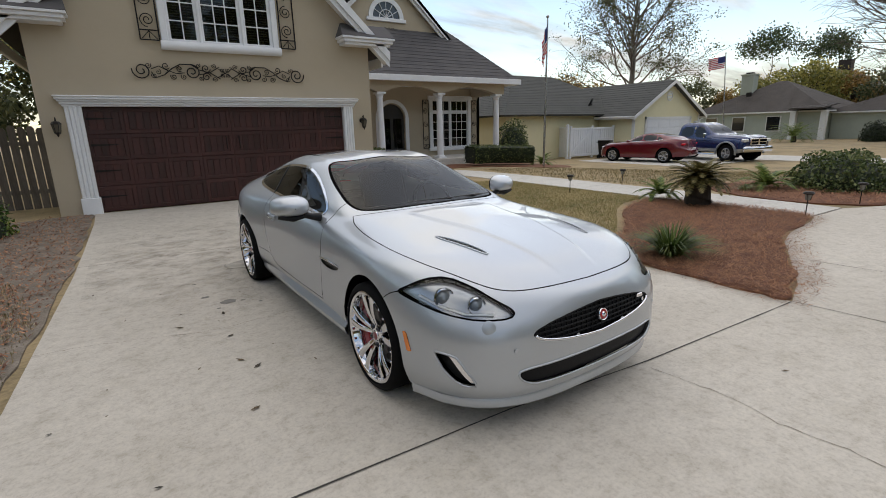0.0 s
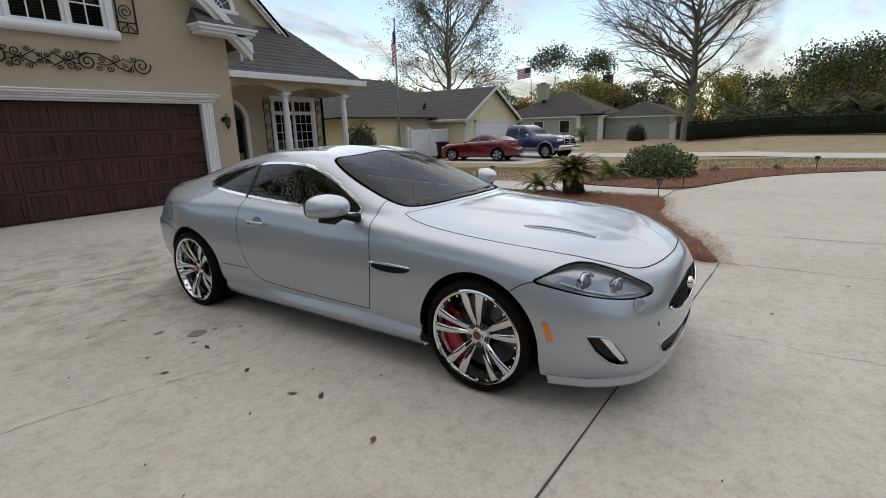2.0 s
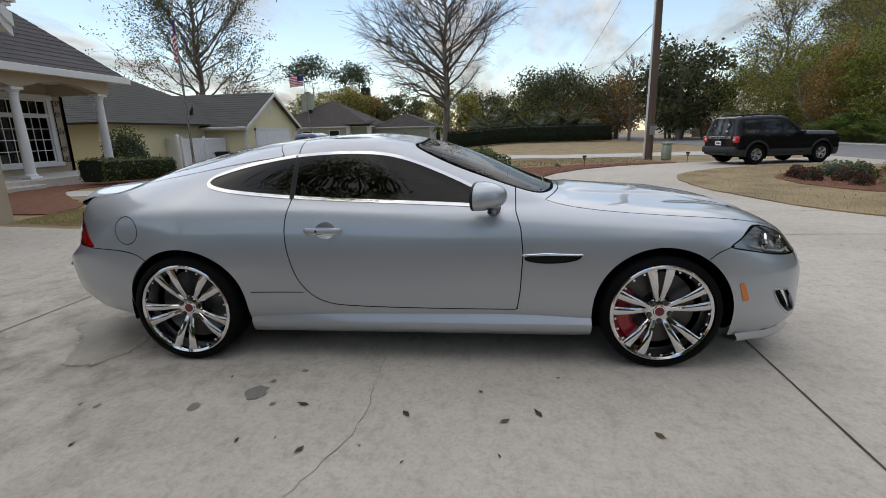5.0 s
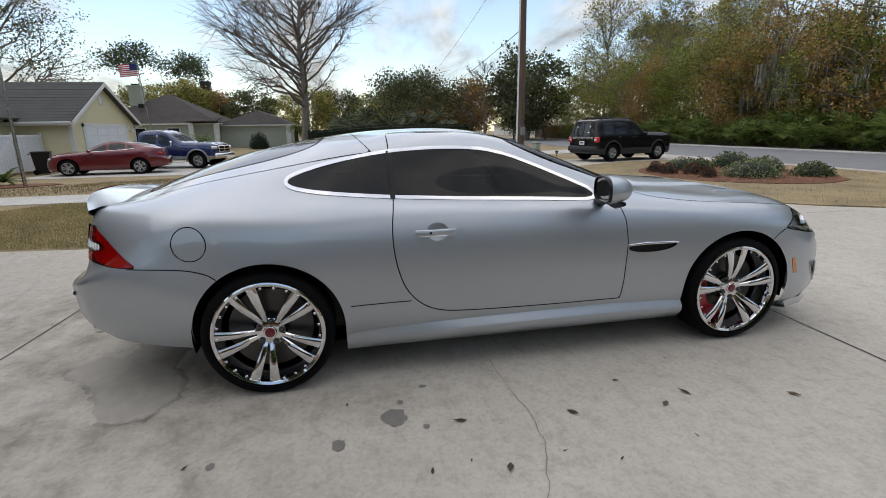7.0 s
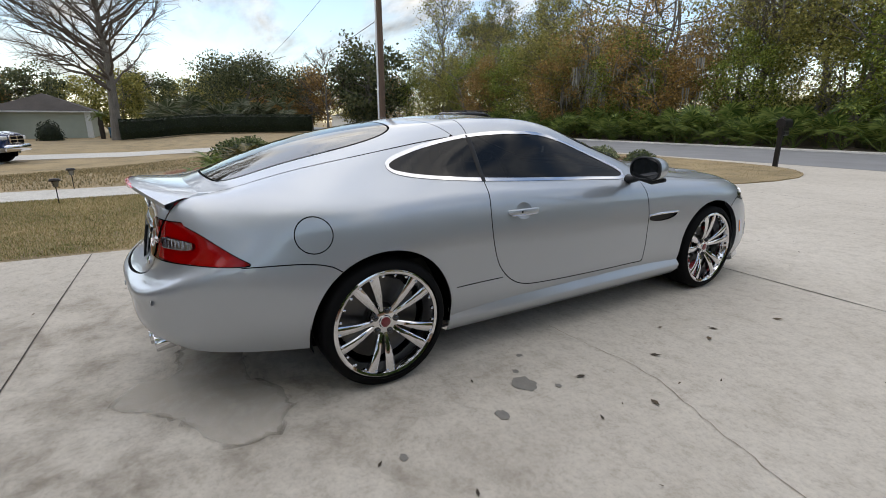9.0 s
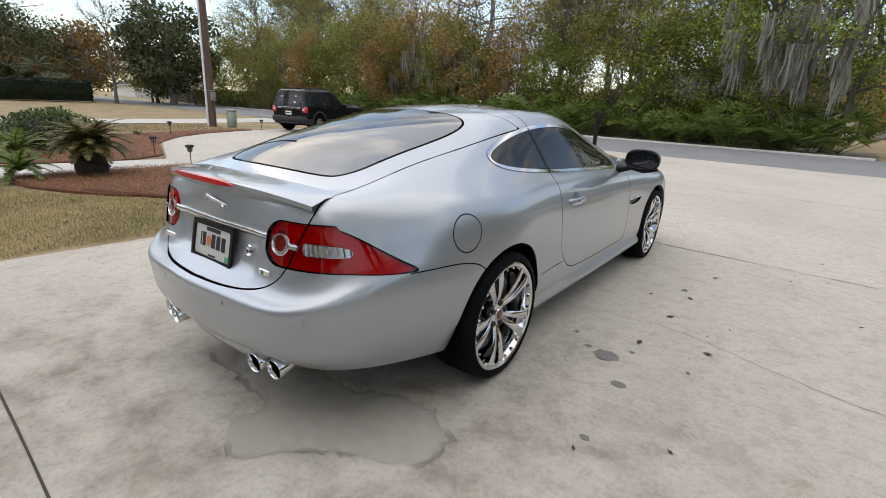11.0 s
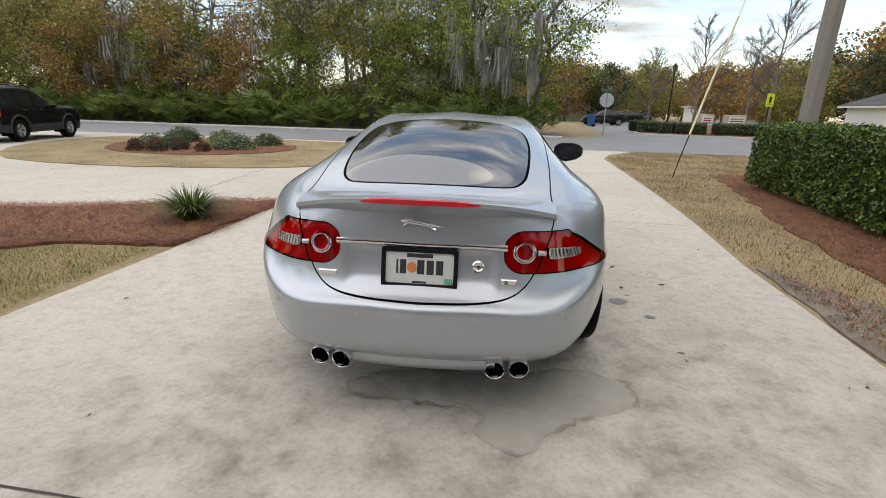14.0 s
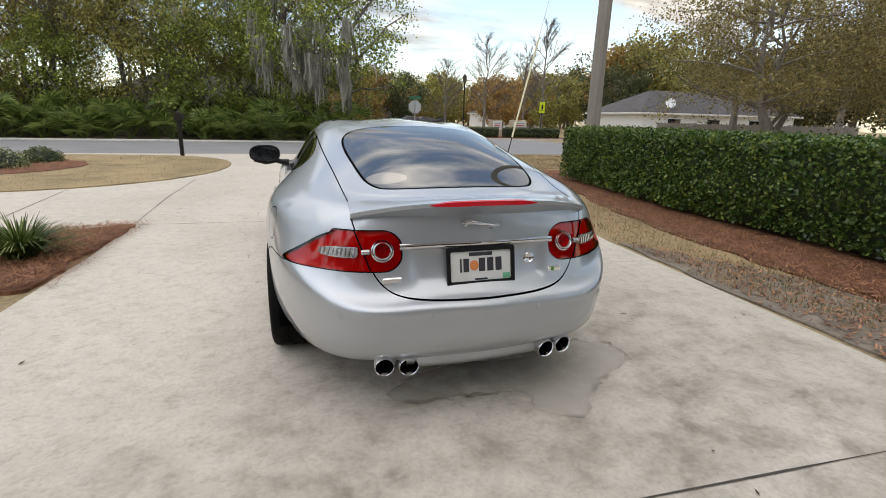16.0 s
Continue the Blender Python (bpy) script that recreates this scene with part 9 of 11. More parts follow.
def vehicle(name, label, m, st, paint, wheel_r, track, base, windows, screen, rear, belt_z, arch=.06, rear_face=None, wheel=None, lower=None, lower_mat=None, doors=(), nu=220, nv=84):
    car = thing(name, label, "car" if name != "pickup_truck" else "truck", m)
    Hs, Ns = surface(st, nu, nv, (1.6, .9))
    cuts = [("arch", guard(lambda V, y0=y0: np.hypot(V[:, 1] - y0, V[:, 2] - wheel_r) - wheel_r - arch, lambda V: V[:, 0] > .4)) for y0 in (0.0, base)]
    for i, w in enumerate(windows):
        cuts.append(("window%d" % i, guard(lambda V, w=w: poly_sd(yz(V), w), lambda V: (V[:, 0] > .42) & (V[:, 2] > belt_z))))
    cuts.append(("screen", guard(lambda V: poly_sd(xy(V), screen), lambda V: V[:, 2] > belt_z)))
    if rear_face is not None:
        cuts.append(("rear", guard(lambda V: poly_sd(xz(V), rear), lambda V: V[:, 1] > rear_face)))
    else:
        cuts.append(("rear", guard(lambda V: poly_sd(xy(V), rear), lambda V: V[:, 2] > belt_z)))
    for d in doors:
        cuts.append(("gap", guard(lambda V, d=d: np.abs(poly_sd(yz(V), d)) - .006, lambda V: V[:, 0] > .5)))
    if lower is not None:
        cuts.append(("lower", lower))
    c = carve(Hs, Ns, cuts)
    panel("body", c["rest"], paint, car)
    if lower is not None:
        panel("lower_body", c["lower"], lower_mat, car)
    for i in range(len(windows)):
        for s in (-1, 1):
            panel("side_window", c["window%d" % i], M_DGLASS, car, s, push=-.004)
    panel("windscreen", c["screen"], M_DGLASS, car, push=-.003)
    panel("rear_window", c["rear"], M_DGLASS, car, push=-.003)
    if doors:
        panel("door_gap", c["gap"], M_GAP, car, push=-.003)
    mats = {"wheel": M_RUBBER, "rim": M_ALLOY, "lug_nut": M_ALLOY, "centre_cap": M_ALLOY, "brake_disc": M_DISC, "hub_backing": M_GAP}
    wmm = wheel_meshes(wheel_r, .25 if wheel_r < .38 else .29, wheel_r * (.69 if wheel_r < .36 else .56), M_ALLOY, 5, True, False) if wheel is None else wheel
    me_ = {}
    for k in ("wheel", "rim", "centre_cap", "brake_disc", "hub_backing"):
        me_[k] = wmm[k].mesh(k, 40); me_[k].materials.append(mats[k])
    for y0 in (0.0, base):
        for s in (-1, 1):
            wo = new("wheel", me_["wheel"]); wo.parent = car
            wo.matrix_basis = pose(s * track, y0, wheel_r, 0, 0, 0 if s < 0 else 180)
            for k in me_:
                if k != "wheel":
                    o = new(k, me_[k]); o.parent = wo
            al = MB()
            aa = np.linspace(-.4, math.pi + .4, 16)
            ra = wheel_r + arch + .004
            al.sheet([[(s * x, y0 + ra * math.cos(a), wheel_r + ra * math.sin(a)) for a in aa] for x in (track - .22, track + .10)])
            al.sheet([[(s * (track - .22), y0 + r_ * math.cos(a), wheel_r + r_ * math.sin(a)) for a in aa] for r_ in (ra, .01)])
            part("arch_liner", al, M_GAP, car)
    part("underbody", MB().box(-track, -.6, st[4][0][2] - .02, track, base + .6, st[4][0][2] + .03), M_GAP, car)
    return car, Hs, Ns


def both(fn):
    for s in (-1, 1):
        fn(s)


# red sedan
st = [[(x * .99, y * 1.0 if y < 2.9 else 2.9 + (y - 2.9) * 1.08, z * 1.1 + .01 + .05 * max(0, min(1, (y - 2.4) / .8)) * (z > .9)) for x, y, z in row] for row in ST]
wA = rounded([(.80, 1.02), (1.52, 1.055), (1.50, 1.335), (1.30, 1.26)], 1)
wB = rounded([(1.60, 1.06), (2.25, 1.09), (2.25, 1.33), (1.9, 1.37), (1.60, 1.35)], 1)
wC = rounded([(2.31, 1.095), (2.60, 1.14), (2.5, 1.24), (2.31, 1.30)], 1)
sedan, Hs, Ns = vehicle("sedan_car", "deep red four-door sedan parked on the neighbour's drive", pose(23.1, 17.2, gz(23, 16) + .01, 0, 0, 189), st, M_REDP, .345, .80, 2.752, [wA, wB, wC], WSCR,
                        rounded([(-.2, 2.42), (.42, 2.46), (.50, 2.6), (.46, 3.05), (.38, 3.18), (-.2, 3.22)], 1), .92,
                        doors=[[(.74, .35), (1.55, .35), (1.56, 1.4), (.8, 1.4), (.72, .8)], [(1.55, .35), (2.2, .38), (2.4, .8), (2.3, 1.4), (1.56, 1.4)]])
for s in (-1, 1):
    part("door_mirror", MB().box(s * .93 - .10, .80, .99, s * .93 + .10, .93, 1.12, .04), M_REDP, sedan)
    part("headlight", MB().box(s * .72 - .12, -.62, .70, s * .72 + .12, -.50, .78, .03, pose(0, -.08, 0, 0, 0, 0)), M_LAMPIN, sedan)
    part("tail_light", MB().box(s * .62 - .2, 3.50, .86, s * .62 + .16, 3.68, .96, .03), M_REDIN, sedan)
    part("window_trim", MB().tube([(s * .845, .80, 1.015), (s * .835, 1.6, 1.055), (s * .84, 2.3, 1.095), (s * .80, 2.62, 1.14)], .009, 5), M_CHROME, sedan)
    for y in (1.38, 2.1):
        part("door_handle", MB().box(s * .965 - .012, y - .09, .93, s * .965 + .012, y + .09, .955, .01), M_REDP, sedan)
part("number_plate", MB().box(-.26, 3.83, .60, .26, 3.85, .74, .005), M_PLATE, sedan)

# blue crew-cab pickup with silver-grey lower body
b0 = section(-.62, .97, .46, 1.02, .86, 1.24, .03)
st = [squeezed(section(-.88, .95, .50, 1.0, .84, 1.16, .02), 0.0, -.93), squeezed(section(-.88, .95, .50, 1.0, .84, 1.16, .02), .45, -.915), squeezed(section(-.88, .95, .50, 1.0, .84, 1.16, .02), .85, -.88), section(-.76, .96, .48, 1.0, .85, 1.20, .02), b0,
      section(0, .985, .48, 1.06, .87, 1.28, .03), section(.55, .985, .48, 1.08, .86, 1.31, .03), section(.80, .985, .48, 1.10, .86, 1.33, .03, .02), section(.98, .985, .48, 1.12, .80, 1.45, .03, .06),
      section(1.15, .985, .48, 1.13, .76, 1.66, .03, .18), section(1.40, .985, .48, 1.13, .72, 1.82, .03, .26), section(1.75, .985, .48, 1.14, .71, 1.90, .03, .15), section(2.2, .985, .48, 1.14, .71, 1.92, .03), section(2.75, .985, .48, 1.14, .71, 1.91, .03, -.05),
      section(3.02, .985, .48, 1.14, .72, 1.87, .03, -.10), section(3.09, .98, .48, 1.14, .72, 1.84, .02, -.10)]
st += [squeezed(st[-1], .6, 3.12), squeezed(st[-1], 0.0, 3.13)]
wA = rounded([(1.18, 1.18), (1.98, 1.19), (1.98, 1.74), (1.62, 1.76), (1.45, 1.62)], 1)
wB = rounded([(2.10, 1.19), (2.92, 1.20), (2.86, 1.72), (2.10, 1.75)], 1)
truck, Hs, Ns = vehicle("pickup_truck", "dark blue crew-cab pickup with silver-grey lower panels and big tyres", pose(26.2, 12.45, gz(26, 13) - .02, 0, 0, -12), st, M_BLUEP, .43, .82, 3.56, [wA, wB],
                        rounded([(-.2, .86), (.60, .90), (.74, 1.0), (.66, 1.38), (.6, 1.60), (-.2, 1.62)], 1), rounded([(-.62, 1.25), (.62, 1.25), (.56, 1.72), (-.56, 1.72)], 1), 1.12, .09, 3.05,
                        lower=lambda V: V[:, 2] - .66, lower_mat=M_GREYP, doors=[[(1.02, .55), (2.03, .55), (2.04, 1.8), (1.2, 1.8), (1.02, 1.2)], [(2.03, .55), (2.98, .55), (2.98, 1.8), (2.04, 1.8)]])
bed = MB()
for s in (-1, 1):
    y0, y1 = 3.16, 4.72
    bed.box(s * .97, y0, .66, s * .90, y1, 1.20, .03)
    part("bed_trim", MB().box(s * .985, y0, .50, s * .92, 3.04, .66, .02).box(s * .985, 4.1, .50, s * .92, y1, .66, .02), M_GREYP, truck)
bed.box(-.95, y0, .62, .95, y1, .70, .01).box(-.93, y1 - .06, .62, .93, y1, 1.20, .02).box(-.93, y0, .62, .93, y0 + .05, 1.18, .02)
part("cargo_bed", bed, M_BLUEP, truck)
for s in (-1, 1):
    for y0 in (0.0, 3.56):
        aa = np.linspace(-.12, math.pi + .12, 20)
        part("fender_flare", MB().sheet([[(s * x, y0 + r_ * math.cos(a), .43 + r_ * math.sin(a)) for a in aa] for x, r_ in ((.975, .60), (1.035, .585), (1.045, .53), (.95, .515))]), M_GREYP, truck, smooth=60)
    part("door_mirror", MB().box(s * 1.12 - .11, 1.12, 1.18, s * 1.12 + .11, 1.24, 1.42, .05), M_CHROME, truck)
    part("headlight", MB().box(s * .76 - .17, -.93, .98, s * .76 + .17, -.72, 1.14, .04), M_WHITEL, truck)
    part("side_step", MB().tube([(s * .93, .55, .40), (s * 1.0, .65, .38), (s * 1.0, 2.95, .38), (s * .93, 3.05, .40)], .04, 8), M_CHROME, truck)
    part("tail_light", MB().box(s * .955 - .03, 4.60, .85, s * .955 + .03, 4.74, 1.16, .02), M_REDIN, truck)
    for y in (1.90, 2.85):
        part("door_handle", MB().box(s * 1.0 - .02, y - .12, 1.03, s * 1.0 + .012, y + .04, 1.075, .012), M_CHROME, truck)
    part("window_pillar", MB().box(s * .86 - .02, 2.0, 1.19, s * .86 + .05, 2.09, 1.30, .01).box(s * .80 - .02, 2.0, 1.30, s * .80 + .05, 2.09, 1.72, .01), M_CHROME, truck)
part("front_bumper", MB().box(-.97, -1.06, .50, .97, -.86, .78, .06), M_CHROME, truck, "chrome front bumper", smooth=60)
part("grille", MB().box(-.56, -.99, .82, .56, -.90, 1.16, .03), M_CHROME, truck)
for sx in (-1, 1):
    for sz in (.86, 1.0):
        part("grille_opening", MB().box(sx * .28 - .23, -1.0, sz, sx * .28 + .23, -.985, sz + .11, .01), M_GAP, truck)

# black boxy sport utility
st = [squeezed(section(-.80, .93, .30, .98, .82, 1.10, .02), 0.0, -.85), squeezed(section(-.80, .93, .30, .98, .82, 1.10, .02), .5, -.84), squeezed(section(-.80, .93, .30, .98, .82, 1.10, .02), .88, -.80), section(-.68, .93, .30, .99, .83, 1.12, .02),
      section(0, .94, .30, 1.02, .83, 1.15, .02), section(.45, .94, .30, 1.03, .83, 1.17, .02), section(.66, .94, .30, 1.04, .82, 1.19, .02, .02), section(.82, .94, .30, 1.05, .77, 1.32, .02, .06), section(1.0, .94, .30, 1.06, .72, 1.52, .02, .14),
      section(1.25, .94, .30, 1.06, .69, 1.68, .02, .14), section(1.7, .94, .30, 1.06, .69, 1.74, .02), section(2.4, .94, .30, 1.06, .69, 1.75, .02), section(3.0, .94, .30, 1.06, .69, 1.73, .02, -.02), section(3.36, .935, .32, 1.06, .69, 1.70, .02, -.06), section(3.46, .92, .34, 1.06, .68, 1.67, .02, -.10)]
st += [squeezed(section(3.46, .92, .34, 1.06, .68, 1.66, .02, -.12), .6, 3.51), squeezed(section(3.46, .92, .34, 1.06, .68, 1.66, .02, -.12), 0.0, 3.53)]
wA = rounded([(.98, 1.12), (1.62, 1.12), (1.62, 1.60), (1.36, 1.60)], 1)
wB = rounded([(1.72, 1.12), (2.48, 1.12), (2.48, 1.62), (1.72, 1.62)], 1)
wC = rounded([(2.58, 1.12), (3.26, 1.14), (3.18, 1.60), (2.58, 1.62)], 1)
suv, Hs, Ns = vehicle("suv_car", "black boxy sport utility car with roof rails and rugged tyres", pose(17.4, -7.2, .005, 0, 0, 15) @ Matrix.Scale(.91, 4), st, M_BLACKP, .37, .80, 2.67, [wA, wB, wC],
                      rounded([(-.2, .70), (.55, .74), (.70, .84), (.62, 1.26), (.55, 1.34), (-.2, 1.36)], 1), rounded([(-.66, 1.14), (.66, 1.14), (.60, 1.56), (-.60, 1.56)], 1), 1.07, .07, 3.3,
                      lower=lambda V: V[:, 2] - .56, lower_mat=M_CLAD, doors=[[(.80, .42), (1.66, .42), (1.67, 1.66), (1.1, 1.66), (.80, 1.1)], [(1.66, .42), (2.3, .45), (2.52, .9), (2.53, 1.66), (1.67, 1.66)]])
for s in (-1, 1):
    rail = MB().tube([(s * .62, .98 + .35, 1.73), (s * .62, 1.45, 1.80), (s * .62, 3.0, 1.80), (s * .62, 3.18, 1.73)], .018, 8)
    part("roof_rail", rail, M_BLKPL, suv)
    part("tail_light", MB().box(s * .80 - .12, 3.36, .80, s * .80 + .115, 3.535, 1.04, .03), M_REDIN, suv, "red tail light", smooth=60)
    part("reverse_lamp", MB().box(s * .78 - .06, 3.525, .88, s * .78 + .06, 3.545, .95, .01), M_WHITEL, suv)
    part("door_mirror", MB().box(s * 1.04 - .10, .92, 1.06, s * 1.04 + .10, 1.03, 1.22, .04), M_BLACKP, suv)
    for y0 in (0.0, 2.67):
        aa = np.linspace(-.15, math.pi + .15, 18)
        part("wheel_arch", MB().sheet([[(s * x, y0 + r_ * math.cos(a), .37 + r_ * math.sin(a)) for a in aa] for x, r_ in ((.935, .515), (.965, .505), (.968, .45), (.90, .435))]), M_CLAD, suv, smooth=60)
    for y in (1.52, 2.36):
        part("door_handle", MB().box(s * .955 - .014, y - .10, 1.0, s * .955 + .010, y + .08, 1.035, .01), M_BLACKP, suv)
for y in (1.7, 2.7):
    part("roof_bar", MB().box(-.62, y - .03, 1.80, .62, y + .03, 1.825, .01), M_BLKPL, suv)
part("rear_bumper", MB().box(-.90, 3.38, .42, .90, 3.60, .66, .05), M_CLAD, suv, smooth=60)
part("skid_plate", MB().box(-.5, 3.50, .34, .5, 3.585, .42, .02), M_CLAD, suv)
bar_ = part("tailgate_bar", MB().box(-.62, 3.515, .94, .62, 3.55, 1.03, .012), M_ALLOY, suv, "silver tailgate bar with a word on it")
for k in range(6):
    part("letter_bar", MB().box(-.42 + k * .15, 3.55, .962, -.33 + k * .15, 3.554, 1.008), M_BLKPL, bar_)
part("number_plate", MB().box(-.155, 3.555, .705, .155, 3.575, .86, .004), M_PLATE, suv)
part("plate_bar", MB().box(-.11, 3.574, .76, .11, 3.5775, .81), M_INK, suv)
part("rear_wiper", MB().tube([(0, 3.50, 1.13), (.15, 3.50, 1.22), (.34, 3.49, 1.25)], .010, 5), M_BLKPL, suv)
for x, z, w_ in ((-.36, 1.46, .06), (-.30, 1.22, .10), (.40, 1.44, .05)):
    part("window_sticker", MB().box(x - w_ / 2, 3.455 if z > 1.3 else 3.485, z - .03, x + w_ / 2, 3.475 if z > 1.3 else 3.50, z + .03), M_PLATE, suv)

# dark car parked far down the side street
st = [[(x, y, z * 1.15 + .03) for x, y, z in row] for row in ST]
far_car, Hs, Ns = vehicle("wagon_car", "dark car parked far off on a drive", pose(-7.0, -44.5, 0, 0, 0, 100), st, M_BLACKP, .34, .78, 2.752, [rounded([(.9, 1.10), (2.6, 1.2), (2.3, 1.36), (1.5, 1.36)], 1)], WSCR, RGL, .95, nu=90, nv=36)

# ---- the neighbouring house ----
M_CREAM = mat("white_house_trim", [(.3, (.62, .62, .60)), (.7, (.74, .74, .72))], rough=.6, bump=0)
M_VINYL = mat("white_vinyl", [(.3, (.66, .68, .70)), (.7, (.78, .80, .82))], rough=.4, bump=0)


def lap_siding(parent, a, b, z0, top, step=.20, name="siding"):
    """Overlapping boards along a wall from a to b; top gives the height at a share of the way."""
    mb = MB()
    ax, ay = a; bx, by = b
    L = math.hypot(bx - ax, by - ay)
    nx, ny = (by - ay) / L, -(bx - ax) / L
    zmax = max(top(i / 40) for i in range(41))
    z = z0
    while z < zmax - .02:
        us = [i / 80 for i in range(81) if top(i / 80) > z + .01]
        if us:
            u0, u1 = us[0], us[-1]
            z1 = min(z + step + .015, zmax)
            p = lambda u, h, o: (ax + (bx - ax) * u + nx * o, ay + (by - ay) * u + ny * o, h)
            mb.add([p(u0, z, .030), p(u1, z, .030), p(u1, z1, .004), p(u0, z1, .004), p(u0, z, -.05), p(u1, z, -.05)], [(0, 1, 2, 3), (4, 5, 1, 0)])
        z += step
    return part(name, mb, M_YSIDING, parent, "pale yellow lap siding", fix=False)


def roof_plane(parent, quad, material, t=.10, rows=0, name="roof"):
    """A sloping roof sheet with thickness, in courses that step down its slope."""
    a, b, c, d = [Vector(p) for p in quad]
    mb = MB()
    rows = rows or max(3, int((d - a).length / .30))
    nrm = (b - a).cross(d - a).normalized()
    if nrm.z < 0:
        nrm = -nrm
    lines_ = []
    for i in range(rows):
        u0, u1 = i / rows, (i + 1) / rows
        lines_ += [[tuple(a.lerp(d, u0) + nrm * .016), tuple(b.lerp(c, u0) + nrm * .016)], [tuple(a.lerp(d, u1) + nrm * .006), tuple(b.lerp(c, u1) + nrm * .006)]]
    mb.sheet(lines_)
    q = [a, b, c, d]
    mb.add([tuple(v) for v in q] + [tuple(v - nrm * t) for v in q], [(0, 1, 2, 3), (7, 6, 5, 4), (0, 4, 5, 1), (1, 5, 6, 2), (2, 6, 7, 3), (3, 7, 4, 0)])
    return part(name, mb, material, parent, fix=False)


nb = thing("house", "pale yellow sided house with green-grey roof and white garage door", "house")
GX0, GX1, GY, GB, GE, GP = 26.0, 33.0, 18.6, -.5, 2.08, 4.0
mid = (GX0 + GX1) / 2
part("wall", MB().box(GX0, GY, GB, GX1, 34, GE - .02), M_YSIDING, nb)
part("gable_wall", MB().prism([(GX0, GE - .02), (GX1, GE - .02), (mid, GP - .12)], GY, GY + .15, "y"), M_YSIDING, nb)
lap_siding(nb, (GX0, GY), (GX1, GY), GB, lambda u: GE - .05 + (GP - .08 - GE) * (1 - abs(2 * u - 1)), .19)
lap_siding(nb, (GX0, 34), (GX0, GY), GB, lambda u: GE - .1, .19)
sl = (GP - GE) / (mid - GX0)
ov = .42
for s in (-1, 1):
    xe = mid + s * (mid - GX0 + ov)
    ze = GE - sl * ov
    roof_plane(nb, [(xe, GY - .35, ze + .10), (xe, 34.4, ze + .10), (mid, 34.4, GP + .10), (mid, GY - .35, GP + .10)], M_SHINGLE3)
    part("barge_board", MB().prism([(xe, ze - .12), (xe, ze + .08), (mid, GP + .08), (mid, GP - .12)], GY - .40, GY - .36, "y"), M_CREAM, nb)
    part("fascia", MB().box(xe - .02, GY - .36, ze - .10, xe + .02, 34.4, ze + .07), M_CREAM, nb)
    part("gutter", MB().box(xe - s * .02, GY - .30, ze - .02, xe + s * .10, 34.3, ze + .08, .02), M_CREAM, nb)
    part("corner_board", MB().box(mid + s * (mid - GX0) - .07, GY - .05, GB, mid + s * (mid - GX0) + .07, GY + .05, GE - .1), M_CREAM, nb)
part("main_wall", MB().box(18.2, 21.2, GB, 29.6, 29.6, 2.12), M_YSIDING, nb)
hA, hB, hC, hD, hE, hF = (17.6, 20.6, 2.10), (30.2, 20.6, 2.10), (30.2, 30.2, 2.10), (17.6, 30.2, 2.10), (22.4, 25.4, 4.75), (26.0, 25.4, 4.75)
for quad in ((hA, hB, hF, hE), (hC, hD, hE, hF), (hD, hA, hE, hE), (hB, hC, hF, hF)):
    roof_plane(nb, quad, M_SHINGLE3, name="main_roof")
gd = part("garage_door", MB().box(27.25, GY - .045, GB + .03, 31.95, GY - .02, 1.70), M_VINYL, nb, "white sectional garage door")
for r_ in range(4):
    for c_ in range(4):
        x0, z0 = 27.33 + c_ * 1.16, GB + .10 + r_ * .54
        part("door_panel", MB().box(x0, GY - .06, z0, x0 + 1.06, GY - .045, z0 + .44, .012), M_VINYL, gd)
part("door_casing", MB().box(27.10, GY - .07, GB, 27.25, GY, 1.86).box(31.95, GY - .07, GB, 32.10, GY, 1.86).box(27.10, GY - .07, 1.70, 32.10, GY, 1.86), M_CREAM, nb)
part("gable_vent", MB().lathe([(.30, -.05), (.30, .02), (.24, .03), (.24, .0), (.001, .0)], 20, pose(mid, GY - .02, 3.12, 90)), M_CREAM, nb)
for s in (-1, 1):
    part("downpipe", MB().tube([(mid + s * 3.85, GY - .25, 1.80), (mid + s * 3.55, GY - .10, 1.62), (mid + s * 3.55, GY - .10, -.3)], .045, 6), M_CREAM, nb)
part("wall_lamp", MB().box(32.45, GY - .18, 1.42, 32.75, GY - .02, 1.56, .03), M_CREAM, nb)
wn_ = part("window", MB().box(25.93, 22.6, .5, 26.0, 23.6, 1.6), M_CREAM, nb, "white framed window")
part("pane", MB().box(25.905, 22.7, .6, 25.93, 23.5, 1.5), M_DGLASS, wn_)
dish = MB()
dish.lathe([(.001, 0), (.14, .02), (.27, .07), (.36, .14), (.355, .15), (.26, .085), (.001, .015)], 22, pose(25.75, 21.6, 2.78, -64, 0, 40))
dish.tube([(26.0, 21.8, 2.35), (25.85, 21.7, 2.6), (25.75, 21.6, 2.78)], .025, 6)
tagged(part("satellite_dish", dish, M_BLKPL, smooth=40), "dark grey satellite dish on the neighbour's roof", "satellite dish")
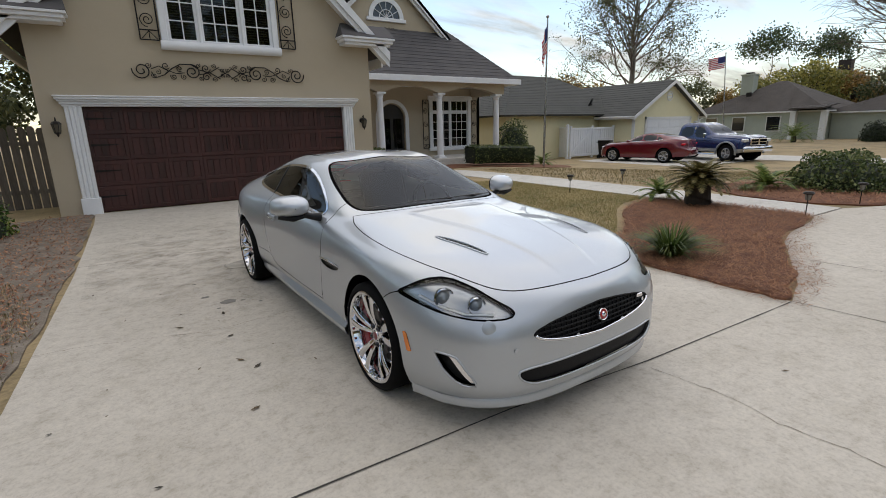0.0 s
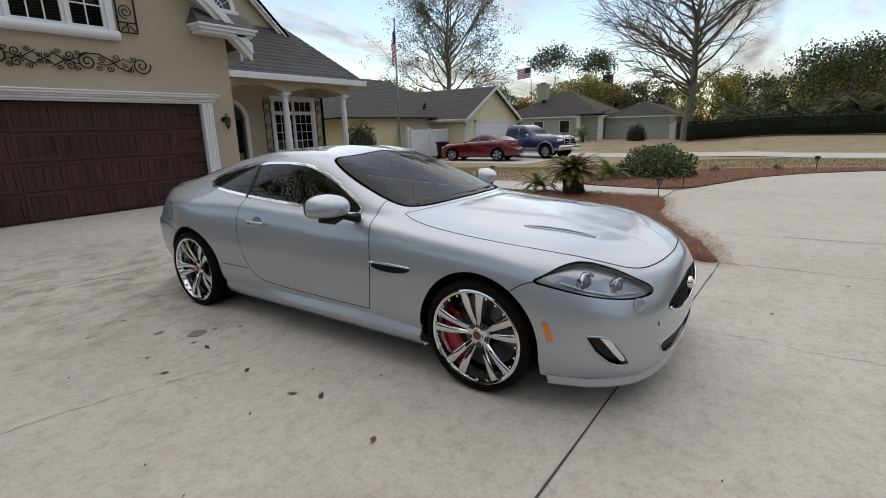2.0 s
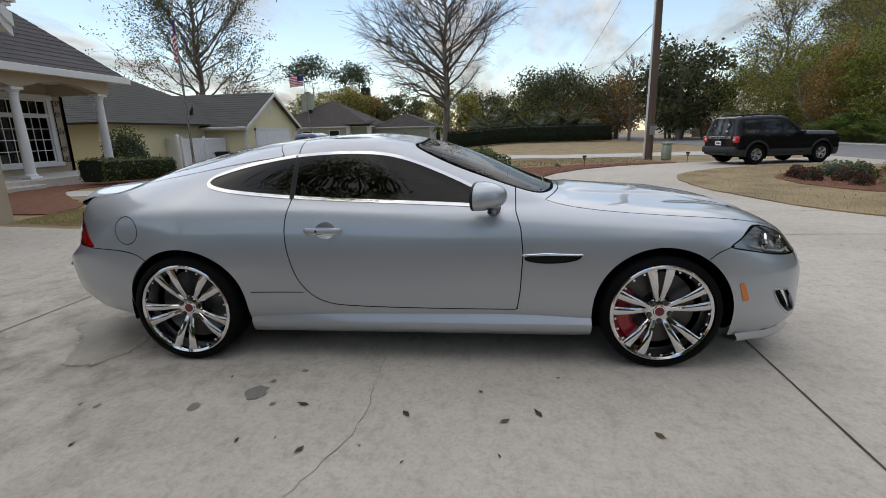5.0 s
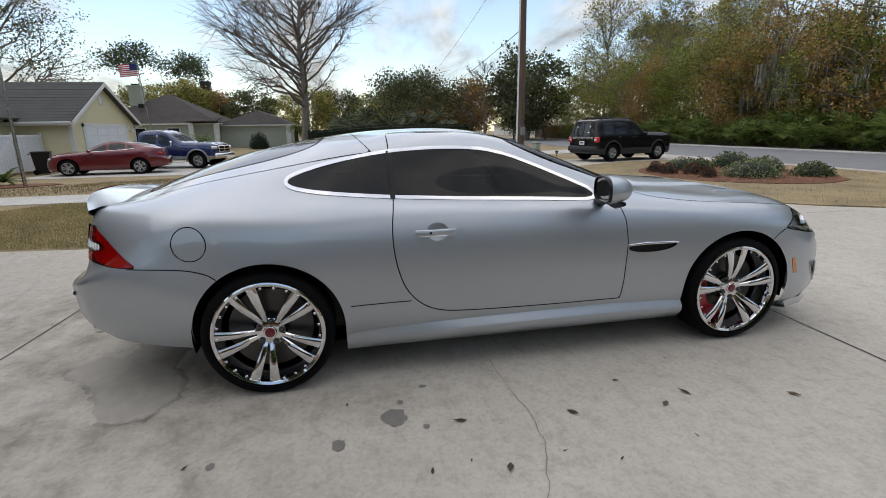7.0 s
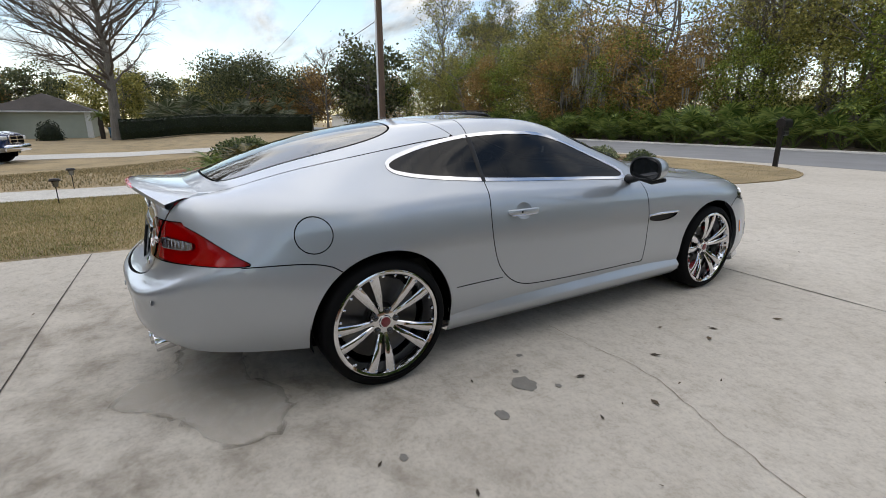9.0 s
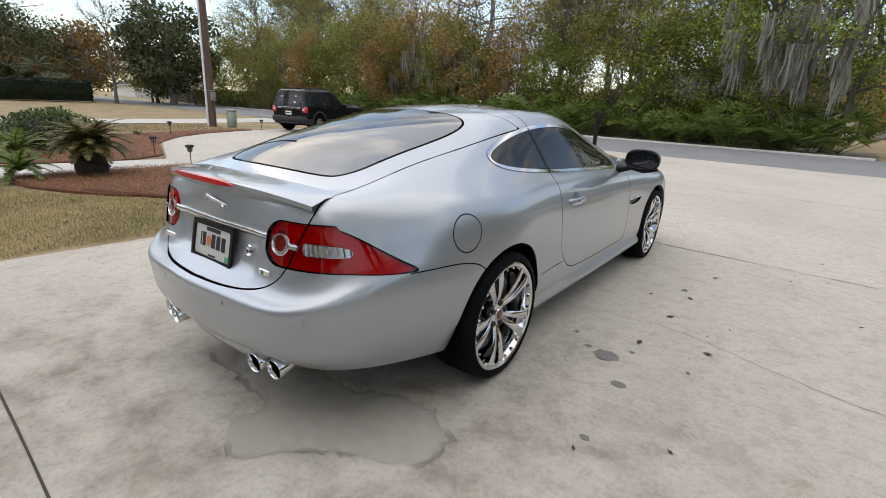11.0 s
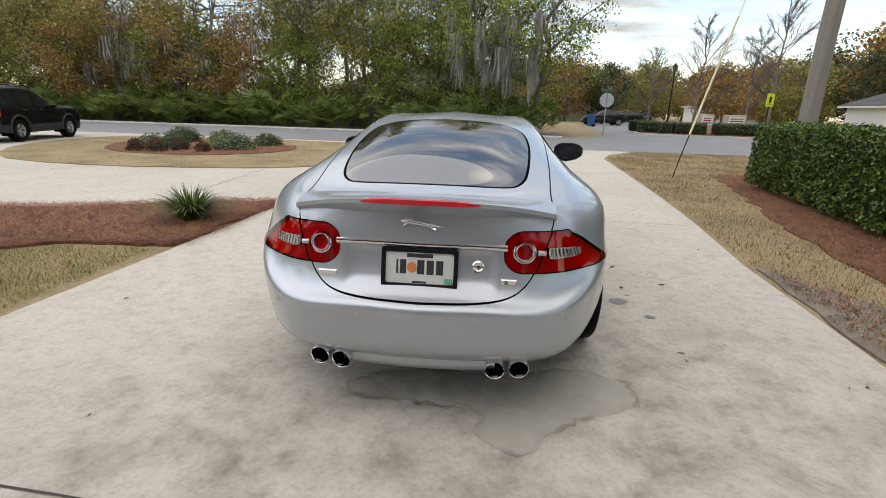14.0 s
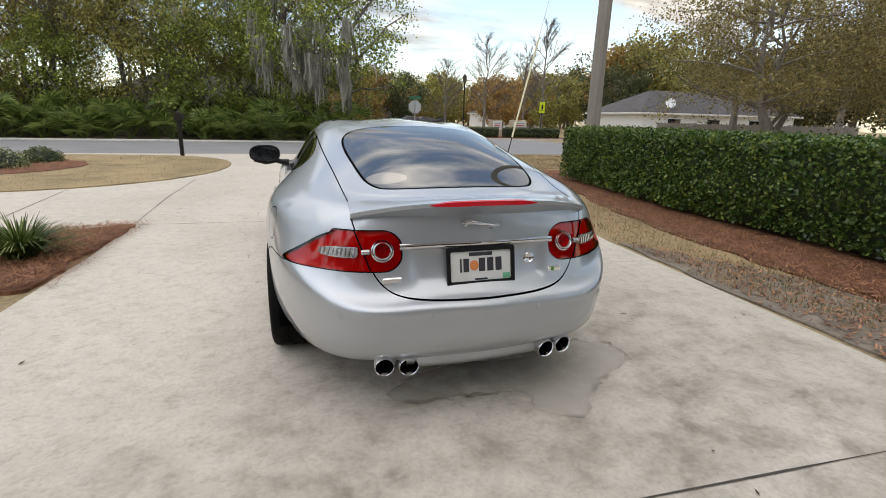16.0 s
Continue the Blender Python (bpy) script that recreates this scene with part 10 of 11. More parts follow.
# white vinyl fence with a braced gate
fence = thing("fence", "white vinyl privacy fence beside the yellow house", "fence")
FPTS = [(24.9, 29.0), (24.0, 26.1), (23.1, 23.2), (22.2, 20.3)]
for i, (x, y) in enumerate(FPTS):
    z = gz(x, y)
    part("post", MB().box(x - .065, y - .065, z, x + .065, y + .065, z + 1.95).add([(x - .08, y - .08, z + 1.95), (x + .08, y - .08, z + 1.95), (x + .08, y + .08, z + 1.95), (x - .08, y + .08, z + 1.95), (x, y, z + 2.03)], [(0, 1, 4), (1, 2, 4), (2, 3, 4), (3, 0, 4)]), M_VINYL, fence)
    if i:
        xa, ya = FPTS[i - 1]
        L = math.hypot(x - xa, y - ya)
        mp_ = Matrix.Translation((xa, ya, z)) @ Matrix.Rotation(math.atan2(y - ya, x - xa), 4, "Z")
        part("rail", MB().box(.05, -.03, .08, L - .05, .03, .22, .01, mp_), M_VINYL, fence)
        part("rail", MB().box(.05, -.03, 1.70, L - .05, .03, 1.84, .01, mp_), M_VINYL, fence)
        k = int(L / .18)
        for j in range(k):
            part("board", MB().box(.06 + j * (L - .12) / k, -.014, .22, .06 + (j + .93) * (L - .12) / k, .014, 1.70, m=mp_), M_VINYL, fence)
gate = thing("gate", "white vinyl gate with a diagonal brace", "gate", Matrix.Translation((22.3, 20.2, gz(24, 20))) @ Matrix.Rotation(-.08, 4, "Z"))
for z in (.12, 1.66):
    part("rail", MB().box(0, -.04, z, 3.6, .04, z + .13, .01), M_VINYL, gate)
for x in (0, 1.75, 3.5):
    part("post", MB().box(x, -.06, 0, x + .12, .06, 1.9, .01), M_VINYL, gate)
for j in range(19):
    part("board", MB().box(.12 + j * .18, -.015, .25, .285 + j * .18, .015, 1.66), M_VINYL, gate)
part("brace", MB().prism([(.14, .25), (.30, .25), (1.74, 1.56), (1.74, 1.66), (1.60, 1.66), (.14, .36)], -.05, -.02, "y"), M_VINYL, gate)


def wheeled_bin(m, material, label):
    t = thing("wheeled_bin", label, "bin", m)
    b = MB()
    b.sheet([[(-.24, -.26, .05), (.24, -.26, .05), (.24, .24, .05), (-.24, .24, .05), (-.24, -.26, .05)], [(-.30, -.36, .98), (.30, -.36, .98), (.30, .32, .98), (-.30, .32, .98), (-.30, -.36, .98)]])
    b.add([(-.24, -.26, .05), (.24, -.26, .05), (.24, .24, .05), (-.24, .24, .05)], [(0, 1, 2, 3)])
    part("body", b, material, t)
    part("lid", MB().box(-.32, -.39, .98, .32, .35, 1.05, .03), material, t)
    part("handle", MB().tube([(-.24, .36, .92), (-.24, .43, .95), (.24, .43, .95), (.24, .36, .92)], .016, 6), material, t)
    for s in (-1, 1):
        part("wheel", MB().lathe([(.001, -.025), (.11, -.025), (.12, 0), (.11, .025), (.001, .025)], 16, pose(s * .28, .24, .12, 0, 90)), M_RUBBER, t)
    return t
wheeled_bin(T(24.0, 19.0, rz=20), M_BLKPL, "black wheeled trash bin by the white gate")
wheeled_bin(T(-6.2, -38.5, 0, rz=70), plain("blue_bin", (.02, .10, .30), .45), "blue wheeled recycling bin at the kerb")


def hip_house(label, x0, y0, x1, y1, z0, eave, peak, wall, roof, inset=None, ov=.5, name="house"):
    """A plain box of walls under a hip roof whose ridge runs along the longer side."""
    h = thing(name, label, "house")
    part("wall", MB().box(x0, y0, z0, x1, y1, eave), wall, h)
    a0, b0, a1, b1 = x0 - ov, y0 - ov, x1 + ov, y1 + ov
    w, d = a1 - a0, b1 - b0
    k = inset if inset is not None else min(w, d) / 2
    if w >= d:
        R0, R1 = (a0 + k, (b0 + b1) / 2, peak), (a1 - k, (b0 + b1) / 2, peak)
        quads = [[(a0, b0, eave), (a1, b0, eave), R1, R0], [(a1, b1, eave), (a0, b1, eave), R0, R1], [(a0, b1, eave), (a0, b0, eave), R0, R0], [(a1, b0, eave), (a1, b1, eave), R1, R1]]
    else:
        R0, R1 = ((a0 + a1) / 2, b0 + k, peak), ((a0 + a1) / 2, b1 - k, peak)
        quads = [[(a0, b1, eave), (a0, b0, eave), R0, R1], [(a1, b0, eave), (a1, b1, eave), R1, R0], [(a0, b0, eave), (a1, b0, eave), R0, R0], [(a1, b1, eave), (a0, b1, eave), R1, R1]]
    for q in quads:
        roof_plane(h, q, roof, .06)
    part("fascia", MB().box(a0 - .02, b0 - .02, eave - .16, a1 + .02, b1 + .02, eave - .02), M_CREAM, h)
    return h
h2 = hip_house("grey-green stucco house with a brown hip roof and chimney", 58, 20.2, 70, 33, -.6, 2.35, 5.75, M_GRSIDING, M_SHINGLE2)
part("chimney", MB().box(61.4, 28.6, 3.5, 62.6, 29.9, 6.55, .03).box(61.3, 28.5, 6.5, 62.7, 30.0, 6.66, .02), M_GRSIDING, h2, "sage stucco chimney")
part("chimney_cap", MB().box(61.7, 28.9, 6.66, 62.3, 29.6, 6.85, .02), M_IRON, h2)
part("roof_vent", MB().box(59.9, 28.0, 4.1, 60.3, 28.5, 4.55, .05), M_IRON, h2)
wing = hip_house("low grey-green stucco wing with a brown roof", 60, 12.4, 68.5, 20.1, -.6, 2.15, 3.85, M_GRSIDING, M_SHINGLE2, 3.2)
roof_plane(h2, [(56.3, 19.6, 2.55), (56.3, 22.6, 2.55), (60, 22.6, 3.0), (60, 19.6, 3.0)], M_SHINGLE2)
for y in (19.8, 22.4, 12.5):
    part("quoin_pier", MB().box(57.0 if y > 15 else 59.9, y - .25, -.6, 57.5 if y > 15 else 60.1, y + .25, 2.3, .02), M_CREAM, h2 if y > 15 else wing)
for y in (24.5, 28.0, 31.0):
    w_ = part("window", MB().box(57.93, y - .7, .3, 58.0, y + .7, 1.9), M_CREAM, h2)
    part("pane", MB().box(57.90, y - .6, .4, 57.93, y + .6, 1.8), M_DGLASS, w_)
M_DKWOOD = mat("dark_brown_wood_siding", [(.3, (.022, .017, .014)), (.7, (.05, .04, .034))], rough=.9, stretch=(.2, .2, 6))
dk = thing("house", "dark brown wooden gable house behind the others", "house")
part("wall", MB().prism([(24.2, -.5), (24.2, 5.4), (28.2, 7.9), (31.8, 5.6), (31.8, -.5)], 80, 90, "x"), M_DKWOOD, dk)
roof_plane(dk, [(79.5, 23.2, 4.9), (90.5, 23.2, 4.9), (90.5, 28.2, 8.1), (79.5, 28.2, 8.1)], M_SHINGLE2)
roof_plane(dk, [(79.5, 32.6, 5.2), (90.5, 32.6, 5.2), (90.5, 28.2, 8.1), (79.5, 28.2, 8.1)], M_SHINGLE2)
part("chimney", MB().box(84, 27.0, 7, 85.2, 28.4, 9.2), M_DKWOOD, dk)
shrub("small dark clipped round bush before the stucco house", T(53.8, 14.8), (1.05, 1.05, 1.75), 101, M_LF_DARK_SHADE, .12, 1800)
sago("bushy green palm before the stucco house", T(50.5, 19.5), .5, 2.3, 34, 102, M_FRONDG)
sago("small palm tree at the corner of the stucco house", T(56.5, 11.2), 2.0, 1.3, 26, 103, M_FRONDG)
wheeled_bin(T(57.0, 10.4, rz=100), plain("teal_blue_bin", (.03, .13, .24), .45), "blue wheeled bin beside the bare tree")

# white houses and fences far off
wh = hip_house("small white house far along the street", 88, -32, 98, -24, 0, 2.0, 3.2, M_CREAM, M_SHINGLE)
for y in (-30.5, -27.0):
    w_ = part("window", MB().box(87.93, y - .6, .7, 88, y + .6, 1.7), M_CREAM, wh)
    part("pane", MB().box(87.90, y - .5, .8, 87.93, y + .5, 1.6), M_DGLASS, w_)
dh = hip_house("low white house with a dark hip roof and a satellite dish", -45, -38, -27, -30, 0, 2.35, 4.5, M_CREAM, M_SHINGLE, 4.2)
for x in (-30.5, -35, -40):
    w_ = part("window", MB().box(x - .8, -30, .9, x + .8, -29.94, 1.9), M_VINYL, dh)
    part("pane", MB().box(x - .7, -29.94, 1.0, x + .7, -29.91, 1.8), M_DGLASS, w_)
dsh = MB().lathe([(.001, 0), (.2, .02), (.42, .10), (.44, .12), (.2, .04), (.001, .02)], 22, pose(-29.6, -29.7, 3.15, -70, 0, -25)).tube([(-29.7, -30.2, 2.75), (-29.6, -29.8, 3.1)], .03, 6)
tagged(part("satellite_dish", dsh, M_VINYL, smooth=40), "white satellite dish on the dark roof", "satellite dish")
hip_house("white house far down the side street", -12, -72, 2, -62, 0, 2.5, 4.4, M_CREAM, M_SHINGLE)
hip_house("white house far down the side street", -42, -86, -30, -76, 0, 2.6, 4.6, M_CREAM, M_SHINGLE)
hip_house("grey-roofed house hidden behind the wood", 4, -42, 16, -34, 0, 2.6, 5.0, M_CREAM, M_SHINGLE)


def board_fence(label, pts, height, seed, board=.145, material=M_FENCE):
    """Upright boards of uneven height on rails between posts."""
    rg = random.Random(seed)
    f = thing("fence", label, "fence")
    variants = []
    for _ in range(6):
        h, w_ = height + rg.uniform(-.05, .06), board * rg.uniform(.86, .98)
        b_ = MB().prism([(0, .03), (w_, .03), (w_, h - .05), (w_ * .75, h), (w_ * .25, h), (0, h - .05)], -.02, .005, "y").mesh("board")
        b_.materials.append(material); variants.append(b_)
    for (xa, ya), (xb, yb) in zip(pts, pts[1:]):
        L = math.hypot(xb - xa, yb - ya)
        m0 = Matrix.Translation((xa, ya, 0)) @ Matrix.Rotation(math.atan2(yb - ya, xb - xa), 4, "Z")
        n = max(1, int(L / 2.4))
        for i in range(n + 1):
            part("post", MB().box(i * L / n - .05, -.12, 0, i * L / n + .05, -.02, height - .05, m=m0), material, f)
        for i in range(n):
            s0, s1 = i * L / n, (i + 1) * L / n
            part("rail", MB().box(s0, -.06, .35, s1, -.02, .44, m=m0).box(s0, -.06, height - .4, s1, -.02, height - .31, m=m0), material, f)
            k = int((s1 - s0) / board)
            for j in range(k):
                o = new("board", rg.choice(variants)); o.parent = f
                o.matrix_basis = m0 @ Matrix.Translation((s0 + j * (s1 - s0) / k, 0, 0))
    return f
board_fence("weathered grey board fence behind the palmettos", [(23.5, -22.2), (2.0, -22.4)], 1.55, 1)
board_fence("weathered grey board fence along the far side of the street", [(62, -19.5), (30, -20.2), (23.5, -22.2)], 1.55, 2)
board_fence("beige board fence before the white house", [(-40, -20.5), (-23.5, -23.5)], 1.45, 3, material=M_POLE2)
board_fence("weathered wooden fence beside the garage", [(-1.0, 13.2), (-14, 13.6)], 1.75, 4)

# ---- street furniture and garden things ----
pole = thing("utility_pole", "tall brown wooden utility pole with a pale conduit", "utility pole", T(19.9, -2.7))
part("shaft", MB().tube([(0, 0, -.1), (0, 0, 4), (.02, .03, 9.6)], [.165, .15, .12], 14), M_POLE, pole, smooth=60)
part("conduit", MB().tube([(-.02, .18, 0), (-.02, .165, 3), (-.01, .16, 8.2)], .045, 8), M_VINYL, pole, "pale grey cable conduit", smooth=60)
part("meter_box", MB().box(-.28, -.12, 1.0, -.14, .06, 1.35, .02), M_GREYPL, pole)
part("strap", MB().tube([(.16 * math.cos(a), .16 * math.sin(a), 1.4) for a in np.linspace(0, 2 * math.pi, 17)], .012, 5, False), M_GREYPL, pole)
part("crossarm", MB().box(-1.1, -.06, 9.0, 1.1, .06, 9.12, .01, pose(0, 0, 0, 0, 0, 80)), M_POLE, pole)
M_PED = plain("grey_green_plastic", (.30, .34, .28), .55)
ped = thing("pedestal_box", "grey-green cable pedestal beside the wooden pole", "utility box", T(19.35, -3.25, rz=20))
part("body", MB().box(-.16, -.15, 0, .16, .15, .62, .04), M_PED, ped, smooth=50)
part("cap", MB().box(-.175, -.165, .60, .175, .165, .72, .05), M_PED, ped, smooth=50)
sagc = lambda a, b, d, n=18: [tuple(Vector(a).lerp(Vector(b), i / n) - Vector((0, 0, 4 * d * (i / n) * (1 - i / n)))) for i in range(n + 1)]
tagged(part("cable", MB().tube(sagc((19.9, -2.7, 5.5), (68, -5.2, 5.6), .55), .016, 5), M_BLKPL), "thin black overhead cable", "cable")
tagged(part("cable", MB().tube(sagc((19.9, -2.7, 8.9), (68, -5.2, 7.6), .5), .012, 5), M_BLKPL), "thin black overhead cable", "cable")
pole3 = thing("utility_pole", "distant bare wooden utility pole", "utility pole", T(68, -5.2, 0))
part("shaft", MB().tube([(0, 0, -.1), (0, 0, 8.0)], [.16, .12], 10), M_POLE, pole3)
part("crossarm", MB().box(-.05, -.9, 7.4, .05, .9, 7.5), M_POLE, pole3)
pole2 = thing("utility_pole", "weathered grey wooden utility pole behind the hedge", "utility pole", T(-4.95, -3.55))
part("shaft", MB().tube([(0, 0, -.1), (.02, .01, 3), (-.01, .02, 6), (0, 0, 11.6)], [.185, .172, .16, .13], 16), M_POLE2, pole2, smooth=60)
for z in (4.6, 5.1, 6.2):
    part("bolt", MB().lathe([(.02, 0), (.02, .03), (.0005, .032)], 6, pose(.08, .15, z, -90)), M_IRON, pole2)
guy = thing("guy_wire", "steel guy wire with a pale yellow sleeve", "guy wire")
ga, gb = Vector((-2.2, -3.1, 0)), Vector((-4.95, -3.55, 10.9))
part("wire", MB().tube([tuple(ga.lerp(gb, .03)), tuple(gb)], .006, 6), M_ALLOY, guy)
part("anchor_rod", MB().tube([tuple(ga - Vector((0, 0, .05))), tuple(ga.lerp(gb, .035))], .010, 6).tube([tuple(ga.lerp(gb, .03)), tuple(ga.lerp(gb, .085))], .012, 6), M_IRON, guy)
part("sleeve", MB().tube([tuple(ga.lerp(gb, .085)), tuple(ga.lerp(gb, .30))], .024, 8), plain("pale_yellow_sleeve", (.68, .64, .44), .5), guy, "pale yellow plastic sleeve", smooth=60)

mb_ = thing("mailbox", "black mailbox on a black post beside the street", "mailbox", T(6.2, -8.9, .02, rz=96))
part("post", MB().box(-.055, -.055, -.02, .055, .055, 1.30, .008).add([(-.06, -.06, 1.30), (.06, -.06, 1.30), (.06, .06, 1.30), (-.06, .06, 1.30), (0, 0, 1.38)], [(0, 1, 4), (1, 2, 4), (2, 3, 4), (3, 0, 4)]), M_IRON, mb_)
arc = [(.11 * math.cos(a), 1.14 + .10 * math.sin(a)) for a in np.linspace(0, math.pi, 11)]
bx = part("box", MB().prism([(.11, 1.0)] + arc + [(-.11, 1.0)], -.42, .10, "y", pose(0, 0, .06, 0, 0, -90)), M_IRON, mb_, smooth=40)
part("door", MB().prism([(.10, 1.005)] + [(x * .93, z - .005) for x, z in arc] + [(-.10, 1.005)], -.435, -.42, "y", pose(0, 0, .06, 0, 0, -90)), M_BLKPL, bx)
part("arm", MB().box(-.40, -.04, .97, .06, .04, 1.055, .006), M_IRON, mb_)
part("brace", MB().tube([(-.02, 0, .62), (-.32, 0, .94)], .022, 6), M_IRON, mb_)
part("paper_holder", MB().box(-.38, -.08, .84, -.02, .08, .97, .03), M_BLKPL, mb_)


def path_light(m):
    t = thing("path_light", "small black solar path light on a stake", "path light", m, "path lights")
    part("stake", MB().tube([(0, 0, -.02), (0, 0, .27)], .008, 6), M_IRON, t)
    part("lens", MB().lathe([(.030, .27), (.048, .36), (.050, .365), (.001, .365)], 12), plain("smoky_lens", (.20, .19, .16), .25), t, smooth=40)
    part("cap", MB().lathe([(.001, .365), (.075, .362), (.080, .375), (.060, .40), (.001, .405)], 12), M_IRON, t, smooth=40)
    for k in range(4):
        part("rib", MB().tube([(.034 * math.cos(k * 1.571), .034 * math.sin(k * 1.571), .27), (.054 * math.cos(k * 1.571), .054 * math.sin(k * 1.571), .365)], .004, 4), M_IRON, t)
    return t
pl = path_light(T(8.9, 3.12))
for x, y in ((10.8, 3.0), (10.4, 7.65), (8.45, 7.6), (16.1, .5), (17.4, -3.4)):
    copy_thing(pl, T(x, y, rz=x * 40))


def flag_cloth(material_stripes, canton, w, h, n=13, droop=.0, sweep=0.0, seed=3):
    """Meshes of a striped cloth that hangs in folds: one for each stripe, and the canton."""
    out_ = []
    def P(u, v):
        fold = .10 * math.sin(u * 9 + v * 2.2 + seed) * u + .05 * math.sin(u * 17 + seed)
        return (w * u * (1 - droop * .75) + sweep * (1 - v) * u, fold * w * .5, -h * (1 - v) - droop * u * w * (.85 + .1 * math.sin(u * 6)))
    for k in range(n):
        v0, v1 = 1 - (k + 1) / n, 1 - k / n
        u0 = .42 if k < 7 else 0
        out_.append((MB().sheet([[P(u0 + (1 - u0) * i / 16, v) for i in range(17)] for v in (v0, v1)]), k % 2))
    can = MB().sheet([[P(.42 * i / 8, v) for i in range(9)] for v in np.linspace(6 / 13, 1, 5)])
    return out_, can
M_FRED = mat("flag_red", [(.3, (.40, .02, .03)), (.7, (.52, .035, .045))], rough=.8, bump=.1)
M_FWHITE = mat("flag_white", [(.3, (.66, .66, .66)), (.7, (.78, .78, .78))], rough=.8, bump=.1)
M_FBLUE = mat("flag_blue", [(.3, (.02, .03, .12)), (.7, (.035, .05, .17))], rough=.8, bump=.1)


def flagpole(label, m, height, w, h, droop, rz, lean=(0, 0), seed=3, sweep=0.0):
    t = thing("flagpole", label, "flagpole", m)
    part("pole", MB().tube([(0, 0, -.05), (lean[0], lean[1], height)], [.045, .028], 10), M_ALLOY, t, smooth=60)
    part("finial", MB().lathe([(.001, -.06), (.05, -.03), (.06, 0), (.05, .03), (.001, .06)], 12, pose(lean[0], lean[1], height + .05)), M_ALLOY, t, smooth=60)
    f, can = flag_cloth(None, None, w, h, 13, droop, sweep, seed)
    me_ = pose(lean[0] * .97, lean[1] * .97, height - .12, 0, 0, rz)
    for mbx, k in f:
        mbx.v = [tuple(me_ @ Vector(p)) for p in mbx.v]
        part("stripe", mbx, M_FWHITE if k else M_FRED, t, fix=False)
    can.v = [tuple(me_ @ Vector(p)) for p in can.v]
    part("canton", can, M_FBLUE, t, fix=False)
    return t
flagpole("flagpole with a furled striped flag in the lawn", T(13.8, 13.8), 5.4, 1.1, .9, .85, 200, seed=5)
flagpole("distant flagpole with a striped flag behind the pickup", T(37.2, 18.9), 6.6, 1.25, .8, .12, 95, lean=(-.3, .35), seed=2)

# signs of the side street
stop = thing("stop_sign", "back of an octagonal traffic sign on a steel post", "traffic sign", T(-4.1, -21.4, 0, rz=-15))
part("post", MB().box(-.03, -.015, 0, .03, .015, 2.42), M_ALLOY, stop)
part("plate", MB().prism([(.375 / math.cos(math.pi / 8) * math.cos(math.pi / 8 + k * math.pi / 4), 1.98 + .375 / math.cos(math.pi / 8) * math.sin(math.pi / 8 + k * math.pi / 4)) for k in range(8)], -.022, -.016, "y"), plain("bare_sign_metal", (.40, .41, .42), .5, metal=.5), stop, "bare grey metal back")
for s in (-1, 1):
    part("street_name_blade", MB().box(-.35, -.01, 2.45 + (.16 if s > 0 else 0), .35, .01, 2.59 + (.16 if s > 0 else 0), .004, pose(0, 0, 0, 0, 0, 90 if s > 0 else 0)), plain("sign_green", (.02, .16, .09), .5), stop, "green sign blade")
yl = thing("warning_sign", "bright yellow-green warning sign on a post", "traffic sign", T(-15.4, -26.9, 0, rz=25))
part("post", MB().box(-.03, -.02, 0, .03, .02, 2.7), M_IRON, yl)
yp = part("plate", MB().box(-.33, .02, 1.95, .33, .03, 2.75, .01), plain("fluorescent_yellow", (.62, .72, .03), .5), yl)
part("symbol_bar", MB().box(-.10, .03, 2.2, .10, .034, 2.55).box(-.2, .03, 2.08, .2, .034, 2.13), M_IRON, yp)
lamp = thing("street_lamp", "black lantern street lamp beyond the crossing", "street lamp", T(-11.7, -34.9, 0))
part("post", MB().lathe([(.16, 0), (.16, .3), (.09, .5), (.06, .8), (.045, 4.3), (.07, 4.4), (.03, 4.5)], 12), M_IRON, lamp, smooth=40)
part("lantern", MB().lathe([(.05, 4.45), (.14, 4.55), (.20, 4.95), (.001, 4.96)], 8), M_LAMPGL, lamp)
part("cap", MB().lathe([(.24, 4.95), (.14, 5.1), (.04, 5.2), (.02, 5.3), (.001, 5.32)], 8), M_IRON, lamp)
MED = rounded([(-6.3, -25.3), (-8.5, -23.8), (-13.5, -23.6), (-17.5, -24.6), (-17.5, -28), (-12.5, -34), (-9.5, -31)], 2)
slab("kerb_median", MED, .10, .12, M_WALKC, "low concrete kerb round the planted median", "kerb")
slab("mulch_bed_median", [(x + (-11.5 - x) * .06, y + (-27.5 - y) * .06) for x, y in MED], .13, .05, mat("red_mulch", [(.3, (.09, .025, .012)), (.7, (.22, .07, .035))], scale=6, rough=.95, bump=.6), "red mulch in the planted median", "mulch bed")
for pts, s in (([(-7.3, -26.3), (-9.2, -25.2), (-11.0, -25.0)], 60), ([(-11.6, -24.9), (-16.0, -25.5)], 61), ([(-7.4, -27.6), (-9.0, -30.0)], 62)):
    hedge("low clipped hedge in the planted median", pts, 1.0, .82, s, M_LF_SHRUB, .11, 130)
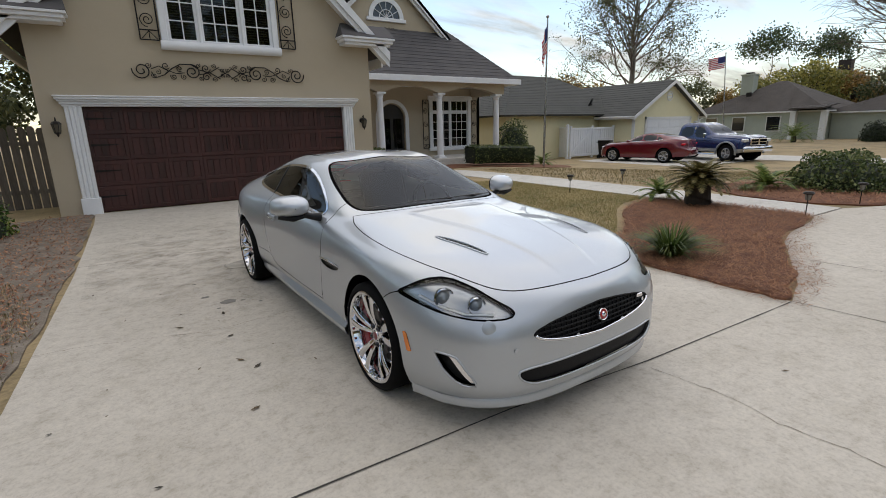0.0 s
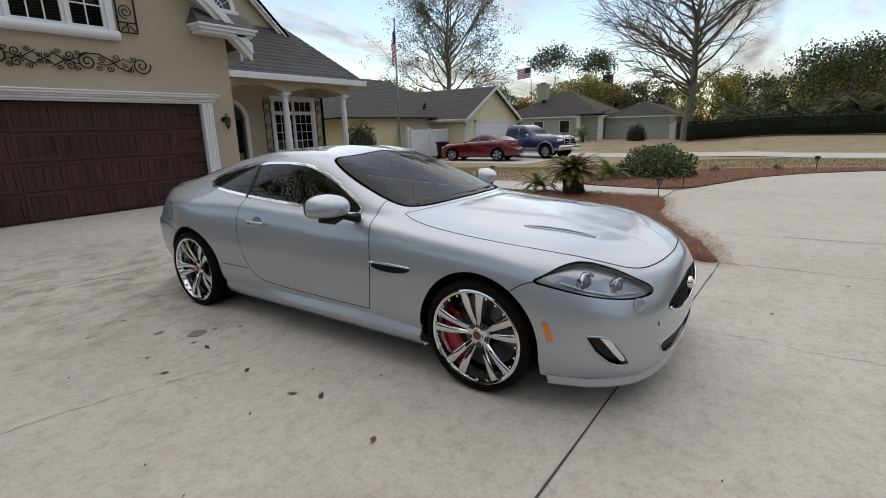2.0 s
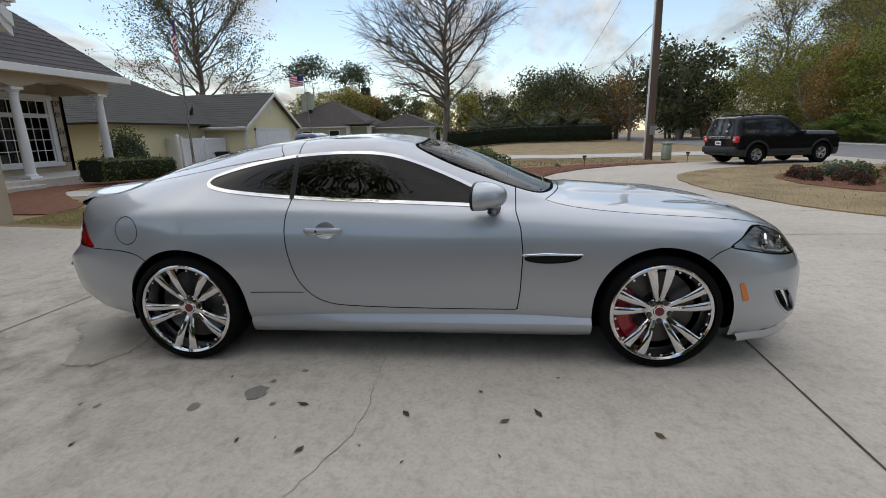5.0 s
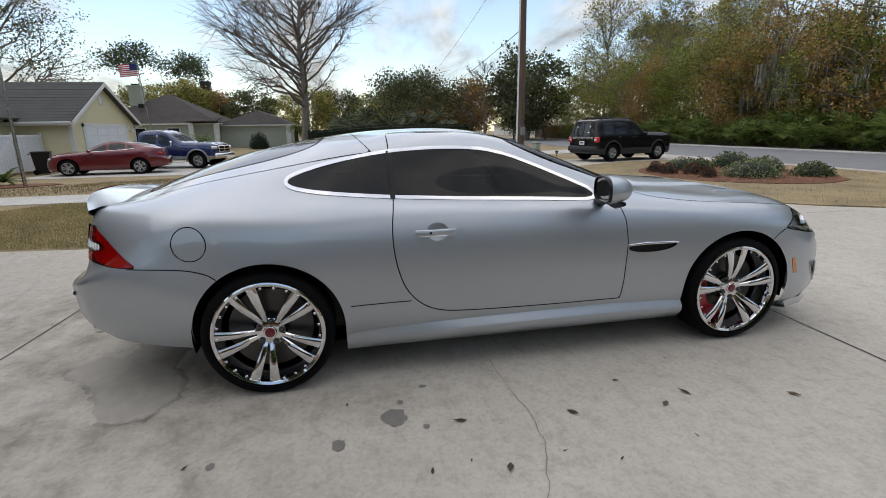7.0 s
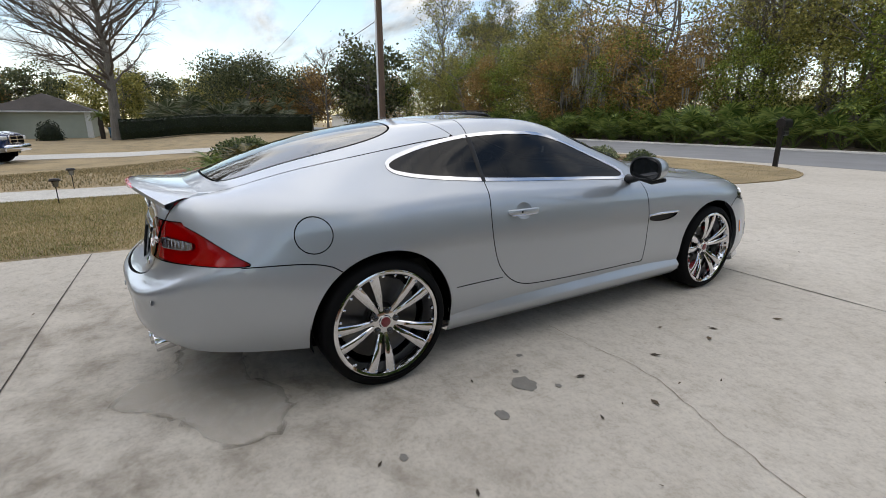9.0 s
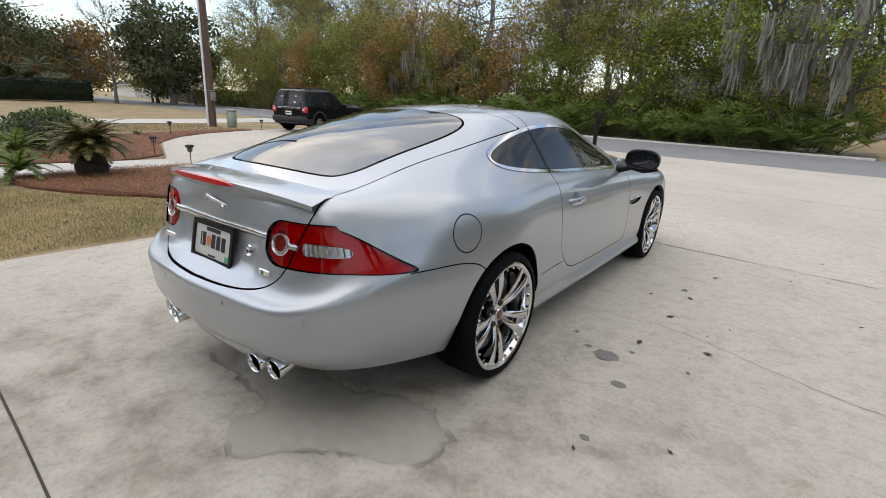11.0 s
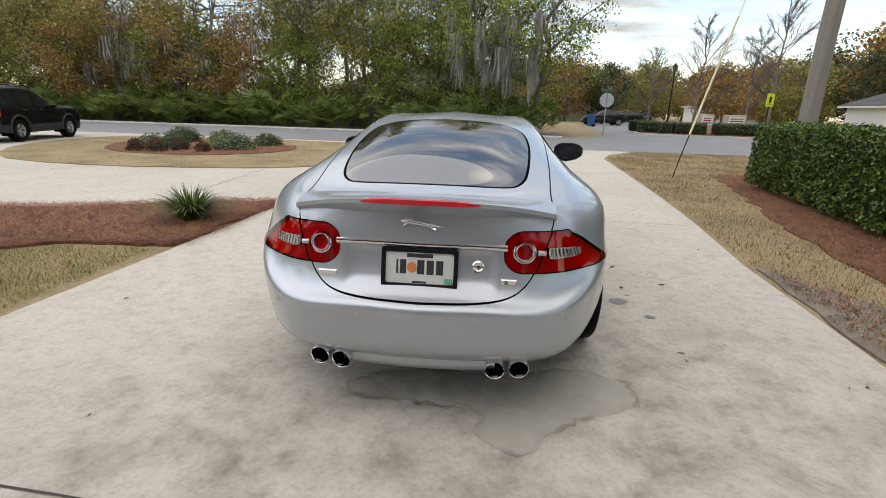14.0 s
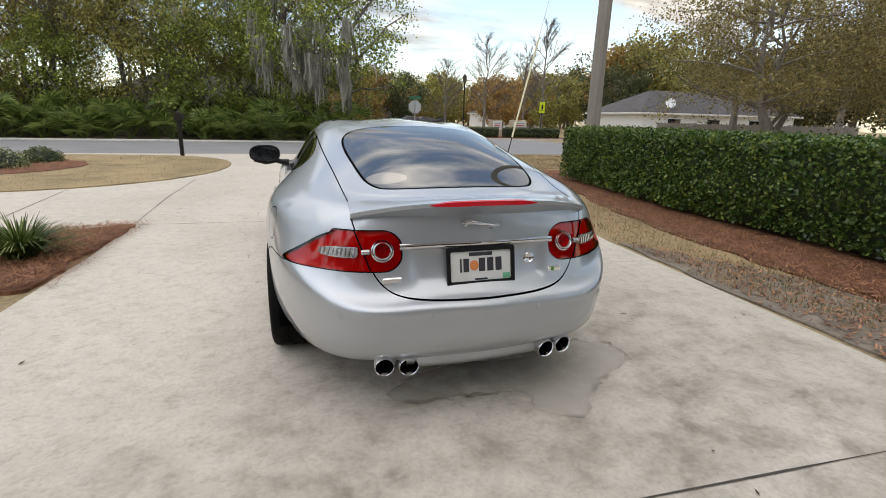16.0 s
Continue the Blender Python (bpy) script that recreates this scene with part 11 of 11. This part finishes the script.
for x, y, w_ in ((-13.6, -27.2, 1.5), (-11.9, -27.6, 1.1)):
    sg = thing("entrance_sign", "pale masonry entrance sign in the median", "sign", T(x, y, .1, rz=18))
    part("base", MB().box(-w_ / 2, -.2, 0, w_ / 2, .2, 1.25, .03), M_STUCCO, sg)
    pn = part("panel", MB().box(-w_ / 2 + .12, .2, .55, w_ / 2 - .12, .23, 1.15, .01), M_CREAM, sg)
    for k in range(3):
        part("text_bar", MB().box(-w_ / 2 + .25, .23, .66 + k * .15, w_ / 2 - .25, .236, .74 + k * .15), M_FRED if k == 1 else M_GREYPL, pn)
for i, (x, y) in enumerate(((-9.0, -52), (-11.5, -56), (-16, -58))):
    vsrc = copy_thing(far_car, pose(x, y, 0, 0, 0, 20 + i * 70))


def moss_curtain(tree, seed, spots, n, lo, hi, length):
    """Grey moss in ragged tassels that hang from the limbs of a tree."""
    rg = np.random.default_rng(seed)
    V, F = [], []
    inv_ = tree.matrix_basis.inverted()
    for _ in range(n):
        x0, x1, y0 = spots[rg.integers(0, len(spots))]
        cx_, cy_, cz_ = rg.uniform(x0, x1), y0 + rg.normal() * .5, rg.uniform(lo, hi)
        L0 = length * rg.uniform(.4, 1.1)
        for _k in range(16):
            x, y, L = cx_ + rg.normal() * .13, cy_ + rg.normal() * .13, L0 * rg.uniform(.35, 1.0)
            sw, o, w_ = rg.normal() * .10, len(V), rg.uniform(.022, .055)
            pts = [(x + sw * u ** 2 + .03 * math.sin(u * 7 + x * 9), y, cz_ - L * u, w_ * (.5 + 1.2 * u) * (1 - u) ** .5 + .003) for u in (0, .25, .5, .75, 1)]
            for px_, py_, pz_, ww in pts:
                V += [tuple(inv_ @ Vector((px_ - ww, py_, pz_))), tuple(inv_ @ Vector((px_ + ww, py_, pz_)))]
            F += [(o + 2 * i, o + 2 * i + 1, o + 2 * i + 3, o + 2 * i + 2) for i in range(4)]
    me_ = bpy.data.meshes.new("moss"); me_.from_pydata(V, [], F); me_.materials.append(M_MOSS)
    ob = new("moss", me_); ob.parent = tree
    return tagged(ob, "long grey hanging moss", kind="stuff")
moss_curtain(oak2, 31, [(22, 28.5, -20.8), (24, 29, -21.6), (22.5, 26, -20.4)], 40, 2.8, 5.8, 2.2)
moss_curtain(oak, 32, [(-.2, .6, -18.2), (1.2, 1.9, -17.8), (2.7, 3.3, -17.9), (3.9, 4.6, -18.3), (1.8, 2.6, -18.5)], 38, 3.2, 6.0, 2.1)
